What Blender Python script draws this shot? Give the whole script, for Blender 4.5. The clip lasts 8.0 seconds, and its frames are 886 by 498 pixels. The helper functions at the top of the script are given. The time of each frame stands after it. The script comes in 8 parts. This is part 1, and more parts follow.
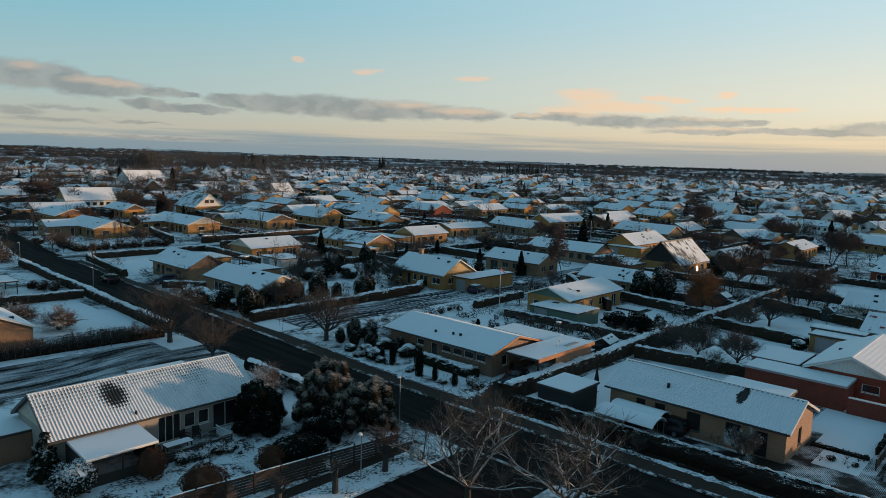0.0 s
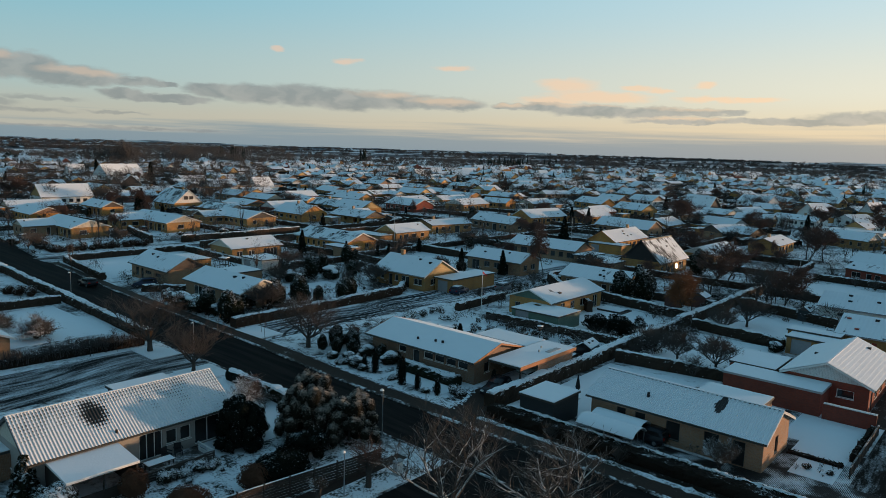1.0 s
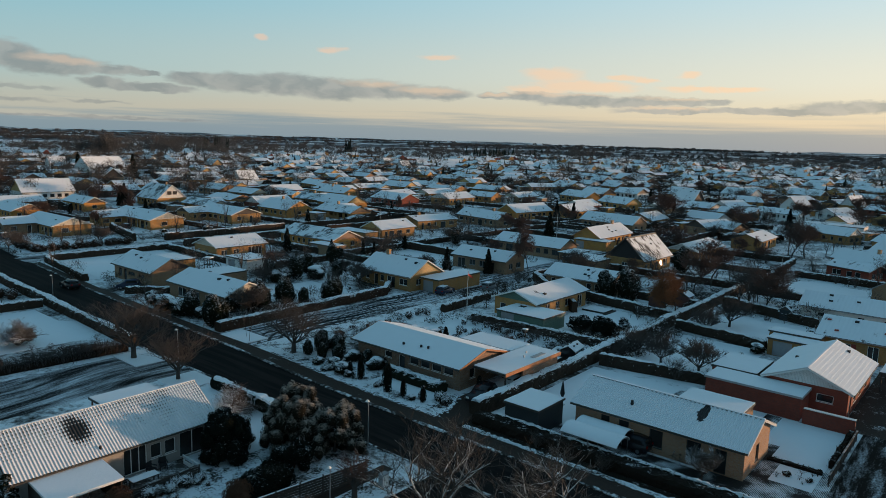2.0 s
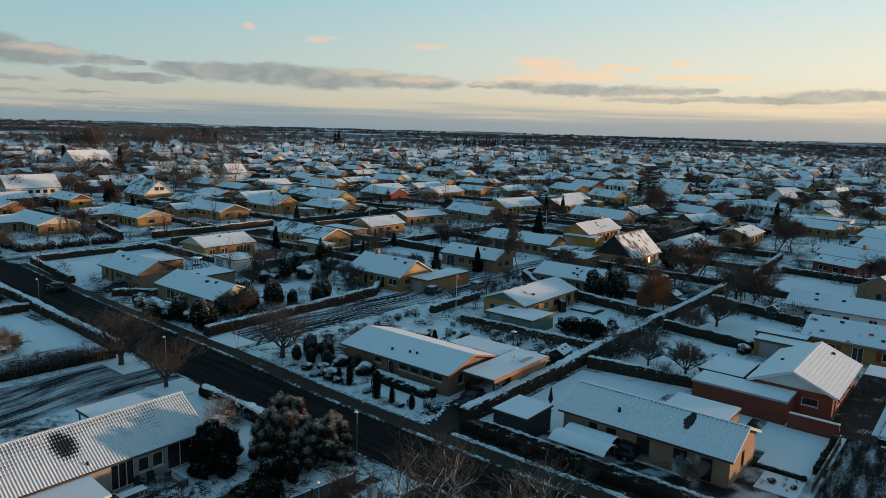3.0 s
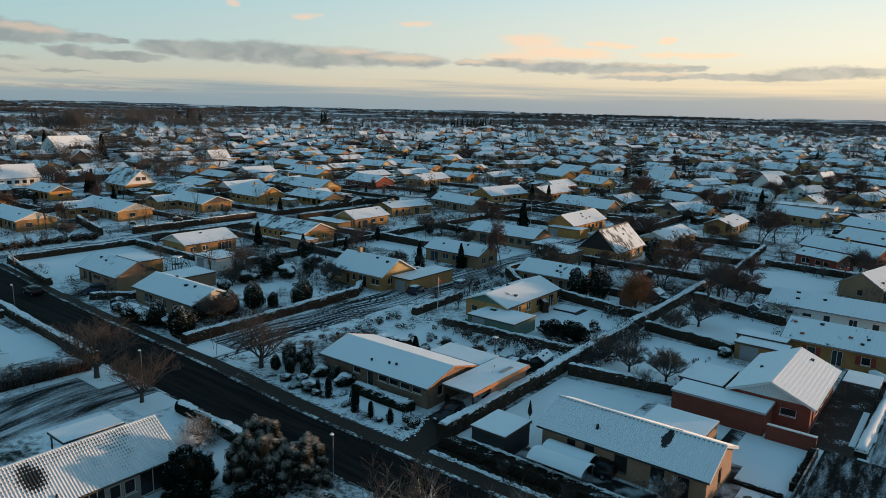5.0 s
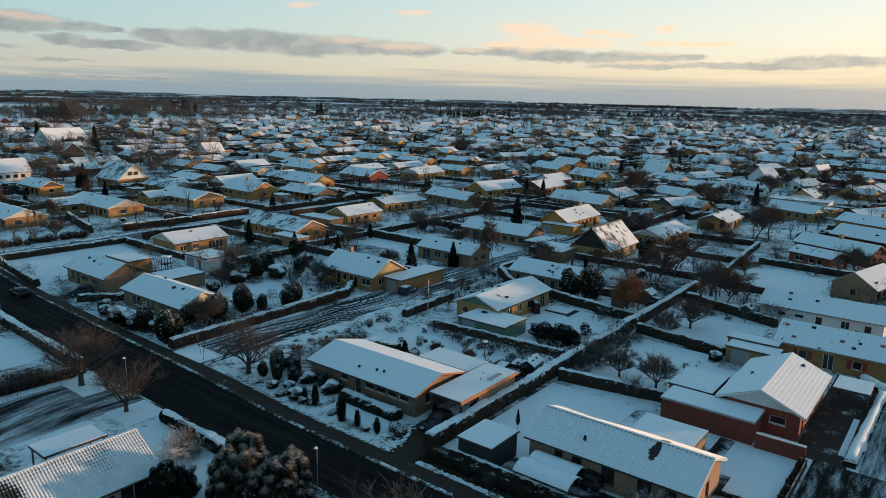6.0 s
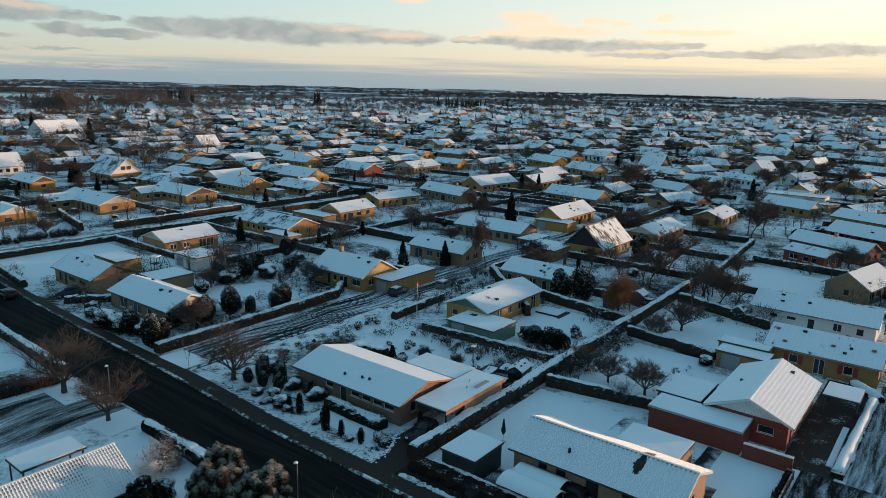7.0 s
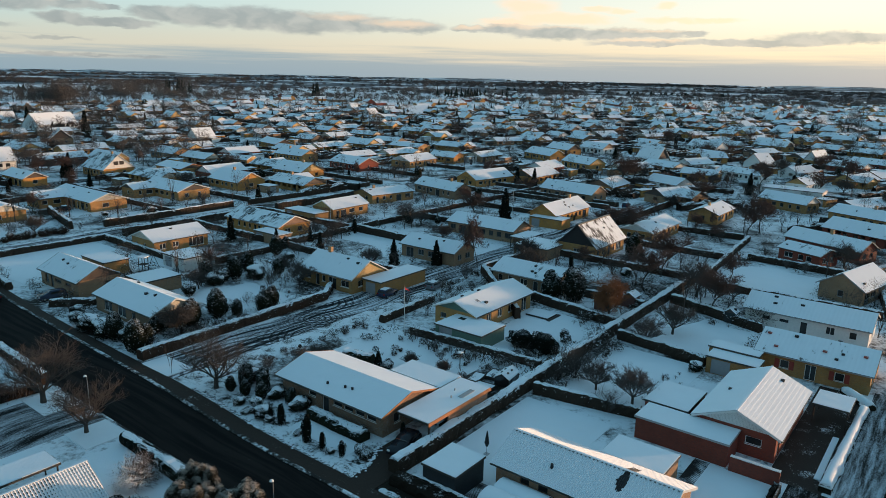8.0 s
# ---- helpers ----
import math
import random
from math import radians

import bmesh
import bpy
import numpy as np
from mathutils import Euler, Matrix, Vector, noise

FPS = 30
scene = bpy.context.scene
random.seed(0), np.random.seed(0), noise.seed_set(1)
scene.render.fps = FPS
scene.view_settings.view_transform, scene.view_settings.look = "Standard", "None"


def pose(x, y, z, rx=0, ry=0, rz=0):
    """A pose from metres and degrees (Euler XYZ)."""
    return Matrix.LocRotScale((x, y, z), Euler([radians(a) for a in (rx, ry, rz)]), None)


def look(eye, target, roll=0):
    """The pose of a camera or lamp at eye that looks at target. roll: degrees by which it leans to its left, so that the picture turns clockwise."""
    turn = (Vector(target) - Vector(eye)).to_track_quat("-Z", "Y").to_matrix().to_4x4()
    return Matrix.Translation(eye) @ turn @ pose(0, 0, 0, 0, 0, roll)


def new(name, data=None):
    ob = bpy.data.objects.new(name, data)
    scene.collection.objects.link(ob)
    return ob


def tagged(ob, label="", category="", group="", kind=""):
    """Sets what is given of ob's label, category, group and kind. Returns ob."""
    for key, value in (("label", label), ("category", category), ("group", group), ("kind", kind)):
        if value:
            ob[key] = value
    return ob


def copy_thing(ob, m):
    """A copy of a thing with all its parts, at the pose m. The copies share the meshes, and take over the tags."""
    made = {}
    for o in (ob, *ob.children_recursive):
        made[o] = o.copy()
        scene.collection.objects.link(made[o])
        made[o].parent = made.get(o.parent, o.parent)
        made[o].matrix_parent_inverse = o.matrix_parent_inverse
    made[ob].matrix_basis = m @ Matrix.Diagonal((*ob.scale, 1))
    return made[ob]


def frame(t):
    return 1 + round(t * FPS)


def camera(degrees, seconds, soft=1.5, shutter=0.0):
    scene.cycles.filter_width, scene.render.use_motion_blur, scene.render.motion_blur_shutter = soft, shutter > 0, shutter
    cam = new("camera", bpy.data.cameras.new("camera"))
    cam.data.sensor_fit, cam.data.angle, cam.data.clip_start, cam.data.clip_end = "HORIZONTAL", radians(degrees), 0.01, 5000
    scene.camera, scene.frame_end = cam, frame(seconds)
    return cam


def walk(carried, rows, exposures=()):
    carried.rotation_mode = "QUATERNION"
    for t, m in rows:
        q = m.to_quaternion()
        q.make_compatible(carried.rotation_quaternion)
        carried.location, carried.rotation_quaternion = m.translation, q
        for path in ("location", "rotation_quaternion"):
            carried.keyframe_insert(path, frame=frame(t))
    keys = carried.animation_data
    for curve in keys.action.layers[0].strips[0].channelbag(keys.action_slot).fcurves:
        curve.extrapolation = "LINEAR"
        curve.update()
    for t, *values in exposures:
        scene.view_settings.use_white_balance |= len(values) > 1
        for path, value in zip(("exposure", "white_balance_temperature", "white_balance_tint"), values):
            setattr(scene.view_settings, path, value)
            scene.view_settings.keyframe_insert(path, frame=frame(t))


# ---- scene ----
cam = camera(65.0, 8.0, soft=0.7)
PATH = [
    (0, (1.052, 0.615, 23.064), (1.021, 2.598, 22.811), 1.9),
    (0.5, (1.06, 0.624, 24.107), (1.058, 2.606, 23.84), 1.9),
    (1, (0.996, 0.804, 25.013), (1.018, 2.784, 24.734), 1.8),
    (1.5, (1.018, 0.958, 25.937), (1.061, 2.935, 25.644), 1.8),
    (2, (1.034, 1.029, 26.851), (1.097, 3.005, 26.544), 1.8),
    (3.5, (1.413, 1.56, 29.462), (1.516, 3.527, 29.113), 1.6),
    (4, (1.676, 1.859, 30.269), (1.789, 3.822, 29.906), 1.6),
    (4.5, (1.975, 2.291, 31.13), (2.094, 4.251, 30.752), 1.5),
    (6, (3.442, 4.008, 33.645), (3.575, 5.958, 33.223), 1.4),
    (6.5, (4.113, 4.644, 34.518), (4.248, 6.591, 34.081), 1.4),
    (7, (4.954, 5.288, 35.301), (5.09, 7.231, 34.85), 1.4),
    (7.5, (5.921, 6.118, 36.158), (6.057, 8.059, 35.692), 1.3),
    (8, (6.869, 6.987, 36.996), (7.004, 8.924, 36.515), 1.3),
]
walk(cam, [(t, look(eye, target, roll)) for t, eye, target, roll in PATH], exposures=[(0.0, -0.02), (2.0, 0.0), (4.5, 0.12), (6.0, 0.25), (8.0, 0.40)])

# ---- world, sun, exposure ----
SUN_AZ, SUN_EL = 12.0, 3.4          # degrees from +x towards +y; height over the horizon


def node(nt, kind, **sockets):
    n = nt.nodes.new(kind)
    for k, v in sockets.items():
        key = int(k[1:]) if k[0] == "i" and k[1:].isdigit() else k.replace("_", " ")
        if hasattr(v, "is_linked") or hasattr(v, "links"):
            nt.links.new(v, n.inputs[key])
        else:
            n.inputs[key].default_value = v
    return n


def calc(nt, op, a, b=0.0, c=0.0, clamp=False):
    n = nt.nodes.new("ShaderNodeMath")
    n.operation, n.use_clamp = op, clamp
    for i, v in enumerate((a, b, c)):
        if isinstance(v, (int, float)):
            n.inputs[i].default_value = v
        else:
            nt.links.new(v, n.inputs[i])
    return n.outputs[0]


def blend(nt, f, a, b):
    n = nt.nodes.new("ShaderNodeMix")
    n.data_type = "RGBA"
    for i, v in ((0, f), (6, a), (7, b)):
        if isinstance(v, (int, float)):
            n.inputs[i].default_value = v
        elif isinstance(v, tuple):
            n.inputs[i].default_value = (*v, 1.0)
        else:
            nt.links.new(v, n.inputs[i])
    return n.outputs[2]


def step_between(nt, v, lo, hi):
    """0 below lo, 1 above hi, or the other way round."""
    n = nt.nodes.new("ShaderNodeMapRange")
    n.interpolation_type = "SMOOTHSTEP"
    nt.links.new(v, n.inputs[0])
    for i, k in ((1, lo), (2, hi)):
        if isinstance(k, (int, float)):
            n.inputs[i].default_value = k
        else:
            nt.links.new(k, n.inputs[i])
    return n.outputs[0]


def build_world():
    world = bpy.data.worlds.new("dusk_sky")
    world.use_nodes = True
    scene.world = world
    nt = world.node_tree
    nt.nodes.clear()
    sky = nt.nodes.new("ShaderNodeTexSky")
    sky.sky_type, sky.sun_disc = "NISHITA", False
    sky.sun_elevation, sky.sun_rotation = radians(SUN_EL), radians(90 - SUN_AZ)
    sky.air_density, sky.dust_density, sky.ozone_density = 1.0, 1.0, 1.5
    co = nt.nodes.new("ShaderNodeTexCoord").outputs["Generated"]
    sep = node(nt, "ShaderNodeSeparateXYZ", Vector=co)
    x, y, z = sep.outputs
    el = calc(nt, "MULTIPLY", calc(nt, "ARCSINE", z), 57.2958)
    az = calc(nt, "MULTIPLY", calc(nt, "ARCTAN2", x, y), 57.2958)       # 0 ahead, + to the right
    warm = step_between(nt, calc(nt, "ADD", calc(nt, "ABSOLUTE", calc(nt, "SUBTRACT", az, 60.0)), 0.0), 110.0, 10.0)
    side = step_between(nt, az, -45.0, 45.0)
    # clear sky, from the horizon up
    behind = step_between(nt, calc(nt, "ABSOLUTE", az), 50.0, 110.0)
    low = blend(nt, side, (0.42, 0.45, 0.42), (0.78, 0.64, 0.46))
    mid = blend(nt, side, (0.31, 0.48, 0.53), (0.77, 0.735, 0.625))
    high = blend(nt, side, (0.17, 0.46, 0.58), (0.53, 0.70, 0.76))
    top = blend(nt, warm, (0.088, 0.232, 0.338), (0.106, 0.242, 0.335))
    c = blend(nt, step_between(nt, el, 1.6, 5.2), low, mid)
    c = blend(nt, step_between(nt, el, 4.5, 12.5), c, high)
    c = blend(nt, step_between(nt, el, 15.0, 34.0), c, top)
    c = blend(nt, calc(nt, "MULTIPLY", behind, 0.75), c, (0.083, 0.195, 0.287))
    # clouds: soft billowing banks low over the land, warm where the low sun still reaches them
    at = node(nt, "ShaderNodeCombineXYZ", X=az, Y=el)
    def drifted(v, fx, fy, ax, ay, seed, detail):
        q = node(nt, "ShaderNodeCombineXYZ", X=calc(nt, "MULTIPLY", az, fx), Y=calc(nt, "MULTIPLY", el, fy), Z=seed)
        n = node(nt, "ShaderNodeTexNoise", Vector=q.outputs[0], Scale=1.0, Detail=detail, Roughness=0.55).outputs[1]
        k = nt.nodes.new("ShaderNodeVectorMath")
        k.operation = "MULTIPLY_ADD"
        nt.links.new(n, k.inputs[0])
        k.inputs[1].default_value = (ax, ay, 0.0)
        nt.links.new(v, k.inputs[2])
        m = nt.nodes.new("ShaderNodeVectorMath")
        m.operation = "SUBTRACT"
        nt.links.new(k.outputs[0], m.inputs[0])
        m.inputs[1].default_value = (ax / 2, ay / 2, 0.0)
        return m.outputs[0]
    warped = drifted(drifted(at.outputs[0], 0.22, 0.8, 3.4, 0.55, 3.1, 2.0), 0.9, 2.6, 1.3, 0.55, 8.4, 5.0)
    def lumps(rows, field=None):
        for a0, e0, da, de in rows:
            d = nt.nodes.new("ShaderNodeVectorMath")
            d.operation = "SUBTRACT"
            nt.links.new(warped, d.inputs[0])
            d.inputs[1].default_value = (a0, e0, 0.0)
            k = nt.nodes.new("ShaderNodeVectorMath")
            k.operation = "MULTIPLY"
            nt.links.new(d.outputs[0], k.inputs[0])
            k.inputs[1].default_value = (1 / da, 1 / de, 0.0)
            n = nt.nodes.new("ShaderNodeVectorMath")
            n.operation = "LENGTH"
            nt.links.new(k.outputs[0], n.inputs[0])
            field = n.outputs[1] if field is None else calc(nt, "MINIMUM", field, n.outputs[1])
        return field
    west = ((-32.4, 5.0, 2.8, 1.1), (-29.8, 5.0, 2.4, 1.0), (-27.2, 4.5, 3.7, 0.8), (-23.9, 4.4, 2.9, 0.45), (-21.2, 4.35, 1.4, 0.18), (-23.6, 3.5, 2.0, 0.42), (-21.0, 3.3, 3.4, 0.36), (-36.5, 5.6, 3.5, 1.2))
    middle = ((-17.5, 4.05, 2.5, 0.62), (-14.5, 3.95, 3.1, 0.85), (-11.0, 3.95, 3.6, 0.95), (-7.8, 3.8, 4.2, 0.92), (-3.7, 3.9, 4.1, 0.85), (0.8, 3.7, 2.9, 0.62))
    east = ((5.9, 3.7, 2.2, 0.33), (9.0, 3.7, 3.1, 0.45), (12.5, 3.5, 4.3, 0.55), (16.8, 3.45, 3.8, 0.5), (20.0, 3.5, 2.8, 0.4), (22.8, 3.54, 1.5, 0.24), (20.0, 2.85, 5.0, 0.30), (27.0, 2.9, 6.5, 0.36), (33.0, 3.2, 6.0, 0.5), (58.0, 5.0, 14.0, 1.2), (-75.0, 6.0, 18.0, 2.0))
    wisps = ((-32.3, 2.45, 1.9, 0.32), (-29.2, 2.8, 2.8, 0.2), (-30.2, 2.0, 3.9, 0.2), (-24.4, 2.06, 2.0, 0.12), (-28.1, 0.95, 6.0, 0.12), (-21.6, 0.98, 6.5, 0.12))
    puffs = ((10.2, 5.4, 1.9, 0.58), (11.4, 4.6, 3.0, 0.46), (14.0, 4.5, 2.3, 0.36), (8.5, 4.25, 2.3, 0.32), (15.8, 5.2, 1.1, 0.22), (17.3, 5.05, 0.9, 0.2), (20.3, 5.55, 0.9, 0.26), (20.7, 4.48, 2.3, 0.22), (23.8, 4.45, 1.7, 0.17), (1.2, 6.55, 1.6, 0.22), (-7.2, 6.8, 1.1, 0.24), (-12.8, 7.4, 0.6, 0.2))
    flush = ((-31.8, 5.75, 1.3, 0.5), (-26.6, 4.9, 2.6, 0.34), (-4.2, 4.55, 3.2, 0.5), (0.4, 4.0, 2.6, 0.42), (5.4, 3.85, 1.8, 0.28), (12.0, 4.05, 6.0, 0.26), (20.0, 3.9, 4.0, 0.3), (19.3, 3.02, 3.4, 0.16))
    grey_field = lumps(east, lumps(middle, lumps(west)))
    bank = step_between(nt, grey_field, 1.12, 0.62)
    thin = calc(nt, "MULTIPLY", step_between(nt, lumps(wisps), 1.25, 0.4), 0.62)
    puff = calc(nt, "MULTIPLY", step_between(nt, lumps(puffs), 1.45, 0.45), 0.9)
    glow = calc(nt, "MULTIPLY", step_between(nt, lumps(flush), 1.35, 0.25), bank)
    body = node(nt, "ShaderNodeTexNoise", Vector=warped, Scale=0.55, Detail=4.0, Roughness=0.5).outputs[0]
    streak = node(nt, "ShaderNodeTexNoise", Vector=node(nt, "ShaderNodeCombineXYZ", X=calc(nt, "MULTIPLY", az, 0.05), Y=calc(nt, "MULTIPLY", el, 1.6), Z=7.0).outputs[0], Scale=1.0, Detail=5.0, Roughness=0.6).outputs[0]
    haze = calc(nt, "MULTIPLY", step_between(nt, calc(nt, "ADD", el, calc(nt, "MULTIPLY", calc(nt, "SUBTRACT", streak, 0.5), -3.4)), calc(nt, "ADD", 1.75, calc(nt, "MULTIPLY", side, 1.05)), 0.7), 0.95)
    veil = blend(nt, side, (0.19, 0.30, 0.375), (0.27, 0.345, 0.40))
    c = blend(nt, haze, c, veil)
    grey = blend(nt, side, (0.20, 0.245, 0.285), (0.30, 0.325, 0.345))
    grey = blend(nt, step_between(nt, body, 0.36, 0.66), grey, blend(nt, side, (0.29, 0.325, 0.35), (0.45, 0.44, 0.43)))
    cloud = blend(nt, calc(nt, "MULTIPLY", glow, 0.62), grey, blend(nt, side, (0.62, 0.47, 0.39), (0.98, 0.70, 0.47)))
    c = blend(nt, puff, c, blend(nt, side, (0.60, 0.50, 0.45), (0.96, 0.66, 0.44)))
    c = blend(nt, calc(nt, "MAXIMUM", calc(nt, "MULTIPLY", bank, 0.95), thin), c, cloud)
    c = blend(nt, step_between(nt, el, 0.0, -4.0), c, (0.12, 0.13, 0.15))
    one = node(nt, "ShaderNodeBackground", Color=sky.outputs[0], Strength=0.05)
    two = node(nt, "ShaderNodeBackground", Color=c, Strength=0.92)
    both = nt.nodes.new("ShaderNodeAddShader")
    nt.links.new(one.outputs[0], both.inputs[0])
    nt.links.new(two.outputs[0], both.inputs[1])
    out = nt.nodes.new("ShaderNodeOutputWorld")
    nt.links.new(both.outputs[0], out.inputs[0])


build_world()
sun_data = bpy.data.lights.new("sun", "SUN")
sun_data.energy, sun_data.angle, sun_data.color = 3.6, radians(0.8), (1.0, 0.62, 0.36)
sun = new("sun", sun_data)
far_off = Vector((math.cos(radians(SUN_AZ)) * math.cos(radians(SUN_EL)), math.sin(radians(SUN_AZ)) * math.cos(radians(SUN_EL)), math.sin(radians(SUN_EL)))) * 300
sun.matrix_world = look(far_off, (0, 0, 0))

# ---- plan: streets run along w (bearing 48.5) and s (bearing 138.5) ----
TURN = 48.5


def place(w, s, z=0.0, deg=0.0):
    """The pose at street coordinates w, s, turned by deg from the w axis."""
    a = radians(TURN)
    return pose(w * math.cos(a) - s * math.sin(a), w * math.sin(a) + s * math.cos(a), z, 0, 0, TURN + deg)


def spot(w, s, z=0.0):
    return place(w, s, z).translation


# ---- materials ----
def material(name, build):
    m = bpy.data.materials.new(name)
    m.use_nodes = True
    nt = m.node_tree
    build(nt, nt.nodes["Principled BSDF"])
    return m


def plain(name, colour, rough=0.7, vary=0.18, scale=3.0, bump=0.15, metal=0.0, fine=30.0, each=0.12, gloss=0.3):
    """A matt surface with broad and fine variation, and a small difference from object to object."""
    def build(nt, b):
        p = nt.nodes.new("ShaderNodeTexCoord").outputs["Object"]
        big = node(nt, "ShaderNodeTexNoise", Vector=p, Scale=scale, Detail=4.0, Roughness=0.6).outputs[0]
        small = node(nt, "ShaderNodeTexNoise", Vector=p, Scale=fine, Detail=3.0).outputs[0]
        rnd = nt.nodes.new("ShaderNodeObjectInfo").outputs["Random"]
        v = calc(nt, "ADD", calc(nt, "MULTIPLY", calc(nt, "SUBTRACT", big, 0.5), 2 * vary), calc(nt, "MULTIPLY", calc(nt, "SUBTRACT", small, 0.5), vary))
        v = calc(nt, "ADD", calc(nt, "ADD", v, calc(nt, "MULTIPLY", calc(nt, "SUBTRACT", rnd, 0.5), 2 * each)), 1.0)
        mul = nt.nodes.new("ShaderNodeVectorMath")
        mul.operation = "MULTIPLY"
        mul.inputs[0].default_value = colour
        nt.links.new(v, mul.inputs[1])
        nt.links.new(mul.outputs[0], b.inputs["Base Color"])
        b.inputs["Roughness"].default_value, b.inputs["Metallic"].default_value = rough, metal
        b.inputs["Specular IOR Level"].default_value = gloss
        if bump:
            k = node(nt, "ShaderNodeBump", Strength=bump, Distance=0.03, Height=small)
            nt.links.new(k.outputs[0], b.inputs["Normal"])
    return material(name, build)


def snowy(name, under, cover, scale=0.35, fine=5.0, soft=0.16, bump=0.5, up=False, rough=0.65, snow=(0.86, 0.89, 0.92), fields=False, grit=0.45):
    """Snow that lies over a darker surface: cover 0 to 1 says how much of it is white. up: it lies on what faces upwards."""
    def build(nt, b):
        p = nt.nodes.new("ShaderNodeNewGeometry").outputs["Position"]
        big = node(nt, "ShaderNodeTexNoise", Vector=p, Scale=scale, Detail=5.0, Roughness=0.65).outputs[0]
        small = node(nt, "ShaderNodeTexNoise", Vector=p, Scale=fine, Detail=4.0, Roughness=0.7).outputs[0]
        f = calc(nt, "ADD", calc(nt, "MULTIPLY", big, 1.0 - grit), calc(nt, "MULTIPLY", small, grit))
        if up:
            nz = node(nt, "ShaderNodeSeparateXYZ", Vector=nt.nodes.new("ShaderNodeNewGeometry").outputs["Normal"]).outputs[2]
            f = calc(nt, "ADD", f, calc(nt, "MULTIPLY", calc(nt, "SUBTRACT", nz, 0.6), 0.62))
        if fields:                                   # the open farmland beyond the town holds more snow
            far = node(nt, "ShaderNodeVectorMath", i0=p)
            far.operation = "LENGTH"
            plough = node(nt, "ShaderNodeTexNoise", Vector=p, Scale=0.006, Detail=2.0).outputs[0]
            more_snow = calc(nt, "MULTIPLY", step_between(nt, far.outputs[1], 600.0, 900.0), step_between(nt, plough, 0.36, 0.46))
            f = calc(nt, "ADD", f, calc(nt, "MULTIPLY", more_snow, 0.05))
        t = 0.5 + (0.5 - cover) * 0.42
        f = step_between(nt, f, t - soft / 2, t + soft / 2)
        dark = blend(nt, small, tuple(0.65 * u for u in under), tuple(min(1, 1.4 * u) for u in under))
        white = blend(nt, big, tuple(0.93 * u for u in snow), snow)
        nt.links.new(blend(nt, f, dark, white), b.inputs["Base Color"])
        b.inputs["Roughness"].default_value = rough
        nt.links.new(calc(nt, "ADD", 0.04, calc(nt, "MULTIPLY", f, 0.25)), b.inputs["Specular IOR Level"])
        k = node(nt, "ShaderNodeBump", Strength=bump, Distance=0.06, Height=calc(nt, "ADD", small, f))
        nt.links.new(k.outputs[0], b.inputs["Normal"])
    return material(name, build)


def masonry(name, colour, joint=(0.30, 0.28, 0.25)):
    def build(nt, b):
        p = nt.nodes.new("ShaderNodeTexCoord").outputs["Object"]
        xyz = node(nt, "ShaderNodeSeparateXYZ", Vector=p)
        flatp = node(nt, "ShaderNodeCombineXYZ", X=calc(nt, "ADD", xyz.outputs[0], xyz.outputs[1]), Y=xyz.outputs[2])
        k = nt.nodes.new("ShaderNodeTexBrick")
        nt.links.new(flatp.outputs[0], k.inputs["Vector"])
        k.inputs["Scale"].default_value = 1.0
        k.inputs["Brick Width"].default_value, k.inputs["Row Height"].default_value, k.inputs["Mortar Size"].default_value = 0.24, 0.067, 0.006
        k.inputs["Color1"].default_value = (*(0.85 * u for u in colour), 1)
        k.inputs["Color2"].default_value = (*(min(1, 1.15 * u) for u in colour), 1)
        k.inputs["Mortar"].default_value = (*joint, 1)
        big = node(nt, "ShaderNodeTexNoise", Vector=p, Scale=0.6, Detail=4.0).outputs[0]
        rnd = nt.nodes.new("ShaderNodeObjectInfo").outputs["Random"]
        g = calc(nt, "ADD", calc(nt, "MULTIPLY", big, 0.5), calc(nt, "ADD", 0.62, calc(nt, "MULTIPLY", rnd, 0.3)))
        mul = nt.nodes.new("ShaderNodeVectorMath")
        mul.operation = "MULTIPLY"
        nt.links.new(k.outputs[0], mul.inputs[0])
        nt.links.new(g, mul.inputs[1])
        nt.links.new(mul.outputs[0], b.inputs["Base Color"])
        b.inputs["Roughness"].default_value = 0.85
        nt.links.new(node(nt, "ShaderNodeBump", Strength=0.3, Distance=0.01, Height=k.outputs[1]).outputs[0], b.inputs["Normal"])
    return material(name, build)


def planked(name, colour, width=0.14, rough=0.6):
    """Upright boards with dark joints, weathered."""
    def build(nt, b):
        p = nt.nodes.new("ShaderNodeTexCoord").outputs["Object"]
        xyz = node(nt, "ShaderNodeSeparateXYZ", Vector=p)
        t = calc(nt, "FRACT", calc(nt, "DIVIDE", calc(nt, "ADD", xyz.outputs[0], xyz.outputs[1]), width))
        gap = calc(nt, "GREATER_THAN", t, 0.93)
        grain = node(nt, "ShaderNodeTexNoise", Vector=p, Scale=6.0, Detail=4.0).outputs[0]
        c = blend(nt, grain, tuple(0.75 * u for u in colour), tuple(min(1, 1.2 * u) for u in colour))
        nt.links.new(blend(nt, gap, c, tuple(0.35 * u for u in colour)), b.inputs["Base Color"])
        b.inputs["Roughness"].default_value = rough
        nt.links.new(node(nt, "ShaderNodeBump", Strength=0.4, Distance=0.02, Height=calc(nt, "SUBTRACT", 1.0, gap)).outputs[0], b.inputs["Normal"])
    return material(name, build)


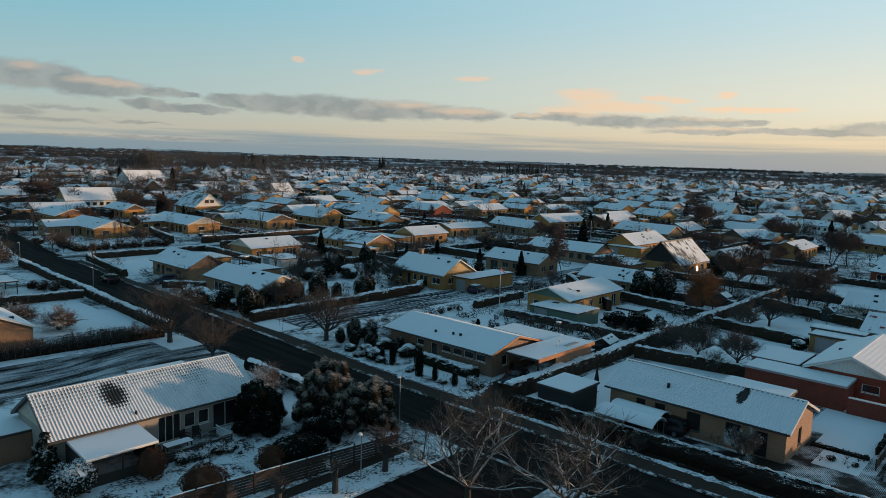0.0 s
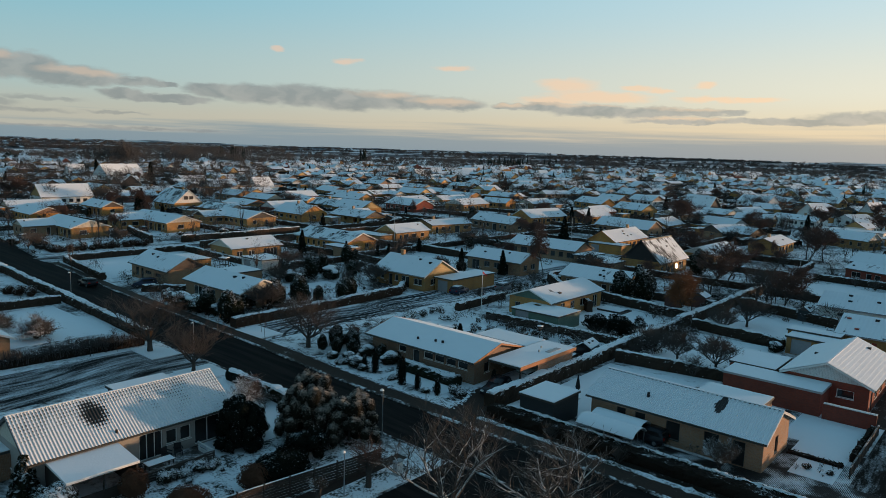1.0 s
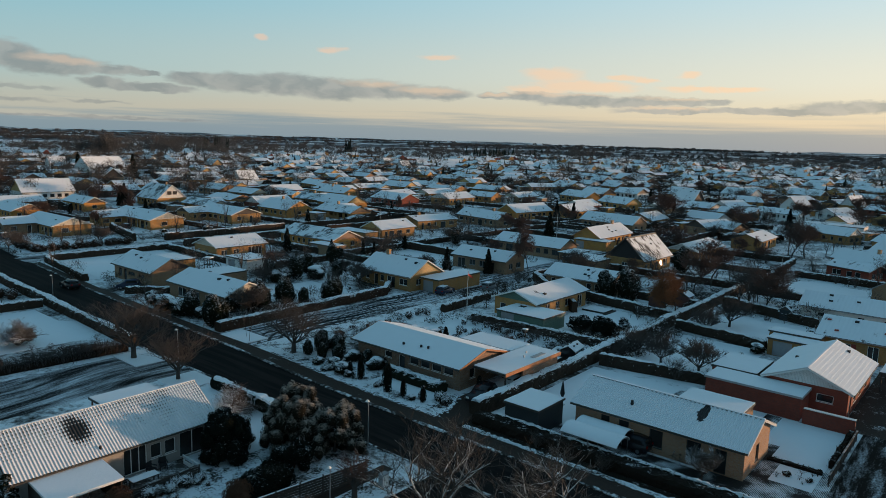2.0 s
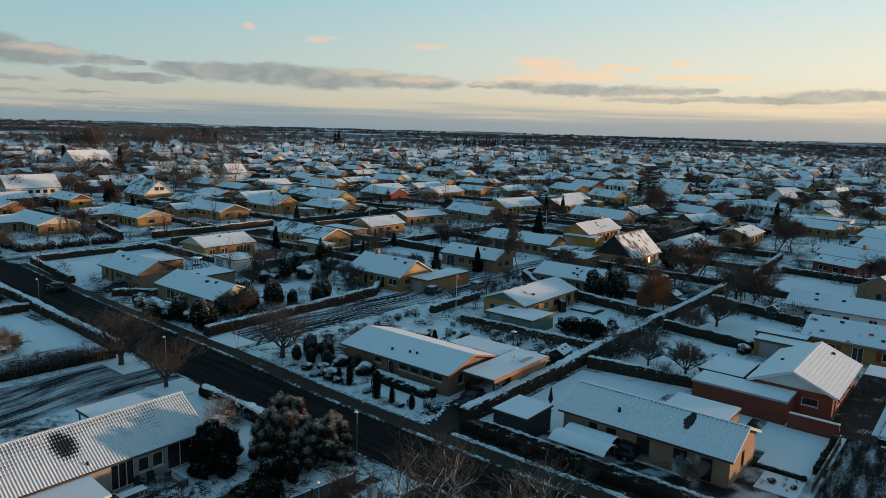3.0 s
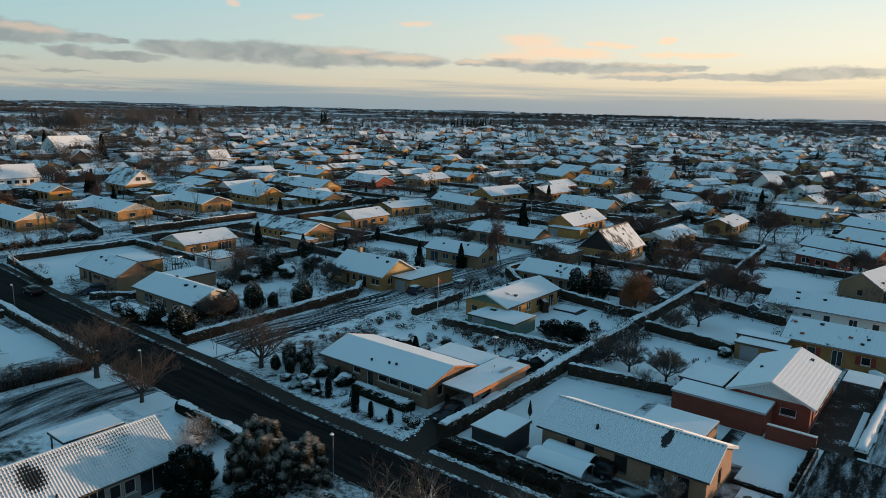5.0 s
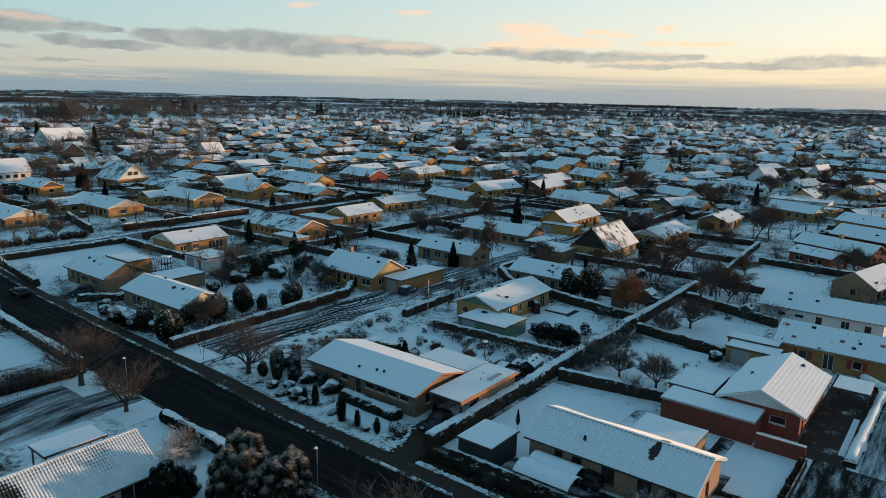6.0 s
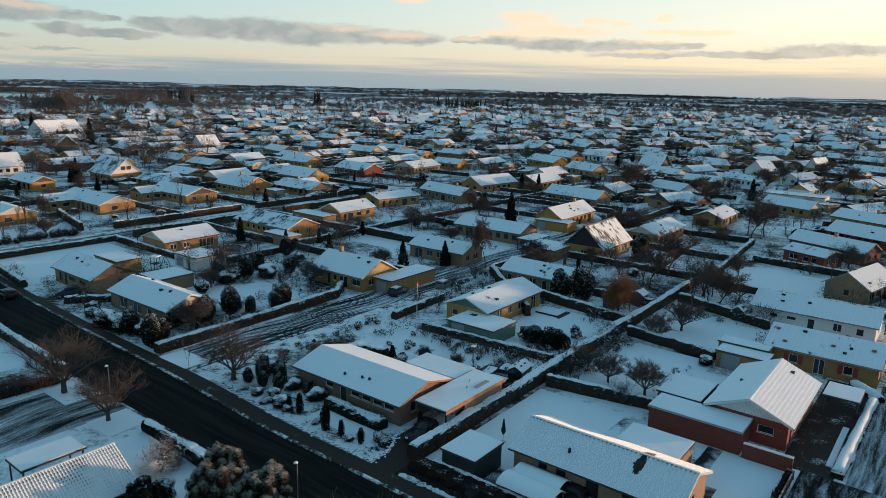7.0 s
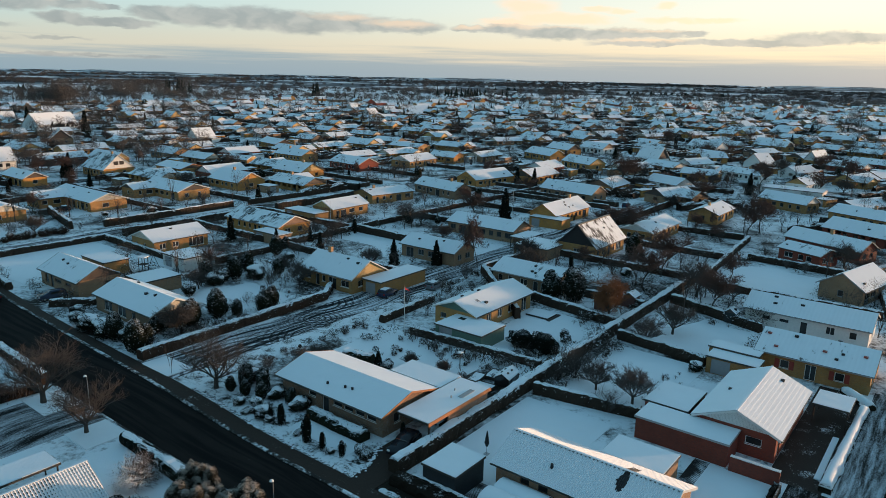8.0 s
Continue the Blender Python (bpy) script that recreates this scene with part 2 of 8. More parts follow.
BRICK = {
    "sand": masonry("sandy_brick", (0.35, 0.185, 0.10)), "brown": masonry("brown_brick", (0.24, 0.125, 0.068)), "tan": masonry("tan_brick", (0.275, 0.158, 0.088), (0.25, 0.20, 0.14)), "cream": plain("cream_render", (0.32, 0.295, 0.27), 0.85),
    "red": masonry("red_brick", (0.24, 0.046, 0.024), (0.12, 0.05, 0.04)), "yellow": masonry("yellow_brick", (0.385, 0.188, 0.055), (0.28, 0.20, 0.11)), "orange": masonry("orange_brick", (0.47, 0.21, 0.045), (0.28, 0.19, 0.10)),
    "black": planked("black_boards", (0.035, 0.03, 0.03)), "white": plain("white_render", (0.72, 0.71, 0.68), 0.8), "green": planked("green_boards", (0.10, 0.17, 0.13)),
    "darkred": planked("dark_red_boards", (0.13, 0.05, 0.04)), "grey": planked("charcoal_boards", (0.022, 0.027, 0.030)),
}
BOARD = {
    "white": planked("white_boards", (0.66, 0.66, 0.64)), "dark": planked("dark_stained_boards", (0.07, 0.05, 0.04)), "orange": planked("orange_pine_boards", (0.23, 0.13, 0.085)),
    "yellow": planked("yellow_pine_boards", (0.50, 0.32, 0.12)), "black": planked("black_gable_boards", (0.013, 0.011, 0.011), 0.2), "cream": planked("cream_boards", (0.58, 0.52, 0.42)), "green": planked("green_gable_boards", (0.10, 0.18, 0.14)),
}
def roof_snow(name, bare):
    """Snow on a roof: it thins in streaks down the slope, more on some houses than on others."""
    def build(nt, b):
        p = nt.nodes.new("ShaderNodeTexCoord").outputs["Object"]
        x, y, z = node(nt, "ShaderNodeSeparateXYZ", Vector=p).outputs
        rnd = nt.nodes.new("ShaderNodeObjectInfo").outputs["Random"]
        shift = calc(nt, "MULTIPLY", rnd, 40.0)
        big = node(nt, "ShaderNodeTexNoise", Vector=node(nt, "ShaderNodeCombineXYZ", X=calc(nt, "ADD", x, shift), Y=y, Z=z).outputs[0], Scale=0.33, Detail=4.0, Roughness=0.6).outputs[0]
        run = node(nt, "ShaderNodeCombineXYZ", X=calc(nt, "ADD", calc(nt, "MULTIPLY", x, 2.2), shift), Y=calc(nt, "MULTIPLY", y, 0.5), Z=calc(nt, "MULTIPLY", z, 0.5))
        streak = node(nt, "ShaderNodeTexNoise", Vector=run.outputs[0], Scale=1.0, Detail=5.0, Roughness=0.65).outputs[0]
        rib = calc(nt, "SINE", calc(nt, "MULTIPLY", x, 2 * math.pi / 0.55))
        f = calc(nt, "ADD", calc(nt, "MULTIPLY", big, 0.55), calc(nt, "ADD", calc(nt, "MULTIPLY", streak, 0.45), calc(nt, "MULTIPLY", rib, 0.008)))
        f = calc(nt, "SUBTRACT", f, calc(nt, "MULTIPLY", calc(nt, "SUBTRACT", rnd, 0.5), 0.09))
        f = step_between(nt, f, bare - 0.035, bare + 0.045)
        white = blend(nt, calc(nt, "ADD", calc(nt, "MULTIPLY", rib, 0.10), streak), (0.76, 0.79, 0.82), (0.87, 0.90, 0.93))
        nt.links.new(blend(nt, f, (0.050, 0.047, 0.046), white), b.inputs["Base Color"])
        b.inputs["Roughness"].default_value = 0.65
        nt.links.new(node(nt, "ShaderNodeBump", Strength=0.35, Distance=0.05, Height=calc(nt, "ADD", f, calc(nt, "MULTIPLY", rib, 0.10))).outputs[0], b.inputs["Normal"])
    return material(name, build)


SNOW = roof_snow("roof_snow", 0.345)
FLAT_SNOW = snowy("smooth_roof_snow", (0.10, 0.10, 0.10), 0.99, scale=0.5, fine=3.0, soft=0.12, bump=0.3)
SNOW_THIN = roof_snow("thin_roof_snow", 0.43)
ROOF = plain("fibre_cement_roof", (0.075, 0.072, 0.07), 0.8)
FASCIA = plain("dark_fascia_paint", (0.06, 0.055, 0.05), 0.5)
WHITE = plain("white_paint", (0.74, 0.74, 0.72), 0.45, vary=0.08)
ORANGE_PAINT = plain("orange_brown_paint", (0.42, 0.17, 0.07), 0.5)
GREY_PAINT = plain("grey_paint", (0.30, 0.31, 0.32), 0.5)
CHIMNEY = masonry("chimney_brick", (0.45, 0.24, 0.10))
METAL = plain("galvanised_steel", (0.38, 0.39, 0.40), 0.4, metal=0.8, vary=0.1)
BLACK = plain("black_rubber", (0.02, 0.02, 0.022), 0.6)
WOOD = plain("weathered_dark_wood", (0.050, 0.040, 0.034), 0.8)


def build_glass(nt, b):
    p = nt.nodes.new("ShaderNodeTexCoord").outputs["Object"]
    n = node(nt, "ShaderNodeTexNoise", Vector=p, Scale=0.8, Detail=2.0).outputs[0]
    nt.links.new(blend(nt, n, (0.012, 0.014, 0.017), (0.05, 0.048, 0.045)), b.inputs["Base Color"])
    b.inputs["Roughness"].default_value = 0.06
    nt.links.new(node(nt, "ShaderNodeBump", Strength=0.04, Distance=0.05, Height=n).outputs[0], b.inputs["Normal"])


GLASS = material("window_glass", build_glass)
GROUND = snowy("snow_ground", (0.034, 0.028, 0.022), 0.56, fields=True, scale=0.09, fine=1.6, soft=0.15, bump=0.5, grit=0.30)
LAWN = snowy("lawn_snow", (0.035, 0.035, 0.022), 0.94, scale=0.3, fine=4.0, soft=0.12, bump=0.4)
VERGE = snowy("trampled_snow", (0.028, 0.025, 0.020), 0.60, scale=0.5, fine=5.0, soft=0.10, bump=0.6)
SOIL = snowy("bare_soil", (0.028, 0.022, 0.017), 0.22, scale=0.6, fine=6.0, soft=0.10, bump=0.8)
PAVING = snowy("slush_paving", (0.052, 0.037, 0.030), 0.08, scale=0.5, fine=6.0, soft=0.16, bump=0.4)


def build_pavers(nt, b):
    """Small dark clinker bricks; thin snow has caught in their joints in places."""
    p = nt.nodes.new("ShaderNodeTexCoord").outputs["Object"]
    k = nt.nodes.new("ShaderNodeTexBrick")
    nt.links.new(p, k.inputs["Vector"])
    k.inputs["Scale"].default_value = 1.0
    k.inputs["Brick Width"].default_value, k.inputs["Row Height"].default_value, k.inputs["Mortar Size"].default_value = 0.22, 0.11, 0.028
    k.inputs["Color1"].default_value, k.inputs["Color2"].default_value, k.inputs["Mortar"].default_value = (0.030, 0.026, 0.024, 1), (0.048, 0.040, 0.034, 1), (0.02, 0.018, 0.017, 1)
    big = node(nt, "ShaderNodeTexNoise", Vector=p, Scale=0.32, Detail=3.0).outputs[0]
    fine = node(nt, "ShaderNodeTexNoise", Vector=p, Scale=7.0, Detail=3.0).outputs[0]
    f = calc(nt, "ADD", big, calc(nt, "MULTIPLY", k.outputs[1], 0.13))
    f = calc(nt, "ADD", f, calc(nt, "MULTIPLY", calc(nt, "SUBTRACT", fine, 0.5), 0.12))
    nt.links.new(blend(nt, step_between(nt, f, 0.575, 0.72), k.outputs[0], (0.70, 0.73, 0.76)), b.inputs["Base Color"])
    b.inputs["Roughness"].default_value, b.inputs["Specular IOR Level"].default_value = 0.75, 0.15
    nt.links.new(node(nt, "ShaderNodeBump", Strength=0.3, Distance=0.02, Height=f).outputs[0], b.inputs["Normal"])


PAVERS = material("clinker_paving", build_pavers)


def lane(name, under, cover, along="Y", stretch=0.045, lanes=1.1, swirl=0.0, soft=0.12, arcs=()):
    """Asphalt with snow dust drawn out along the way of the wheels."""
    def build(nt, b):
        p = nt.nodes.new("ShaderNodeTexCoord").outputs["Object"]
        xyz = node(nt, "ShaderNodeSeparateXYZ", Vector=p)
        u, v = (xyz.outputs[0], xyz.outputs[1]) if along == "Y" else (xyz.outputs[1], xyz.outputs[0])
        sway = node(nt, "ShaderNodeTexNoise", Vector=p, Scale=0.05, Detail=1.0).outputs[0]
        u2 = calc(nt, "ADD", u, calc(nt, "MULTIPLY", sway, 2.0 + 9.0 * swirl))
        q = node(nt, "ShaderNodeCombineXYZ", X=calc(nt, "MULTIPLY", u2, lanes), Y=calc(nt, "MULTIPLY", v, stretch), Z=2.0)
        drawn = node(nt, "ShaderNodeTexNoise", Vector=q.outputs[0], Scale=1.0, Detail=5.0, Roughness=0.65).outputs[0]
        fine = node(nt, "ShaderNodeTexNoise", Vector=p, Scale=7.0, Detail=3.0).outputs[0]
        f = calc(nt, "ADD", calc(nt, "MULTIPLY", drawn, 0.75), calc(nt, "MULTIPLY", fine, 0.25))
        t = 0.5 + (0.5 - cover) * 0.5
        f = step_between(nt, f, t - soft / 2, t + soft / 2)
        for cx, cy, pitch, reach in arcs:
            du, dv = calc(nt, "SUBTRACT", u, cx), calc(nt, "SUBTRACT", v, cy)
            r = calc(nt, "SQRT", calc(nt, "ADD", calc(nt, "MULTIPLY", du, du), calc(nt, "MULTIPLY", dv, dv)))
            r = calc(nt, "ADD", r, calc(nt, "MULTIPLY", sway, 1.5))
            tyre = step_between(nt, calc(nt, "ADD", calc(nt, "SINE", calc(nt, "MULTIPLY", r, 6.28 / pitch)), calc(nt, "MULTIPLY", calc(nt, "SUBTRACT", drawn, 0.5), 2.2)), 0.45, 0.75)
            tyre = calc(nt, "MULTIPLY", tyre, step_between(nt, calc(nt, "ADD", r, calc(nt, "MULTIPLY", drawn, 6.0)), reach + 6.0, reach))
            f = calc(nt, "MULTIPLY", f, calc(nt, "SUBTRACT", 1.0, calc(nt, "MULTIPLY", tyre, 0.9)))
        worn = step_between(nt, drawn, 0.38, 0.62)
        dark = blend(nt, worn, tuple(0.6 * k for k in under), (1.9 * under[0], 1.65 * under[1], 1.45 * under[2]))
        dark = blend(nt, calc(nt, "MULTIPLY", fine, 0.4), dark, tuple(1.5 * k for k in under))
        nt.links.new(blend(nt, f, dark, (0.72, 0.75, 0.79)), b.inputs["Base Color"])
        b.inputs["Roughness"].default_value, b.inputs["Specular IOR Level"].default_value = 0.8, 0.03
        nt.links.new(node(nt, "ShaderNodeBump", Strength=0.3, Distance=0.02, Height=fine).outputs[0], b.inputs["Normal"])
    return material(name, build)


ASPHALT = lane("damp_asphalt", (0.0135, 0.0125, 0.0125), 0.06, "Y")
STREET = lane("snowy_side_street", (0.018, 0.017, 0.018), 0.47, "X", stretch=0.05, lanes=2.2, swirl=0.5, arcs=((-0.5, -157.0, 0.85, 5.5), (-6.0, -162.0, 1.0, 9.0), (5.0, -152.0, 1.1, 8.0), (-9.0, -174.0, 1.3, 13.0)))
CROSSING = lane("slushy_street", (0.024, 0.021, 0.020), 0.41, "X", stretch=0.085, lanes=0.75, swirl=0.75, soft=0.26, arcs=((-6.0, -118.0, 1.4, 30.0), (14.0, -95.0, 1.7, 40.0)))
SLUSH = lane("driveway_slush", (0.020, 0.017, 0.015), 0.33, "X", stretch=0.14, lanes=0.9, swirl=0.3, soft=0.25)
DRIVE = snowy("swept_brick_drive", (0.046, 0.034, 0.028), 0.25, scale=0.45, fine=6.5, soft=0.12, bump=0.5)
GRAVEL = lane("gravel_lane", (0.050, 0.043, 0.038), 0.43, "X", stretch=0.12, lanes=1.5, swirl=0.08, soft=0.28)
FOLIAGE = snowy("evergreen_leaves", (0.014, 0.017, 0.010), 0.10, scale=0.7, fine=4.0, soft=0.38, up=True, bump=0.8)
DARK_FOLIAGE = snowy("dark_conifer_needles", (0.008, 0.011, 0.008), -0.12, scale=0.7, fine=5.0, soft=0.14, up=True, bump=0.8)
HEDGE = snowy("winter_hedge", (0.048, 0.034, 0.025), 0.20, scale=0.8, fine=4.5, soft=0.12, up=True, bump=0.9)
HEDGE_RED = snowy("beech_hedge", (0.056, 0.034, 0.024), 0.20, scale=0.8, fine=4.5, soft=0.12, up=True, bump=0.9)
HEDGE_DARK = snowy("dark_winter_hedge", (0.022, 0.016, 0.012), -0.3, scale=0.8, fine=4.5, soft=0.12, up=True, bump=0.9)
HEDGE_FAR = snowy("far_winter_hedge", (0.036, 0.026, 0.020), 0.05, scale=0.5, fine=2.0, soft=0.14, up=True, bump=0.6)
HEDGE_TWIG = plain("grey_brown_shoots", (0.076, 0.066, 0.062), 0.9, vary=0.35, scale=0.6, bump=0.0)
BROWN_SHRUB = snowy("russet_clipped_leaves", (0.095, 0.048, 0.030), -0.75, scale=0.8, fine=4.5, soft=0.2, up=True, bump=0.9)
BUSH_SNOW = snowy("snow_laden_leaves", (0.025, 0.022, 0.015), 0.58, scale=1.2, fine=6.0, soft=0.14, up=True, bump=0.8)
FROST = snowy("hoar_frosted_twigs", (0.12, 0.095, 0.082), 0.46, scale=2.0, fine=9.0, up=True, bump=0.3)
# frosted plume tips, with the low sun's cream warmth mixed into the frost colour
PLUMES = snowy("frost_and_sun_tinted_plumes", (0.017, 0.015, 0.010), 0.36, scale=1.0, fine=9.0, soft=0.5, up=True, bump=0.8, snow=(0.50, 0.44, 0.38))
ASH_BARK = snowy("snow_lined_ash_bark", (0.085, 0.072, 0.063), 0.66, scale=1.5, fine=7.0, soft=0.2, up=True, bump=0.5, snow=(0.66, 0.64, 0.62))
ASH_TWIG = snowy("dull_ash_twigs", (0.085, 0.070, 0.060), 0.14, scale=1.5, fine=7.0, soft=0.3, up=True, bump=0.3, snow=(0.5, 0.48, 0.46))
BARK = plain("grey_brown_bark", (0.062, 0.052, 0.045), 0.85, vary=0.3)
TWIG = plain("brown_twigs", (0.082, 0.068, 0.060), 0.85, vary=0.3)
TWIG_RED = plain("russet_twigs", (0.105, 0.062, 0.050), 0.85, vary=0.3)
TWIG_ORANGE = plain("orange_willow_shoots", (0.27, 0.105, 0.045), 0.85, vary=0.3)
TWIG_PALE = snowy("frosted_twigs", (0.10, 0.080, 0.065), 0.36, scale=2.0, fine=9.0, up=True, bump=0.3)


THIN_LAWN = snowy("thin_lawn_snow", (0.030, 0.027, 0.018), 0.59, scale=0.45, fine=5.0, soft=0.10, bump=0.6)


# ---- mesh helpers ----
def mesh_object(name, bm, mats, parent=None, m=None, label="", smooth=False):
    me = bpy.data.meshes.new(name)
    bm.to_mesh(me)
    bm.free()
    for k in (mats if isinstance(mats, (list, tuple)) else (mats,)):
        me.materials.append(k)
    if smooth:
        for f in me.polygons:
            f.use_smooth = True
    ob = new(name, me)
    if parent is not None:
        ob.parent = parent
    if m is not None:
        ob.matrix_basis = m
    if label:
        ob["label"] = label
    return ob


def part(name, bm, mats, parent, label="", m=None, smooth=False):
    return mesh_object(name, bm, mats, parent, m, label, smooth)


def thing(name, m, label, category, group="", kind=""):
    ob = new(name)
    ob.matrix_basis = m
    ob.empty_display_size = 0.3
    return tagged(ob, label, category, group, kind)


def box(bm, x0, x1, y0, y1, z0, z1, mat=0):
    v = [bm.verts.new(p) for p in ((x0, y0, z0), (x1, y0, z0), (x1, y1, z0), (x0, y1, z0), (x0, y0, z1), (x1, y0, z1), (x1, y1, z1), (x0, y1, z1))]
    for i in ((0, 3, 2, 1), (4, 5, 6, 7), (0, 1, 5, 4), (1, 2, 6, 5), (2, 3, 7, 6), (3, 0, 4, 7)):
        bm.faces.new([v[j] for j in i]).material_index = mat
    return bm


def boxes(*rows):
    bm = bmesh.new()
    for r in rows:
        box(bm, *r)
    return bm


def tube(bm, a, b, ra, rb, sides=5, cap=False):
    a, b = Vector(a), Vector(b)
    d = (b - a)
    if d.length < 1e-5:
        return
    q = d.to_track_quat("Z", "Y")
    rings = []
    for c, r in ((a, ra), (b, rb)):
        rings.append([bm.verts.new(c + q @ Vector((r * math.cos(2 * math.pi * i / sides), r * math.sin(2 * math.pi * i / sides), 0))) for i in range(sides)])
    for i in range(sides):
        bm.faces.new((rings[0][i], rings[0][(i + 1) % sides], rings[1][(i + 1) % sides], rings[1][i]))
    if cap:
        bm.faces.new(rings[1])
        bm.faces.new(rings[0][::-1])


# ---- houses ----
def wall_side(bm, length, height, openings, m, depth=0.14):
    """One outer wall face in the plane y = 0 of m (x along, z up, outside towards -y), with recessed openings (x, z, width, height)."""
    xs = sorted({0.0, length, *(o[0] for o in openings), *(o[0] + o[2] for o in openings)})
    zs = sorted({0.0, height, *(o[1] for o in openings), *(o[1] + o[3] for o in openings)})
    def quad(*pts):
        bm.faces.new([bm.verts.new(m @ Vector(p)) for p in pts])
    for x0, x1 in zip(xs, xs[1:]):
        for z0, z1 in zip(zs, zs[1:]):
            cx, cz = (x0 + x1) / 2, (z0 + z1) / 2
            if not any(o[0] < cx < o[0] + o[2] and o[1] < cz < o[1] + o[3] for o in openings):
                quad((x0, 0, z0), (x1, 0, z0), (x1, 0, z1), (x0, 0, z1))
    for x, z, w, h in openings:
        quad((x, 0, z), (x, depth, z), (x, depth, z + h), (x, 0, z + h))
        quad((x + w, 0, z), (x + w, 0, z + h), (x + w, depth, z + h), (x + w, depth, z))
        quad((x, 0, z), (x + w, 0, z), (x + w, depth, z), (x, depth, z))
        quad((x, 0, z + h), (x, depth, z + h), (x + w, depth, z + h), (x + w, 0, z + h))


def add_window(parent, m, x, z, w, h, frame_mat, panes=1, door=False, detail=2):
    """A window or a glazed door set into an opening of wall_side."""
    win = new("door" if door else "window")
    win.parent = parent
    win.matrix_basis = m @ pose(x, 0, z)
    t = 0.07
    bm = boxes((0, w, 0.10, 0.15, 0, t), (0, w, 0.10, 0.15, h - t, h), (0, t, 0.10, 0.15, t, h - t), (w - t, w, 0.10, 0.15, t, h - t))
    for i in range(1, panes):
        c = w * i / panes
        box(bm, c - t / 2, c + t / 2, 0.10, 0.15, t, h - t)
    part("frame", bm, frame_mat, win)
    if detail >= 2:
        for i in range(panes):
            a, c = w * i / panes + t / 2, w * (i + 1) / panes - t / 2
            part("pane", boxes((a, c, 0.125, 0.137, t * 0.8, h - t * 0.8)), GLASS, win)
        if not door:
            part("sill", boxes((-0.05, w + 0.05, -0.05, 0.11, -0.06, -0.003)), frame_mat, win)
    else:
        part("pane", boxes((t / 2, w - t / 2, 0.125, 0.137, t / 2, h - t / 2)), GLASS, win)


def gable_roof(L, W, eave, ridge, thick=0.14, over_snow=True, corrugate=0.0):
    """A pitched roof along x with its middle at the origin: slabs with dark edges, snow on top (second material)."""
    bm = bmesh.new()
    hl, hw = L / 2, W / 2
    n = max(2, int(L / 0.8))
    k = max(2, int(hw / 0.8))
    rng = random.Random(int(L * 100 + W * 10))
    off = rng.uniform(0, 90)
    for side in (-1, 1):
        up, down = {}, {}
        for i in range(n + 1):
            for j in range(k + 1):
                x = -hl + L * i / n
                y = side * hw * (1 - j / k)
                z = eave + (ridge - eave) * j / k
                wob = 0.025 * noise.noise(Vector((x * 0.7 + off, y * 0.7, 1.0))) if 0 < i < n and j < k else 0
                up[i, j] = bm.verts.new((x, y, z + wob))
        for i in range(n):
            for j in range(k):
                q = [up[i, j], up[i + 1, j], up[i + 1, j + 1], up[i, j + 1]]
                bm.faces.new(q if side < 0 else q[::-1]).material_index = 1
        # edge and underside
        a = [Vector((-hl, side * hw, eave)), Vector((hl, side * hw, eave)), Vector((hl, 0, ridge)), Vector((-hl, 0, ridge))]
        lo = [bm.verts.new(p - Vector((0, 0, thick))) for p in a]
        hi = [bm.verts.new(p) for p in a]
        for i in (0, 1, 3):
            j = (i + 1) % 4
            bm.faces.new((hi[i], lo[i], lo[j], hi[j])).material_index = 0
        bm.faces.new(lo).material_index = 0
    bm.normal_update()
    return bm


def verge_boards(house, L, W, eave, ridge, mat, ends=(-1, 1), height=0.2):
    """Barge boards along the sloping edges of both gables, and a gutter under each eave."""
    for e in ends:
        bm = bmesh.new()
        for s in (-1, 1):
            x0, x1 = sorted((e * (L / 2 + 0.005), e * (L / 2 + 0.045)))
            pts = [(s * W / 2, eave - height), (s * W / 2, eave + 0.02), (0, ridge + 0.02), (0, ridge - height)]
            lo = [bm.verts.new((x0, y, z)) for y, z in pts]
            hi = [bm.verts.new((x1, y, z)) for y, z in pts]
            for i in range(4):
                bm.faces.new((lo[i], lo[(i + 1) % 4], hi[(i + 1) % 4], hi[i]))
            bm.faces.new(hi)
            bm.faces.new(lo[::-1])
        bmesh.ops.recalc_face_normals(bm, faces=bm.faces)
        part("barge_board", bm, mat, house)


WALL_NAMES = {"sand": "sandy brick", "brown": "brown brick", "tan": "sandy yellow brick", "cream": "cream rendered", "red": "red brick", "yellow": "yellow brick", "orange": "ochre brick",
              "black": "black timber", "white": "white rendered", "green": "green timber", "darkred": "dark red timber", "grey": "charcoal timber"}
made_at = []          # w, s and radius of what stands, so that nothing is built into it


def window_row(rng, length, kind):
    """Openings (x, z, width, height, panes, door) along one wall."""
    out, x = [], rng.uniform(0.7, 1.6)
    if kind == "gable":
        for c in ((length * 0.5,) if rng.random() < 0.5 else (length * 0.28, length * 0.68)):
            w = rng.choice((1.0, 1.3, 1.6))
            out.append((c - w / 2, 0.95, w, 1.15, 1 if w < 1.2 else 2, False))
        return out
    door_done = False
    while x < length - 2.2:
        r = rng.random()
        if r < 0.16 and not door_done:
            out.append((x, 0.05, 1.0, 2.05, 1, True))
            door_done, x = True, x + 1.0 + rng.uniform(0.5, 1.4)
        elif r < 0.30:
            out.append((x, 0.05, 2.0, 2.1, 2, True))
            x += 2.0 + rng.uniform(0.6, 1.6)
        else:
            w = rng.choice((0.9, 1.2, 1.5, 2.0))
            out.append((x, 0.95, w, 1.15, 1 if w < 1.3 else 2, False))
            x += w + rng.uniform(0.6, 1.8)
    return out


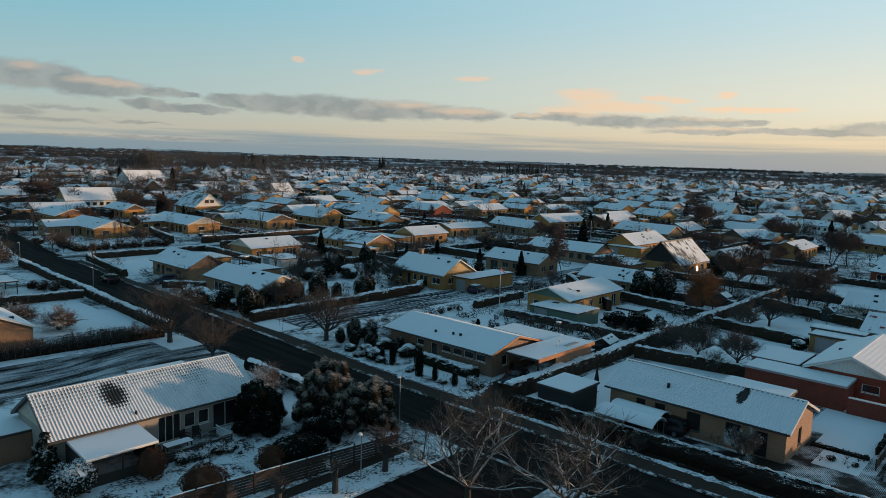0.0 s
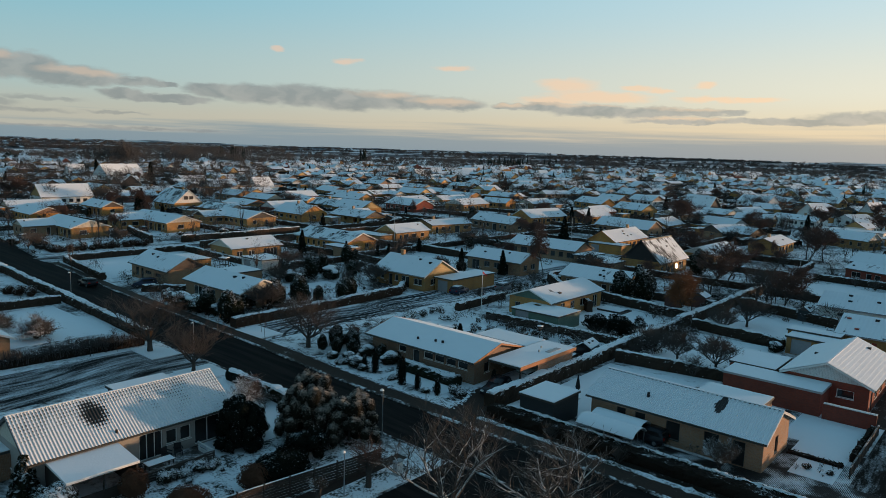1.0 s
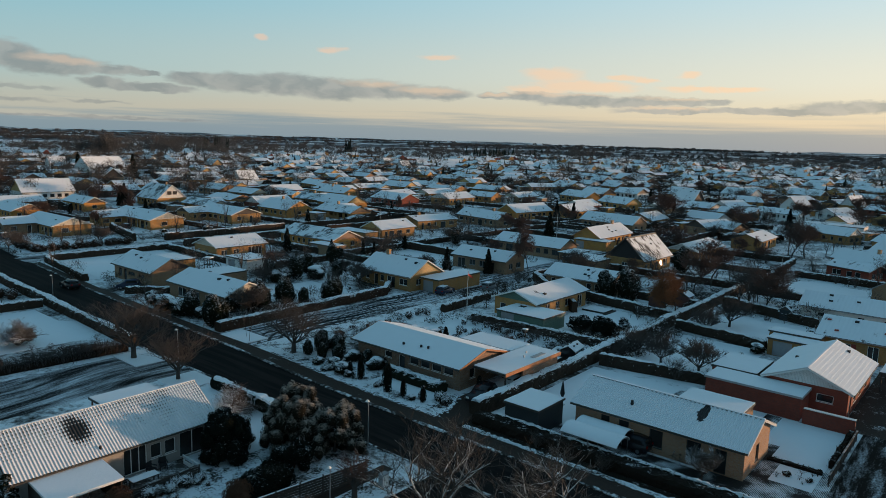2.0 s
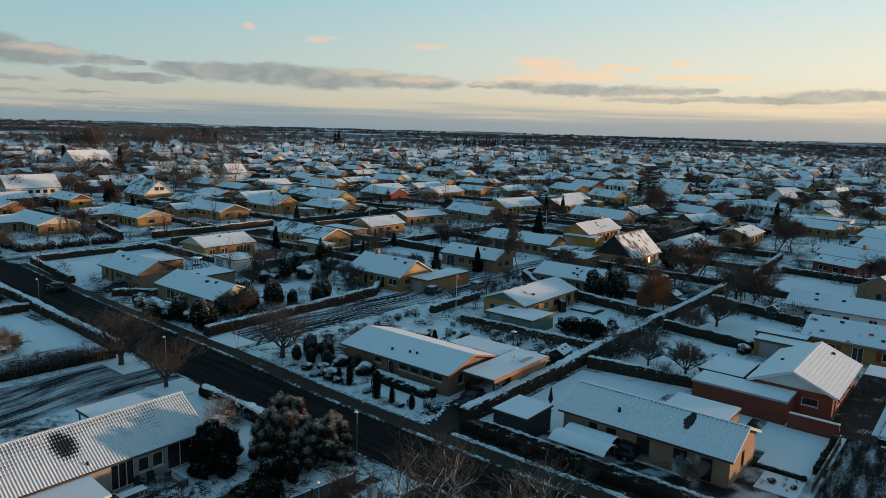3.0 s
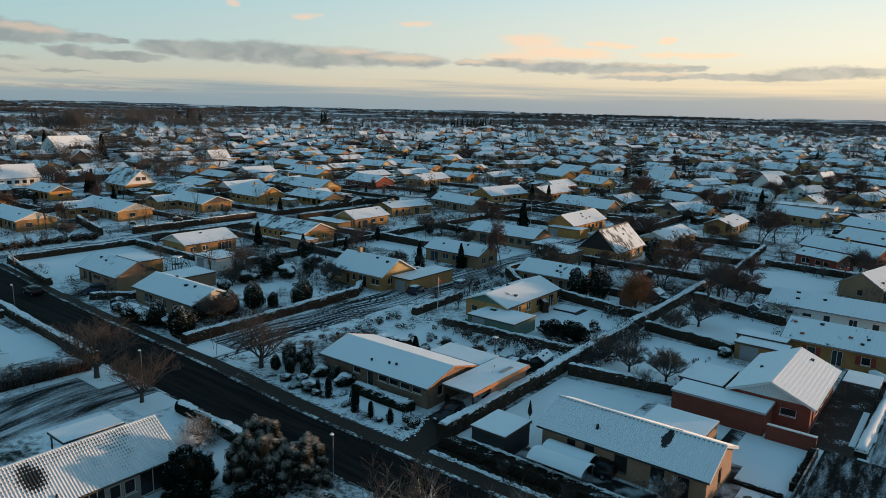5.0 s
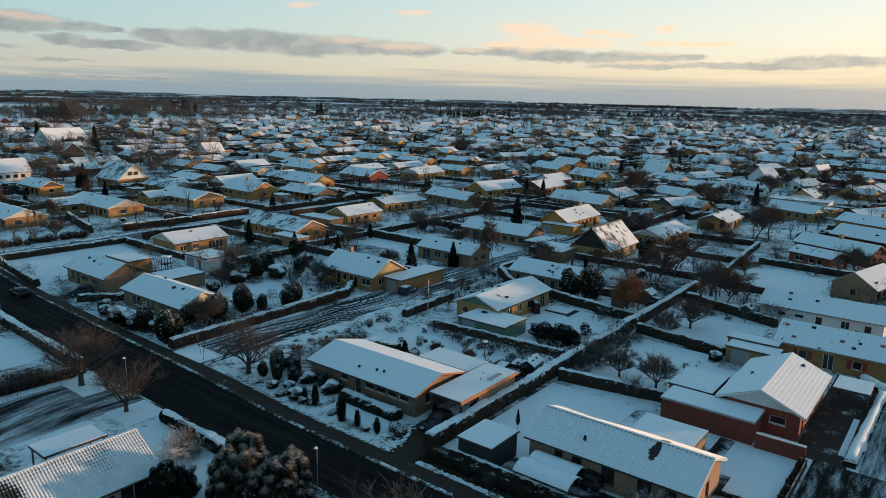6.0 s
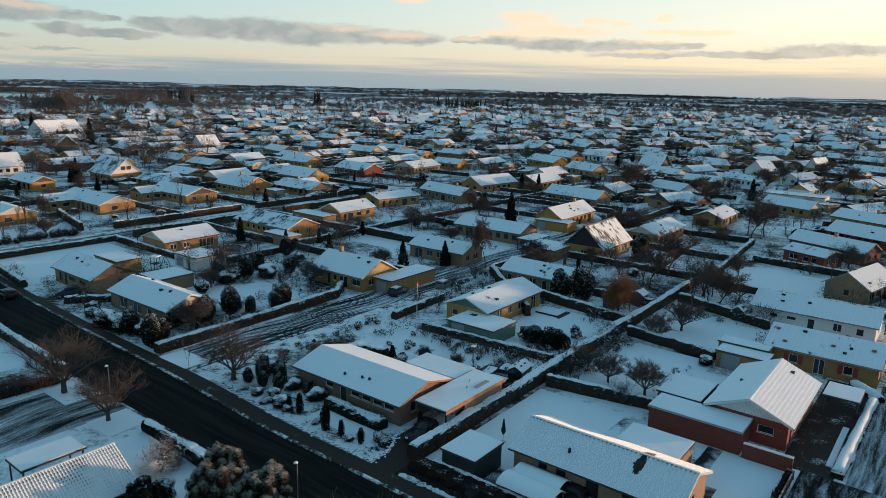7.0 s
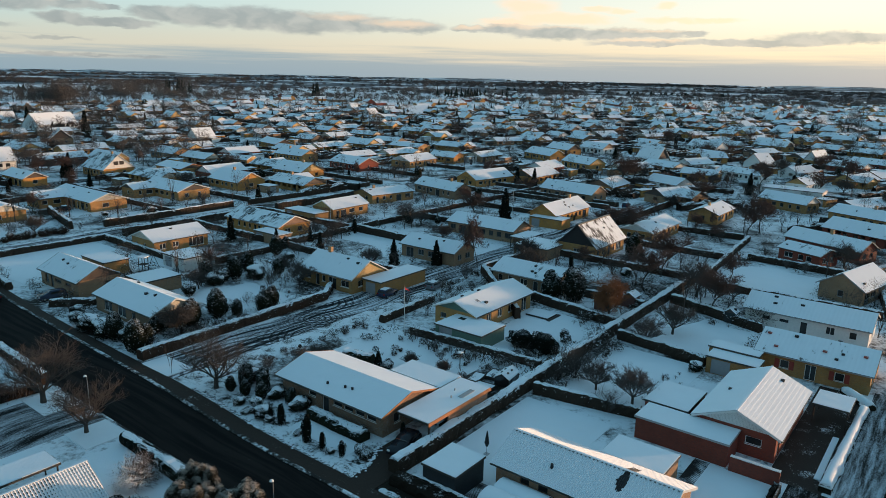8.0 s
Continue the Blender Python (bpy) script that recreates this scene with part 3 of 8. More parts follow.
def build_house(colour, L, W, eave, ridge, seed, detail=2, front=None, back=None, right=None, left=None, gable=None, trim=None, frames=None, roof_mat=None, chimney=None, label="", overhang=0.5, vents=None):
    """A gabled one-storey house along x. front looks to -y, right is the end at +x. Openings come from the lists, or by chance."""
    rng = random.Random(seed)
    h = thing("house", Matrix.Identity(4), label or f"{WALL_NAMES[colour]} bungalow under a snow-covered pitched roof", "house")
    l, w = L - 2 * overhang * 0.7, W - 2 * overhang
    wall_h = eave - 0.10 + (ridge - eave) * overhang / (W / 2)
    sides = (
        (pose(-l / 2, -w / 2, 0), l, window_row(rng, l, "long") if front is None else front),
        (pose(l / 2, w / 2, 0, 0, 0, 180), l, window_row(rng, l, "long") if back is None else back),
        (pose(l / 2, -w / 2, 0, 0, 0, 90), w, window_row(rng, w, "gable") if right is None else right),
        (pose(-l / 2, w / 2, 0, 0, 0, -90), w, window_row(rng, w, "gable") if left is None else left))
    bm = bmesh.new()
    for m, length, ops in sides:
        wall_side(bm, length, wall_h, [o[:4] for o in ops], m)
    wall = part("wall", bm, BRICK[colour], h)
    trim = trim or rng.choice((WHITE, WHITE, FASCIA, FASCIA, ORANGE_PAINT, GREY_PAINT))
    fr = frames or WHITE if frames or trim is FASCIA and rng.random() < 0.6 else trim
    for m, length, ops in sides:
        for o in ops:
            if detail >= 1:
                add_window(h, m, *o[:4], fr, o[4] if detail >= 2 else 1, o[5], detail)
    # gable triangles
    top = ridge - 0.14
    tri = rng.choice(("brick", "brick", "brick", "white", "dark", "yellow")) if gable is None else gable
    for e in (-1, 1):
        b2 = bmesh.new()
        pts = [(-w / 2 - overhang * 0.0, wall_h), (w / 2, wall_h), (0, wall_h + (top - wall_h))]
        lo = [b2.verts.new((e * (l / 2 - 0.18), y, z)) for y, z in pts]
        hi = [b2.verts.new((e * (l / 2 + 0.012), y, z)) for y, z in pts]
        for i in range(3):
            b2.faces.new((lo[i], lo[(i + 1) % 3], hi[(i + 1) % 3], hi[i]))
        b2.faces.new(hi)
        b2.faces.new(lo[::-1])
        bmesh.ops.recalc_face_normals(b2, faces=b2.faces)
        part("gable", b2, BRICK[colour] if tri == "brick" else BOARD[tri], h)
    part("roof", gable_roof(L, W, eave, ridge), (ROOF, roof_mat or SNOW), h)
    if detail >= 1:
        verge_boards(h, L, W, eave, ridge, trim)
    if detail >= 2:
        for s in (-1, 1):
            part("gutter", boxes((-L / 2, L / 2, *sorted((s * (W / 2 + 0.01), s * (W / 2 + 0.11))), eave - 0.16, eave - 0.05)), METAL if rng.random() < 0.5 else FASCIA, h)
    if chimney is None:
        chimney = rng.random() < 0.35
    if chimney:
        c = L * rng.uniform(-0.25, 0.25)
        part("chimney", boxes((c - 0.35, c + 0.35, -0.3, 0.3, ridge - 0.4, ridge + 0.75), (c - 0.4, c + 0.4, -0.35, 0.35, ridge + 0.75, ridge + 0.85)), CHIMNEY, h)
    for i in range((rng.randint(2, 4) if detail else 1) if vents is None else vents):
        x, t = rng.uniform(-0.38, 0.38) * L, rng.uniform(0.3, 0.85)
        y, z = rng.choice((-1, 1, 1)) * W / 2 * (1 - t), eave + (ridge - eave) * t
        a, b = rng.uniform(0.13, 0.3), rng.uniform(0.13, 0.24)
        part("vent", boxes((x - a, x + a, y - b, y + b, z - 0.15, z + 0.2)), BLACK, h)
    return h


def home(colour, w, s, L, W, eave, ridge, deg, **more):
    d = spot(w, s).length
    h = build_house(colour, L, W, eave, ridge, int(w * 31 + s * 17), 2 if d < 185 else 1, **more)
    h.matrix_basis = place(w, s, 0, deg)
    made_at.append((w, s, max(L, W) * 0.62))
    return h


def flat_roofed(colour, lw, ls, z, open_side=False, name="garage", label="", detail=True, trim=None, door=True):
    """A flat-roofed annex or carport; lw along x, ls along y. open_side: posts in place of walls."""
    g = thing(name, Matrix.Identity(4), label or f"flat-roofed {WALL_NAMES[colour]} {name} under snow", name)
    x, y = lw / 2, ls / 2
    if open_side:
        for i in (-1, 1):
            for j in (-1, 1):
                part("post", boxes((i * (x - 0.25) - 0.06, i * (x - 0.25) + 0.06, j * (y - 0.25) - 0.06, j * (y - 0.25) + 0.06, 0, z - 0.2)), WOOD, g)
    else:
        bm = bmesh.new()
        wall_side(bm, lw - 0.3, z - 0.2, [], pose(-x + 0.15, -y + 0.15, 0))
        wall_side(bm, lw - 0.3, z - 0.2, [], pose(x - 0.15, y - 0.15, 0, 0, 0, 180))
        wall_side(bm, ls - 0.3, z - 0.2, [], pose(x - 0.15, -y + 0.15, 0, 0, 0, 90))
        door = [(0.6, 0.02, min(2.4, ls - 1.4), 2.0)] if ls > 2.6 and door else []
        wall_side(bm, ls - 0.3, z - 0.2, door, pose(-x + 0.15, y - 0.15, 0, 0, 0, -90))
        part("wall", bm, BRICK[colour], g)
        if door:
            part("door", boxes((-x + 0.27, -x + 0.31, y - 0.15 - 0.6 - door[0][2], y - 0.75, 0.02, 2.02)), GREY_PAINT, g)
    part("roof", boxes((-x, x, -y, y, z - 0.22, z - 0.03)), trim or FASCIA, g)
    bm = bmesh.new()
    bmesh.ops.create_grid(bm, x_segments=max(2, int(lw)), y_segments=max(2, int(ls)), size=0.5)
    for v in bm.verts:
        v.co = Vector((v.co.x * (lw - 0.1), v.co.y * (ls - 0.1), z + 0.02 + 0.02 * noise.noise(v.co * 9)))
    r = bmesh.ops.extrude_edge_only(bm, edges=[e for e in bm.edges if e.is_boundary])
    for v in r["geom"]:
        if isinstance(v, bmesh.types.BMVert):
            v.co.z = z - 0.035
    part("snow_layer", bm, FLAT_SNOW, g)
    return g


def annex(colour, w, s, lw, ls, z, deg=0.0, **more):
    g = flat_roofed(colour, lw, ls, z, **more)
    g.matrix_basis = place(w, s, 0, deg)
    made_at.append((w, s, max(lw, ls) * 0.55))
    return g


# ---- ground and streets ----
def sheet(name, mat, w0, w1, s0, s1, z0, z1, label, category, parent=None, deg_w=None):
    cw, cs = (w0 + w1) / 2, (s0 + s1) / 2
    ob = mesh_object(name, boxes((w0 - cw, w1 - cw, s0 - cs, s1 - cs, z0, z1)), mat, m=place(cw, cs))
    return tagged(ob, label, category, kind="structure")


KERB = snowy("snow_flecked_kerb", (0.042, 0.036, 0.032), 0.42, scale=0.22, fine=2.2, soft=0.12)
bm = bmesh.new()
bmesh.ops.create_circle(bm, cap_ends=True, segments=64, radius=4600)
ground = tagged(mesh_object("ground", bm, GROUND, m=pose(0, 300, 0)), "snow-covered ground with bare patches of grass", "ground", kind="structure")
def bend(rows, at):
    """A value between rows of (s, value), s falling."""
    for (s0, a), (s1, b) in zip(rows, rows[1:]):
        if s1 <= at <= s0:
            return b + (a - b) * (at - s1) / (s0 - s1)
    return rows[0][1] if at > rows[0][0] else rows[-1][1]


KERB_LINE = ((420, 80.0), (225, 61.0), (205, 59.7), (193, 58.6), (176, 56.4), (163, 55.1), (137, 53.4), (118, 51.9), (100, 51.2), (76, 50.4), (66, 49.8), (58, 49.25), (50, 49.0), (-60, 49.0))
PATH_EDGE = ((420, 81.8), (163, 56.8), (137, 54.9), (118, 53.7), (100, 53.0), (72, 52.5), (65, 52.1), (56, 51.4), (50, 51.15), (-60, 51.15))


def band(name, mat, s0, s1, near, far, z0, z1, label, category, step=3.0, ragged=0.0, seed=1):
    """A low strip along the road, between two lines of w that may bend with s."""
    n = max(2, int((s1 - s0) / step))
    r = np.random.default_rng(seed)
    V, F = [], []
    for i in range(n + 1):
        k = s0 + (s1 - s0) * i / n
        a, b = near(k) + ragged * r.normal(), far(k) + ragged * r.normal()
        V += [(a, k, z0), (a, k, z1), (b, k, z1), (b, k, z0)]
    for i in range(n):
        F += [(4 * i + j, 4 * i + j + 1, 4 * i + j + 5, 4 * i + j + 4) for j in range(3)]
    F += [(0, 3, 2, 1), (4 * n, 4 * n + 1, 4 * n + 2, 4 * n + 3)]
    return tagged(raw_mesh(name, V, F, mat, m=place(0, 0)), label, category, kind="structure")


sheet("street", STREET, 52.5, 420, 74, 81.5, -0.02, 0.024, "snowy side street with curved tyre tracks", "road")
sheet("street", CROSSING, 54.0, 440, 152.8, 159.3, -0.02, 0.022, "slushy side street with wheel tracks", "road")
sheet("pavement", VERGE, 57.0, 130, 159.5, 161.6, 0.0, 0.10, "snow-dusted footpath beside the side street", "pavement")
sheet("street", CROSSING, 66, 420, -3.5, 4.0, -0.02, 0.022, "slushy side street with wheel tracks", "road")
sheet("street", CROSSING, 52, 440, 236, 243, -0.02, 0.022, "slushy side street with wheel tracks", "road")
sheet("street", CROSSING, -60, 42.4, 70, 81, -0.02, 0.026, "slushy side street with wheel tracks", "road")
sheet("street", ASPHALT, -60, 42.4, 25.5, 34, -0.02, 0.026, "dark damp asphalt side street", "road")


# ---- plants ----
def raw_mesh(name, verts, faces, mats, parent=None, m=None, slots=None):
    me = bpy.data.meshes.new(name)
    me.from_pydata(verts, [], faces)
    for k in (mats if isinstance(mats, (list, tuple)) else (mats,)):
        me.materials.append(k)
    if slots is not None:
        me.polygons.foreach_set("material_index", slots)
    me.update()
    ob = new(name, me)
    if parent is not None:
        ob.parent = parent
    if m is not None:
        ob.matrix_basis = m
    return ob


ROAD_LEFT = ((420, 74.0), (210, 54.6), (190, 52.0), (170, 48.8), (150, 46.0), (115, 44.2), (100, 43.4), (84, 42.6), (-200, 42.6))
band("road", ASPHALT, -200, 420, lambda k: bend(ROAD_LEFT, k), lambda k: bend(KERB_LINE, k) + 0.02, -0.02, 0.02, "damp dark asphalt road with thin snow streaks", "road")
band("kerb", KERB, -200, 420, lambda k: bend(ROAD_LEFT, k) - 0.15, lambda k: bend(ROAD_LEFT, k), -0.02, 0.13, "grey stone kerb along the road", "kerb")
band("pavement", VERGE, 152, 420, lambda k: bend(ROAD_LEFT, k) - 2.0, lambda k: bend(ROAD_LEFT, k) - 0.15, 0.0, 0.11, "snow-dusted footpath beside the road", "pavement")
band("pavement", PAVING, -60, 151, lambda k: bend(KERB_LINE, k) + 0.4, lambda k: bend(PATH_EDGE, k), 0.0, 0.11, "slushy paved footpath beside the road", "pavement")
band("kerb", KERB, -60, 152, lambda k: bend(KERB_LINE, k), lambda k: bend(KERB_LINE, k) + 0.4, -0.02, 0.13, "grey stone kerb along the road", "kerb")
band("kerb", KERB, 160, 420, lambda k: bend(KERB_LINE, k), lambda k: bend(KERB_LINE, k) + 0.4, -0.02, 0.13, "grey stone kerb along the road", "kerb")
band("verge", SOIL, -60, 39, lambda k: bend(PATH_EDGE, k), lambda k: 54.9, -0.02, 0.06, "bare ground under the roadside hedge", "verge")
band("verge", THIN_LAWN, -30, 38.2, lambda k: bend(PATH_EDGE, k) + 0.06, lambda k: bend(PATH_EDGE, k) + 0.62, 0.0, 0.14, "ragged strip of snow beside the footpath", "verge", 0.35, 0.11)
band("garden_bed", VERGE, 41.2, 70.0, lambda k: bend(PATH_EDGE, k), lambda k: 57.5, -0.02, 0.10, "front garden under thin snow", "ground")


def leaf_cards(rng, pts, nrm, size, flat=0.55):
    """Small four-sided leaves at the points, turned loosely to the normals. Returns vertices and faces."""
    n = len(pts)
    d = nrm + flat * rng.normal(size=(n, 3))
    d /= np.linalg.norm(d, axis=1)[:, None] + 1e-9
    a = np.cross(d, rng.normal(size=(n, 3)))
    a /= np.linalg.norm(a, axis=1)[:, None] + 1e-9
    b = np.cross(d, a)
    s = size * rng.uniform(0.55, 1.35, (n, 1))
    v = np.stack((pts - a * s, pts - b * s * 0.55, pts + a * s, pts + b * s * 0.55), 1).reshape(-1, 3)
    f = np.arange(4 * n).reshape(-1, 4)
    return v, f


def lumpy(rng, pts, amount, scale):
    """Cheap lumps: pushes points in or out along themselves by a few random waves."""
    out = np.zeros(len(pts))
    for _ in range(6):
        k = rng.normal(size=3) * scale
        out += np.sin(pts @ k + rng.uniform(0, 6.3))
    return amount * out / 6


def ball_points(rng, n, rx, ry, rz):
    d = rng.normal(size=(n, 3))
    d /= np.linalg.norm(d, axis=1)[:, None]
    return d * (rx, ry, rz), d


def crown_mesh(rng, blobs, leaf, per_m2, solid=True, flat=0.55):
    """Leaves over some overlapping lumps (x, y, z, rx, ry, rz), with a darker broken core inside each."""
    V, F, off = [], [], 0
    for x, y, z, rx, ry, rz in blobs:
        area = 4 * math.pi * ((rx * ry + rx * rz + ry * rz) / 3)
        p, d = ball_points(rng, max(40, int(area * per_m2)), rx, ry, rz)
        r = 1 + lumpy(rng, d * 3, 0.35, 1.6) - np.abs(rng.normal(size=len(p))) * 0.07
        p = p * r[:, None] + (x, y, z)
        keep = p[:, 2] > 0.05
        v, f = leaf_cards(rng, p[keep], d[keep], leaf, flat)
        V.append(v)
        F.extend((f + off).tolist())
        off += len(v)
        if solid:
            bm = bmesh.new()
            bmesh.ops.create_icosphere(bm, subdivisions=2, radius=0.82)
            q = np.array([k.co[:] for k in bm.verts])
            q = q * (1 + lumpy(rng, q * 3, 0.3, 1.6))[:, None] * (rx, ry, rz) + (x, y, z)
            q[:, 2] = np.maximum(q[:, 2], 0.0)
            F.extend([[k.index + off for k in g.verts] for g in bm.faces])
            V.append(q)
            off += len(q)
            bm.free()
    return np.concatenate(V).tolist(), F


def shrub(name, seed, blobs, mat, label, category="shrub", leaf=0.13, per_m2=60, stem=None, flat=0.55):
    rng = np.random.default_rng(seed)
    t = thing(name, Matrix.Identity(4), label, category)
    v, f = crown_mesh(rng, blobs, leaf, per_m2, True, flat)
    raw_mesh("crown", v, f, mat, t)
    bm = bmesh.new()
    h = stem or 0.4
    tube(bm, (0, 0, -0.05), (0, 0, h), 0.10 if not stem else 0.16, 0.07, 6)
    part("trunk", bm, BARK, t)
    return t


def conifer(name, seed, height, radius, mat, label, tiers=None):
    """A cone of drooping whorls."""
    rng = np.random.default_rng(seed)
    t = thing(name, Matrix.Identity(4), label, "tree")
    n = int(900 + 260 * height)
    k = rng.uniform(0.0, 1.0, n) ** 0.75
    tier = np.floor(k * (tiers or max(6, int(height * 1.8)))) / (tiers or max(6, int(height * 1.8)))
    r = radius * (1 - tier * 0.97) * (0.55 + 0.45 * rng.uniform(0, 1, n)) * (1 + 0.18 * np.sin(tier * 40))
    a = rng.uniform(0, 2 * math.pi, n)
    a += 0.25 * np.sin(5 * a)
    p = np.stack((r * np.cos(a), r * np.sin(a), 0.25 + (height - 0.25) * k - 0.25 * r), 1)
    d = np.stack((np.cos(a), np.sin(a), np.full(n, 0.45)), 1)
    v, f = leaf_cards(rng, p, d, 0.10 + 0.022 * height)
    V, F = v.tolist(), f.tolist()
    off, m = len(V), 10
    for z, rr in ((0.15, 0.75), (height * 0.5, 0.42), (height * 0.93, 0.03)):
        V += [(radius * rr * math.cos(2 * math.pi * i / m), radius * rr * math.sin(2 * math.pi * i / m), z) for i in range(m)]
    for j in range(2):
        F += [(off + j * m + i, off + j * m + (i + 1) % m, off + (j + 1) * m + (i + 1) % m, off + (j + 1) * m + i) for i in range(m)]
    raw_mesh("crown", V, F, mat, t)
    bm = bmesh.new()
    tube(bm, (0, 0, -0.05), (0, 0, height * 0.6), 0.05 + 0.02 * height, 0.03, 6)
    part("trunk", bm, BARK, t)
    return t


def bare_tree(name, seed, height, radius, label, kind="tree", twig_mat=None, bark_mat=None, fine=1.0, droop=0.0, shoot=1.0):
    """A leafless tree: a tapered trunk, limbs and several orders of twigs. kind: tree, pollard (short trunk, brush of shoots), shrub."""
    rng = random.Random(seed)
    t = thing(name, Matrix.Identity(4), label, "tree" if kind != "shrub" else "shrub")
    wood, twigs = bmesh.new(), bmesh.new()
    orders, slim = 4, {"open": 0.013, "lime": 0.012, "tree": 0.016}.get(kind, 0.011)

    def grow(p, d, length, r, order):
        steps = (5, 5, 3, 2, 1)[min(order, 4)]
        pts = [p]
        for i in range(steps):
            d = (d + Vector((rng.gauss(0, 0.16), rng.gauss(0, 0.16), rng.gauss(0.05 - droop * (order > 1) * 0.5, 0.10)))).normalized()
            q = p + d * length / steps
            ra, rb = r * (1 - 0.55 * i / steps), r * (1 - 0.55 * (i + 1) / steps)
            tube(wood if order < (3 if kind == "open" else 2) else twigs, p, q, max(ra, slim), max(rb, slim * 0.9), (7, 5, 4, 3, 3)[min(order, 4)])
            p = q
            pts.append(p)
        if order >= orders:
            return
        count = (6, 5, 4, 4)[order] if order else 7
        count = max(2, int(count * fine))
        for i in range(count):
            k = rng.uniform(0.35, 1.0) if order else rng.uniform(0.55, 1.0)
            j = min(int(k * steps), steps - 1)
            base = pts[j].lerp(pts[j + 1], k * steps - j)
            a = rng.uniform(0, 2 * math.pi)
            side = Vector((math.cos(a), math.sin(a), rng.uniform(-0.1, 0.5)))
            nd = (d * 0.75 + side * rng.uniform(0.5, 0.95)).normalized()
            grow(base, nd, length * rng.uniform(0.42, 0.68), r * 0.45, order + 1)

    if kind == "tree":
        grow(Vector((0, 0, -0.1)), Vector((0, 0, 1)), height * 0.52, 0.011 * height + 0.03, 0)
    elif kind in ("open", "lime"):          # forks low, into wide rising limbs
        h = height * (0.16 if kind == "open" else 0.27)
        thick = 0.05 * height if kind == "lime" else 0.040 * height
        tube(wood, (0, 0, -0.1), (0.01, 0, h * 0.5), thick * 1.12, thick * 0.9, 9)
        tube(wood, (0.01, 0, h * 0.5), (0.03, 0, h), thick * 0.9, thick * 0.86, 9)
        m = 9 if kind == "open" else 11
        for i in range(m):
            a = 2 * math.pi * i / m + rng.uniform(-0.3, 0.3)
            lean = rng.uniform(0.35, 2.0) if kind == "open" else rng.uniform(0.35, 1.5)
            grow(Vector((0, 0, h - 0.1)), Vector((math.cos(a) * lean, math.sin(a) * lean, 1)).normalized(), height * rng.uniform(0.55, 0.82), 0.15 if kind == "open" else 0.018 * height, 1)
    elif kind == "pollard":
        h = height * 0.24
        tube(wood, (0, 0, -0.1), (0.05, 0.03, h), 0.24, 0.20, 9)
        for i in range(9):
            a = 2 * math.pi * i / 9 + rng.uniform(-0.25, 0.25)
            tip = Vector((math.cos(a), math.sin(a), 0)) * radius * rng.uniform(0.25, 0.62) + Vector((0, 0, h + height * rng.uniform(0.14, 0.36)))
            mid = Vector((0, 0, h)).lerp(tip, 0.5) + Vector((rng.gauss(0, .08), rng.gauss(0, .08), -0.08))
            tube(wood, (0, 0, h - 0.15), mid, 0.12, 0.085, 6)
            tube(wood, mid, tip, 0.085, 0.06, 5)
            for j in range(int(24 * fine)):
                b = tip.lerp(mid, rng.uniform(0, 0.6))
                out = Vector((b.x, b.y, 0)).normalized()
                d = (out * rng.uniform(-0.25, 1.15) + Vector((rng.gauss(0, .4), rng.gauss(0, .4), rng.uniform(0.15, 0.9)))).normalized()
                e = b + d * height * rng.uniform(0.22, 0.5) * shoot
                if Vector((e.x, e.y)).length > radius * 1.1:
                    e = b.lerp(e, 0.7)
                tube(twigs, b, e, 0.014, 0.007, 3)
                for k in range(3):
                    c = b.lerp(e, rng.uniform(0.3, 0.9))
                    tube(twigs, c, c + (d + Vector((rng.gauss(0, .4), rng.gauss(0, .4), .2))).normalized() * height * rng.uniform(0.08, 0.2) * shoot, 0.009, 0.006, 3)
    else:
        for i in range(int(26 * fine)):
            a, lean = rng.uniform(0, 6.3), rng.uniform(0.05, 1.0)
            d = Vector((math.cos(a) * lean, math.sin(a) * lean, 1)).normalized()
            grow(Vector((math.cos(a) * 0.1, math.sin(a) * 0.1, 0)), d, height * rng.uniform(0.45, 0.75), 0.022, 2)
    part("trunk", wood, bark_mat or BARK, t)
    part("crown", twigs, twig_mat or TWIG, t)
    if kind in ("tree", "open", "lime"):       # bring the crown to its true spread
        xs = max((abs(c) for o in t.children for v in o.data.vertices for c in (v.co.x, v.co.y)), default=1)
        zs = max((v.co.z for o in t.children for v in o.data.vertices), default=1)
        for o in t.children:
            o.data.transform(Matrix.Diagonal((radius / xs * 1.15, radius / xs * 1.15, height / zs, 1)))
    return t


def put(t, w, s, z=0.0, deg=0.0, scale=1.0):
    t.matrix_basis = place(w, s, z, deg) @ Matrix.Scale(scale, 4)
    return t


def more(t, w, s, scale=1.0, deg=0.0, label=""):
    """Another plant like t at w, s."""
    c = copy_thing(t, place(w, s, 0, deg) @ Matrix.Scale(scale, 4))
    if label:
        c["label"] = label
    return c


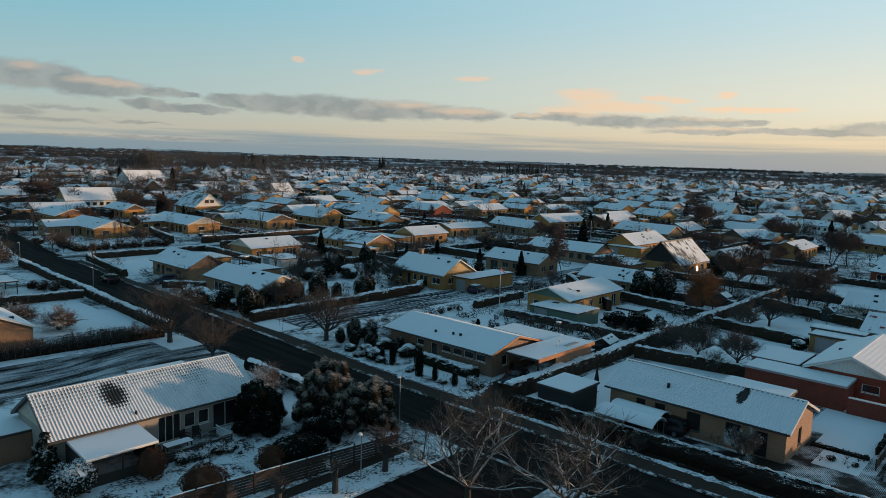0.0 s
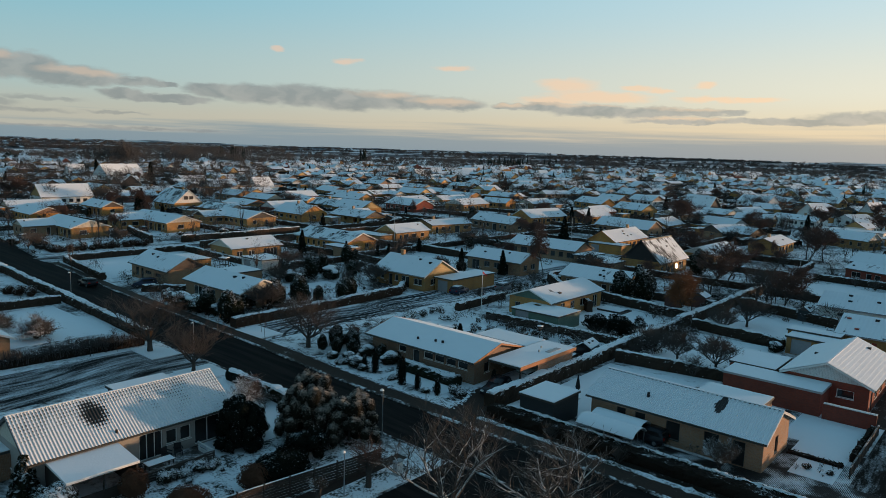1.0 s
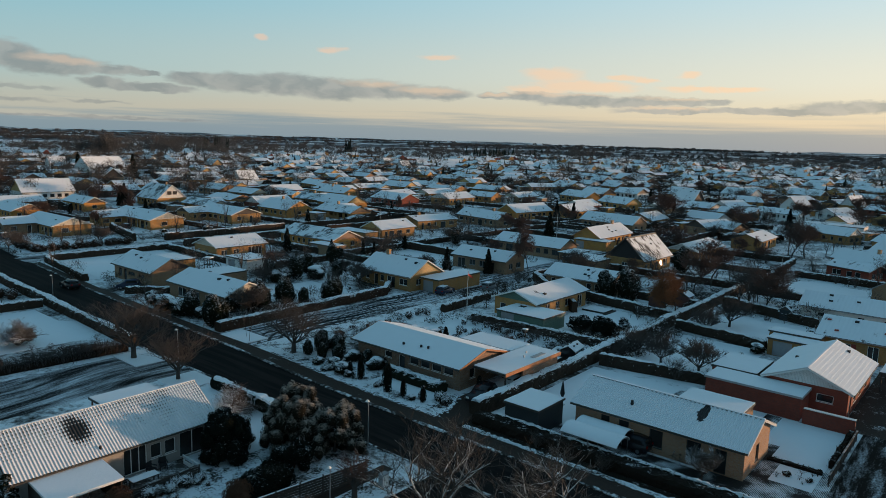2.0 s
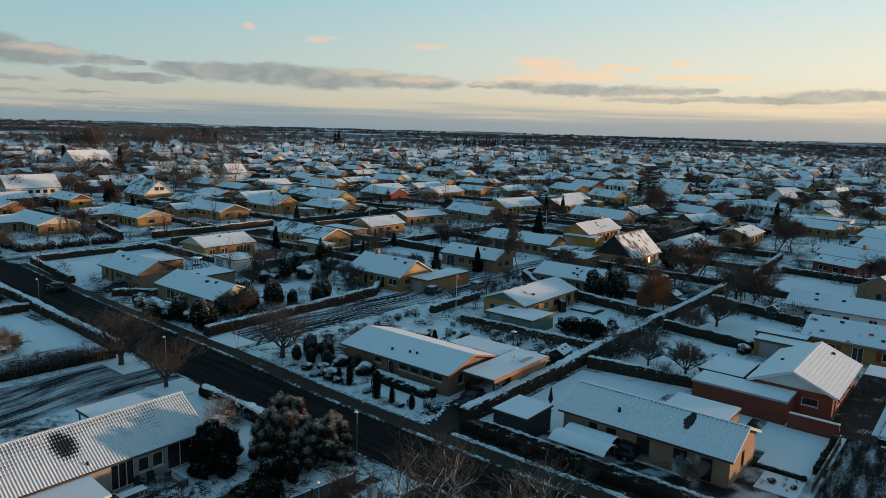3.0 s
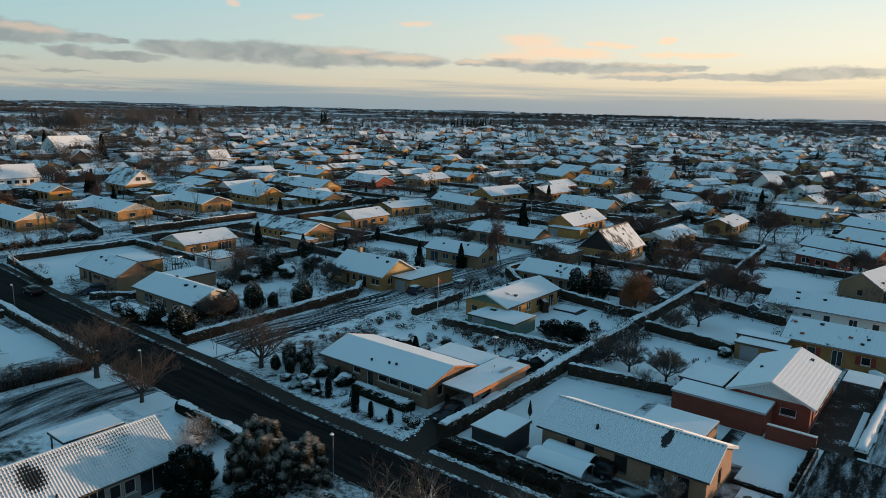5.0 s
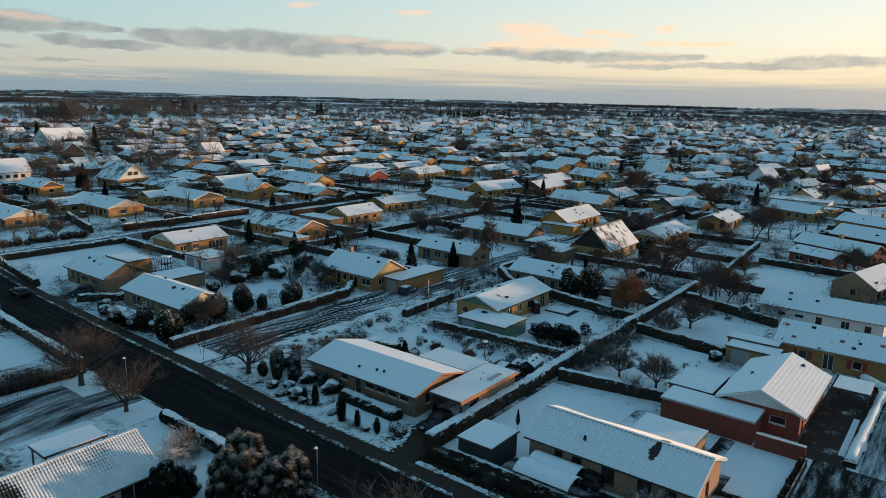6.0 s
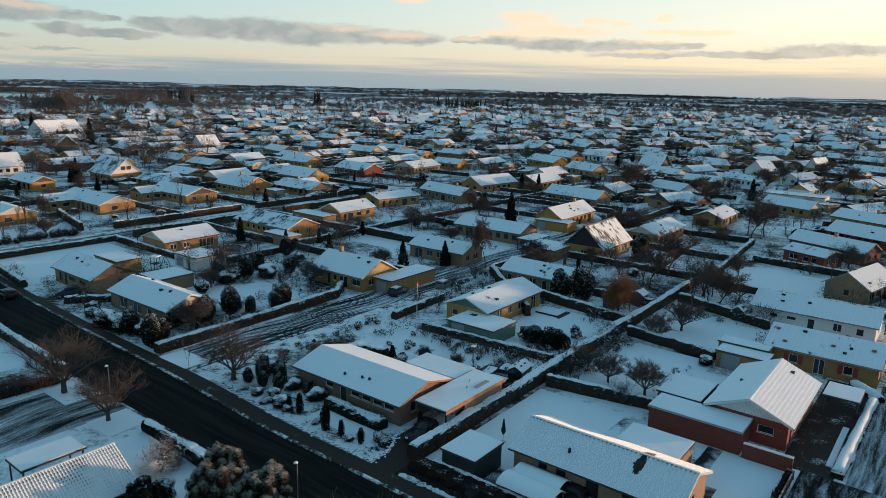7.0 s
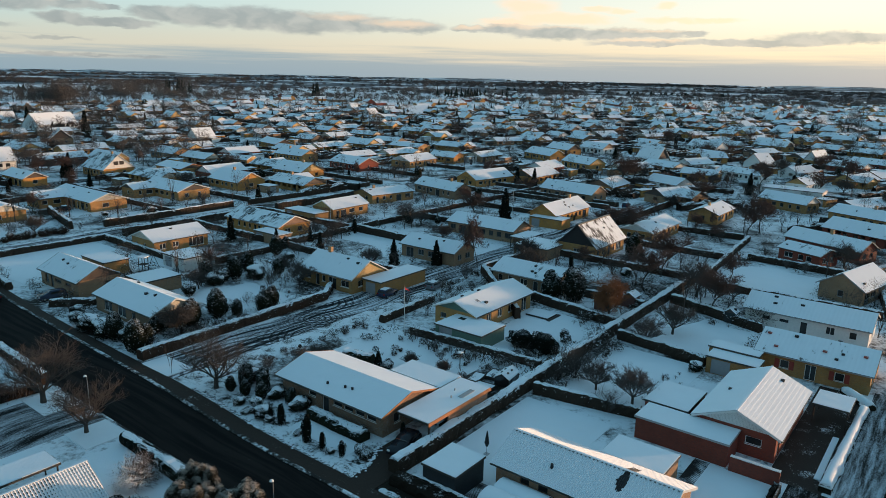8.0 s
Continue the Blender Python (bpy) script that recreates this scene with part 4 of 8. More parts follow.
def hedge(w0, s0, w1, s1, height=1.5, width=1.0, mat=None, leaves=26, label="", seed=0, cap=0.55, name="hedge"):
    """A clipped hedge from one place to another, with twigs standing out of its faces."""
    a, b = spot(w0, s0), spot(w1, s1)
    L = (b - a).length
    ang = math.degrees(math.atan2(b.y - a.y, b.x - a.x))
    rng = np.random.default_rng(int(abs(w0 * 13 + s0 * 7 + w1 * 3 + s1)) + seed)
    prof = [(-0.5, 0.0), (-0.52, 0.35), (-0.5, 0.75), (-0.36, 0.97), (0.0, 1.0), (0.36, 0.97), (0.5, 0.75), (0.52, 0.35), (0.5, 0.0)]
    n, k = max(2, int(L / 0.45)), len(prof)
    x = np.repeat(np.linspace(0, L, n + 1), k)
    y = np.tile([p[0] * width for p in prof], n + 1)
    z = np.tile([p[1] * height for p in prof], n + 1)
    swell = 1 + 0.10 * np.sin(x * 0.31 + seed) + 0.06 * np.sin(x * 1.3 + 2)
    pts = np.stack((x, y * swell, z * (1 + 0.05 * np.sin(x * 0.23 + 1) + 0.03 * np.sin(x * 0.9))), 1)
    pts += rng.normal(size=pts.shape) * (0.05, 0.07, 0.05) * (z > 0)[:, None]
    faces = [(i * k + j, i * k + j + 1, (i + 1) * k + j + 1, (i + 1) * k + j) for i in range(n) for j in range(k - 1)]
    faces += [tuple(range(k))[::-1], tuple(n * k + j for j in range(k))]
    V, F = pts.tolist(), faces
    if leaves:
        m = int(L * leaves * 1.7)
        i = rng.uniform(0, L, m)
        j = rng.uniform(0, k - 1.001, m)
        q = np.array(prof)
        j0 = j.astype(int)
        fr = (j - j0)[:, None]
        c = q[j0] * (1 - fr) + q[j0 + 1] * fr
        d = np.stack((np.zeros(m), c[:, 0] * 1.6, c[:, 1] - 0.4), 1) + 0.001
        p = np.stack((i, c[:, 0] * width * 1.04, c[:, 1] * height * 1.02), 1) + rng.normal(size=(m, 3)) * 0.06
        v, f = leaf_cards(rng, p, d, 0.075)
        F = F + (f + len(V)).tolist()
        V = V + v.tolist()
    t = thing(name, pose(a.x, a.y, 0, 0, 0, ang), label or "clipped brown winter hedge with snow along its top", "hedge")
    raw_mesh("foliage", V, F, mat or HEDGE, t)
    if cap:                                   # snow lying along the top, broken where it has slid off
        top = pts.reshape(n + 1, k, 3)
        V, F = [], []
        drift = np.convolve(rng.uniform(0, 1, n + 5), np.ones(5) / 5, "valid")
        lim = np.quantile(drift, 1 - cap)
        even = np.convolve(rng.uniform(0.26, 0.54, 2 * n + 8), np.ones(3) / 3, "valid")
        for i in range(n + 1):
            x0, z0 = top[i, 4, 0], top[i, 4, 2] if cap < 1 else height * (1 + 0.04 * math.sin(i * 0.31))
            wl, wr = (width * swell[i * k] * (even[i + j * (n + 2)] if cap < 1 else 0.52) * (1.0 if drift[i] >= lim else 0.35) for j in (0, 1))
            z1 = z0 + rng.uniform(*((0.05, 0.11) if cap < 1 else (0.19, 0.20)))
            if cap >= 1:
                ring = [(-1.0, -0.45), (-0.97, 0.0), (-0.72, 0.72), (-0.25, 1.0), (0.3, 0.98), (0.75, 0.66), (1.0, -0.02), (1.0, -0.45)]
                up = 0.50 * (1 + 0.05 * math.sin(i * 0.21) + 0.03 * math.sin(i * 0.47)) * (1 if 0 < i < n else 0.6)
                V += [(x0, (wl if a < 0 else wr) * a * (1 + 0.03 * math.sin(i * 0.29)), z0 - 0.12 + up * b) for a, b in ring]
            else:
                V += [(x0, -wl, z0 - 0.10), (x0, -wl * 0.8, z1), (x0, wr * 0.8, z1 + rng.uniform(-0.02, 0.02)), (x0, wr, z0 - 0.10)]
        m = 8 if cap >= 1 else 4
        for i in range(n):
            F += [(i * m + j, i * m + j + 1, i * m + j + m + 1, i * m + j + m) for j in range(m - 1)]
        if cap >= 1:
            F += [tuple(range(m))[::-1], tuple(n * m + j for j in range(m))]
        snow = raw_mesh("snow_cap", V, F, LAWN, t)
        for f in snow.data.polygons:
            f.use_smooth = cap >= 1 and len(f.vertices) == 4
    return t


def twig_hedge(w0, s0, w1, s1, height, width, mat, label):
    """A loose hedge of upright leafless shoots."""
    a, b = spot(w0, s0), spot(w1, s1)
    L = (b - a).length
    rng = np.random.default_rng(int(w0 * 7 + s0))
    n = int(L * 150)
    x, y = rng.uniform(0, L, n), rng.normal(size=n) * width * 0.27
    z0 = rng.uniform(0, 0.6, n) * height
    hh = height * (1 - 0.5 * (y / width) ** 2) * rng.uniform(0.62, 1.05, n) * (1 + 0.12 * np.sin(x * 0.6) + 0.08 * np.sin(x * 1.7))
    hh = np.maximum(hh, z0 + 0.25)
    lx, ly = rng.normal(size=n) * 0.22, rng.normal(size=n) * 0.16 + y * 0.35
    t = rng.uniform(0.012, 0.035, n)
    ang = rng.uniform(0, 3.14, n)
    p0 = np.stack((x - t * np.cos(ang), y - t * np.sin(ang), z0), 1)
    p1 = np.stack((x + t * np.cos(ang), y + t * np.sin(ang), z0), 1)
    p2 = np.stack((x + lx, y + ly, hh), 1)
    h = thing("hedge", pose(a.x, a.y, 0, 0, 0, math.degrees(math.atan2(b.y - a.y, b.x - a.x))), label, "hedge")
    raw_mesh("foliage", np.stack((p0, p1, p2), 1).reshape(-1, 3).tolist(), np.arange(3 * n).reshape(-1, 3).tolist(), mat, h)
    return h


# ---- cars ----
def paint(name, colour):
    return plain(name, colour, 0.25, vary=0.05, bump=0.0, each=0.0)


CAR_BLACK, CAR_GREY, CAR_WHITE, CAR_BLUE = paint("black_car_paint", (0.015, 0.016, 0.02)), paint("grey_car_paint", (0.16, 0.17, 0.18)), paint("white_car_paint", (0.7, 0.7, 0.7)), paint("dark_blue_car_paint", (0.02, 0.03, 0.06))
LAMP_RED = plain("red_lamp_glass", (0.25, 0.01, 0.01), 0.2, vary=0.02, bump=0.0)


def car(body_mat, label, snow=0.0, van=False):
    """A small family car along x, nose at +x."""
    c = thing("car", Matrix.Identity(4), label, "car")
    prof = [(-2.05, 0.35), (-2.12, 0.75), (-2.0, 1.02), (-1.75, 1.42), (-1.1, 1.5), (0.25, 1.48), (0.95, 1.03), (1.9, 0.88), (2.1, 0.7), (2.12, 0.35)]
    if van:
        prof = [(-2.2, 0.35), (-2.25, 0.9), (-2.2, 1.2), (-2.1, 1.85), (-1.5, 1.92), (0.7, 1.88), (1.35, 1.15), (2.0, 0.98), (2.2, 0.75), (2.22, 0.35)]
    bm = bmesh.new()
    ring = []
    for y, k in ((-0.86, 0.0), (-0.80, 1.0), (0.80, 1.0), (0.86, 0.0)):
        ring.append([bm.verts.new((x, y * (1 - 0.13 * max(0, z - 0.9) / 0.6), z if k or z < 1.0 else 0.97)) for x, z in prof])
    for a, b in zip(ring, ring[1:]):
        for i in range(len(prof) - 1):
            bm.faces.new((a[i], a[i + 1], b[i + 1], b[i]))
    bm.faces.new(ring[0])
    bm.faces.new(ring[-1][::-1])
    bmesh.ops.remove_doubles(bm, verts=bm.verts, dist=0.001)
    bmesh.ops.recalc_face_normals(bm, faces=bm.faces)
    part("body", bm, body_mat, c, smooth=True)
    top = 1.88 if van else 1.47
    for s in (-1, 1):
        part("side_window", boxes((-1.6, 0.35, *sorted((s * 0.765, s * 0.80)), 1.02, top - 0.12)), GLASS, c)
    part("windscreen", boxes((0.42, 0.62, -0.62, 0.62, 1.18, top - 0.16)), GLASS, c)
    part("rear_window", boxes((-1.96, -1.80, -0.62, 0.62, 1.1, top - 0.15)), GLASS, c)
    for i in (-1, 1):
        part("headlight", boxes((2.02, 2.13, *sorted((i * 0.45, i * 0.78)), 0.62, 0.78)), WHITE, c)
        part("tail_light", boxes((-2.14, -2.04, *sorted((i * 0.5, i * 0.8)), 0.75, 0.95)), LAMP_RED, c)
        for x in (-1.3, 1.3):
            bm = bmesh.new()
            tube(bm, (x, i * 0.62, 0.31), (x, i * 0.86, 0.31), 0.31, 0.31, 14, cap=True)
            wheel = part("wheel", bm, BLACK, c)
            bm = bmesh.new()
            tube(bm, (x, i * 0.855, 0.31), (x, i * 0.875, 0.31), 0.19, 0.17, 10, cap=True)
            part("rim", bm, METAL, wheel)
    if snow:
        bm = boxes((-1.5, 0.1, -0.6, 0.6, top, top + 0.06))
        part("snow_cap", bm, LAWN, c)
    return c


def street_lamp(h=4.2):
    t = thing("street_lamp", Matrix.Identity(4), "slim grey steel street lamp with a round head", "street lamp", group="street lamps along the road")
    bm = bmesh.new()
    tube(bm, (0, 0, -0.05), (0, 0, h * 0.5), 0.055, 0.045, 8)
    tube(bm, (0, 0, h * 0.5), (0, 0, h), 0.045, 0.032, 8)
    part("pole", bm, METAL, t)
    bm = bmesh.new()
    tube(bm, (0, 0, h - 0.02), (0.18, 0, h + 0.08), 0.03, 0.03, 6)
    part("arm", bm, METAL, t)
    bm = bmesh.new()
    tube(bm, (0.2, 0, h + 0.0), (0.2, 0, h + 0.14), 0.20, 0.08, 12, cap=True)
    part("head", bm, WHITE, t)
    return t


def flagpole(h):
    t = thing("flagpole", Matrix.Identity(4), "tall white garden flagpole", "flagpole", group="garden flagpoles")
    bm = bmesh.new()
    tube(bm, (0, 0, -0.05), (0, 0, h), 0.06, 0.035, 8)
    part("pole", bm, WHITE, t)
    bm = bmesh.new()
    bmesh.ops.create_uvsphere(bm, u_segments=8, v_segments=6, radius=0.08)
    part("finial", bm, ORANGE_PAINT, t, m=pose(0, 0, h + 0.05))
    return t


# ---- the houses nearest the flight ----
def ribbed(name, period, dark, ridge_bias, patch=None, white=(0.80, 0.82, 0.85)):
    """Snow on a corrugated roof: it thins along the crests towards the ridge, and has melted off round a flue."""
    def build(nt, b):
        p = nt.nodes.new("ShaderNodeTexCoord").outputs["Object"]
        xyz = node(nt, "ShaderNodeSeparateXYZ", Vector=p)
        wave = calc(nt, "SINE", calc(nt, "MULTIPLY", xyz.outputs[0], 2 * math.pi / period))
        n = node(nt, "ShaderNodeTexNoise", Vector=p, Scale=1.1, Detail=5.0, Roughness=0.7).outputs[0]
        big = node(nt, "ShaderNodeTexNoise", Vector=p, Scale=0.22, Detail=2.0).outputs[0]
        f = calc(nt, "ADD", calc(nt, "MULTIPLY", wave, dark), calc(nt, "ADD", calc(nt, "MULTIPLY", n, 0.5), calc(nt, "MULTIPLY", big, 0.5)))
        row = calc(nt, "SINE", calc(nt, "MULTIPLY", xyz.outputs[2], 2 * math.pi / 0.17))
        f = calc(nt, "ADD", f, calc(nt, "MULTIPLY", row, dark * 0.45))
        f = calc(nt, "ADD", f, calc(nt, "MULTIPLY", calc(nt, "SUBTRACT", xyz.outputs[2], 4.0), ridge_bias))
        if patch:
            dx = calc(nt, "DIVIDE", calc(nt, "SUBTRACT", xyz.outputs[0], patch[0]), patch[2])
            dz = calc(nt, "DIVIDE", calc(nt, "SUBTRACT", xyz.outputs[2], patch[1]), patch[3])
            r = calc(nt, "SQRT", calc(nt, "ADD", calc(nt, "MULTIPLY", dx, dx), calc(nt, "MULTIPLY", dz, dz)))
            r = calc(nt, "ADD", r, calc(nt, "ADD", calc(nt, "MULTIPLY", calc(nt, "SUBTRACT", n, 0.5), 1.8), calc(nt, "MULTIPLY", calc(nt, "ADD", wave, row), -0.95 * dark)))
            f = calc(nt, "ADD", f, calc(nt, "MULTIPLY", calc(nt, "SUBTRACT", 1.3, r, clamp=True), 1.5))
        f = step_between(nt, f, 0.72, 0.86)
        nt.links.new(blend(nt, f, white, (0.017, 0.016, 0.016)), b.inputs["Base Color"])
        b.inputs["Roughness"].default_value = 0.65
        nt.links.new(node(nt, "ShaderNodeBump", Strength=0.6, Distance=0.05, Height=calc(nt, "SUBTRACT", calc(nt, "MULTIPLY", wave, 0.5), f)).outputs[0], b.inputs["Normal"])
    return material(name, build)


def wavy_roof(h, L, W, eave, ridge, period, depth, mat, rows=0):
    """Corrugated sheets over a roof, with a ridge cap. rows: how many courses swell along the ridge instead."""
    n = int(L / period * 6) if not rows else 24
    k = 6 if not rows else rows * 5
    for side in (-1, 1):
        V, F = [], []
        for i in range(n + 1):
            x = -L / 2 + L * i / n
            dz = depth * math.sin(2 * math.pi * x / period) if not rows else 0.0
            for j in range(k + 1):
                if rows:
                    dz = depth * (1 - j % 5 / 5.0) + 0.012 * noise.noise(Vector((x * 0.8, j * 0.3, side)))
                V.append((x, side * W / 2 * (1.012 - j / k), eave + (ridge - eave) * (j / k - 0.012) + 0.05 + dz))
        for i in range(n):
            for j in range(k):
                a = i * (k + 1) + j
                F.append((a, a + k + 1, a + k + 2, a + 1) if side < 0 else (a, a + 1, a + k + 2, a + k + 1))
        raw_mesh("roof_sheet", V, F, mat, h)
    part("ridge_cap", boxes((-L / 2, L / 2, -0.11, 0.11, ridge + 0.02, ridge + 0.075)), LAWN, h)


DECKING = snowy("frosted_decking", (0.075, 0.066, 0.058), 0.30, scale=0.8, fine=5.0, soft=0.3, bump=0.3)


W_, D_ = False, True
# brown brick house at the corner, windows in a row to the road
corner_house = home("brown", 62.7, 52.4, 17.0, 9.6, 2.7, 4.0, 90, gable="orange", trim=ORANGE_PAINT, frames=WHITE, chimney=False, vents=0, roof_mat=FLAT_SNOW, label="long brown brick bungalow with orange bargeboards and snowy roof",
     back=[(4.5, 1.4, 1.2, 0.75, 1, W_), (6.8, 0.05, 1.0, 2.05, 1, D_), (8.5, 1.4, 1.4, 0.8, 1, W_), (10.2, 1.4, 1.4, 0.8, 1, W_), (11.9, 1.4, 1.4, 0.8, 1, W_), (13.6, 1.4, 1.4, 0.8, 1, W_)], overhang=0.75)
for x, y in ((1.2, 3.2), (-1.2, 2.8), (-2.2, 2.7)):
    z = 2.75 + 1.3 * (1 - y / 4.8)
    bm = bmesh.new()
    tube(bm, (x, y, z - 0.05), (x, y, z + 0.2), 0.15, 0.14, 8, cap=True)
    part("flue", bm, BLACK, corner_house)
bm = boxes((-5.6, 5.6, -2.15, 2.15, 2.55, 2.78))
carport = thing("carport", place(65.6, 41.5), "flat snowy carport with orange fascia beside brown brick house", "carport")
part("roof", bm, FASCIA, carport)
part("fascia", boxes((-5.65, 5.65, -2.2, -2.15, 2.45, 2.85)), ORANGE_PAINT, carport, "orange-brown painted fascia board")
part("snow_layer", boxes((-5.55, 5.55, -2.1, 2.1, 2.78, 2.86)), FLAT_SNOW, carport)
part("wall", boxes((-2.0, 5.3, -1.95, -1.75, 0, 2.55), (5.1, 5.3, -1.75, 2.0, 0, 2.55)), BRICK["brown"], carport)
part("post", boxes((-5.3, -5.15, -1.95, -1.8, 0, 2.55)), WOOD, carport)
part("vent", boxes((0.5, 0.62, -0.4, -0.28, 2.86, 3.15)), METAL, carport)
part("vent", boxes((2.2, 2.32, 0.4, 0.52, 2.86, 3.1)), METAL, carport)
part("skylight", boxes((1.2, 3.6, -1.35, -0.75, 2.84, 2.92)), GREY_PAINT, carport, "row of small grey rooflights in the snow")
annex("brown", 69.6, 47.6, 4.2, 7.6, 2.75, name="outbuilding", label="flat-roofed brown brick outbuilding under snow")

# sandy brick house with the arched carports
terrace_house = home("sand", 62.3, 22.5, 16.2, 8.2, 2.7, 4.4, 90, gable="brick", trim=WHITE, frames=FASCIA, chimney=False, vents=0, label="sandy brick bungalow with corrugated snow-covered roof",
     back=[(2.6, 1.5, 0.9, 0.7, 1, W_), (4.4, 1.5, 1.0, 0.7, 1, W_), (7.35, 0.6, 1.25, 1.6, 1, W_), (10.7, 0.75, 1.25, 1.45, 1, W_), (13.1, 0.05, 1.0, 2.1, 1, D_)],
     left=[(3.2, 0.6, 0.9, 1.5, 1, W_)], roof_mat=SNOW)
wavy_roof(terrace_house, 16.3, 8.3, 2.7, 4.4, 0.18, 0.018, ribbed("thin_corrugated_snow", 0.18, 0.05, 0.0, (-3.4, 4.0, 0.42, 0.38)))
bm = bmesh.new()
tube(bm, (2.7, 2.4, 3.3), (2.7, 2.4, 3.85), 0.15, 0.14, 8, cap=True)
part("flue", bm, BLACK, terrace_house)
for i in range(40):
    part("ridge_vent", boxes((i * 0.4 - 7.9, i * 0.4 - 7.75, 0.19, 0.27, 4.40, 4.44)), FASCIA, terrace_house)
annex("tan", 68.9, 20.6, 4.4, 6.3, 2.6, name="outbuilding", label="low flat-roofed outbuilding covered with snow")
annex("grey", 56.6, 33.6, 4.8, 4.0, 2.6, name="shed", door=False, label="charcoal timber garden shed with flat snowy roof")


def arched_carport():
    """A barrel-vaulted shelter of snow-covered sheeting on steel posts; the axis runs along y."""
    t = thing("arched_carport", Matrix.Identity(4), "arched carport roofed with snow-covered sheeting", "carport", group="arched carports")
    n, half, ln = 14, 1.45, 3.1
    def shell(r, mat, name, lift):
        V, F = [], []
        for i in range(n + 1):
            a = math.pi * (0.12 + 0.76 * i / n)
            for y in (-ln, ln):
                V.append((-r * math.cos(a), y, 1.75 + lift + r * 0.62 * (math.sin(a) - math.sin(math.pi * 0.12))))
        for i in range(n):
            F.append((2 * i, 2 * i + 1, 2 * i + 3, 2 * i + 2))
        ob = raw_mesh(name, V, F, mat, t)
        k = ob.modifiers.new("thick", "SOLIDIFY")
        k.thickness = 0.05
    shell(1.55, GREY_PAINT, "sheeting", 0.0)
    shell(1.58, FLAT_SNOW, "snow_layer", 0.06)
    for x in (-1.4, 1.4):
        for y in (-2.9, 0, 2.9):
            part("post", boxes((x - 0.04, x + 0.04, y - 0.04, y + 0.04, 0, 1.85)), METAL, t)
    return t


first = arched_carport()
put(first, 55.2, 26.4, 0.0, 0, 0.88)
copy_thing(first, place(57.35, 26.6, 0.12) @ Matrix.Scale(0.88, 4))
# red brick house with its lean-to
red_house = home("red", 87.0, 15.0, 14.6, 8.9, 2.8, 4.7, 0, gable="white", trim=WHITE, chimney=False, label="red brick bungalow with white boarded gable and snowy roof",
     front=[(1.0, 0.05, 1.0, 2.1, 1, D_), (3.2, 0.9, 1.4, 1.1, 2, W_), (6.0, 0.9, 1.4, 1.1, 2, W_), (9.5, 0.9, 1.6, 1.1, 2, W_)],
     left=[(1.0, 0.9, 1.0, 1.1, 1, W_), (5.0, 1.3, 1.6, 0.85, 1, W_)])
wavy_roof(red_house, 14.7, 9.0, 2.8, 4.7, 0.62, 0.02, FLAT_SNOW, rows=11)
annex("red", 78.0, 19.3, 4.0, 9.8, 2.6, name="outbuilding", label="red brick lean-to with flat snow-covered roof", trim=GREY_PAINT, door=False)
annex("red", 83.4, 22.4, 6.4, 5.0, 2.7, name="garage", label="flat-roofed garage under smooth snow", door=False)
annex("white", 94.6, 8.2, 4.6, 3.8, 2.4, name="carport", label="open timber carport with flat snowy roof", open_side=True)
low = thing("garden_wall", place(75.9, 11.9), "red brick garden wall with white tiled coping", "wall")
part("wall", boxes((-0.15, 0.15, -2.3, 2.3, 0, 1.6)), BRICK["red"], low)
part("coping", boxes(*((-0.22, 0.22, -2.32 + i * 0.2, -2.32 + i * 0.2 + 0.17, 1.6, 1.68) for i in range(23))), WHITE, low)
# green-gabled house
home("yellow", 98.2, 58.7, 16.5, 8.6, 2.7, 4.3, 0, gable="green", trim=WHITE, chimney=False, label="yellow brick bungalow with green boarded gable",
     left=[(1.0, 1.0, 1.1, 0.9, 1, W_)], front=[(3.0, 0.9, 1.2, 1.2, 2, W_), (6.0, 0.9, 1.2, 1.2, 2, W_), (9.0, 0.9, 1.8, 1.2, 2, W_), (13.0, 0.05, 1.6, 2.1, 2, D_)])
green_shed = annex("green", 87.9, 54.2, 6.2, 8.4, 2.3, name="garage", label="dark green timber garage with flat snowy roof")
part("solar_panel", boxes((0.6, 1.4, 1.6, 2.6, 2.33, 2.38)), GLASS, green_shed)
# black steep-roofed house with yellow front
steep_house = home("yellow", 148.6, 64.6, 15.4, 9.6, 2.7, 7.4, 0, gable="black", trim=FASCIA, chimney=False, vents=2, label="house with black boarded gables and a steep half-thawed snowy roof",
     front=[(1.2, 0.8, 1.0, 1.2, 1, W_), (3.6, 0.8, 1.0, 1.2, 1, W_), (6.5, 0.05, 1.0, 2.1, 1, D_), (10.6, 0.6, 2.4, 1.6, 3, W_)], roof_mat=roof_snow("half_thawed_roof_snow", 0.455))
part("ridge_cap", boxes((-7.7, 7.7, -0.28, 0.28, 7.22, 7.44)), FASCIA, steep_house, "dark bare ridge tiles")
# a tall casement added beside the door, hung open at the foot, tilted to mirror the low sun at the camera
glint_casement = new("window")
glint_casement.parent = steep_house
glint_casement.matrix_basis = pose(1.7, -4.5, 0.9) @ Matrix.Rotation(radians(-6.4), 4, "Z") @ Matrix.Rotation(radians(-12.1), 4, "X")
part("frame", boxes((-0.36, 0.36, -0.02, 0.03, 0, 0.06), (-0.36, 0.36, -0.02, 0.03, 1.24, 1.3), (-0.36, -0.30, -0.02, 0.03, 0.06, 1.24), (0.30, 0.36, -0.02, 0.03, 0.06, 1.24)), WHITE, glint_casement)
part("pane", boxes((-0.30, 0.30, -0.01, 0.01, 0.06, 1.24)), GLASS, glint_casement)
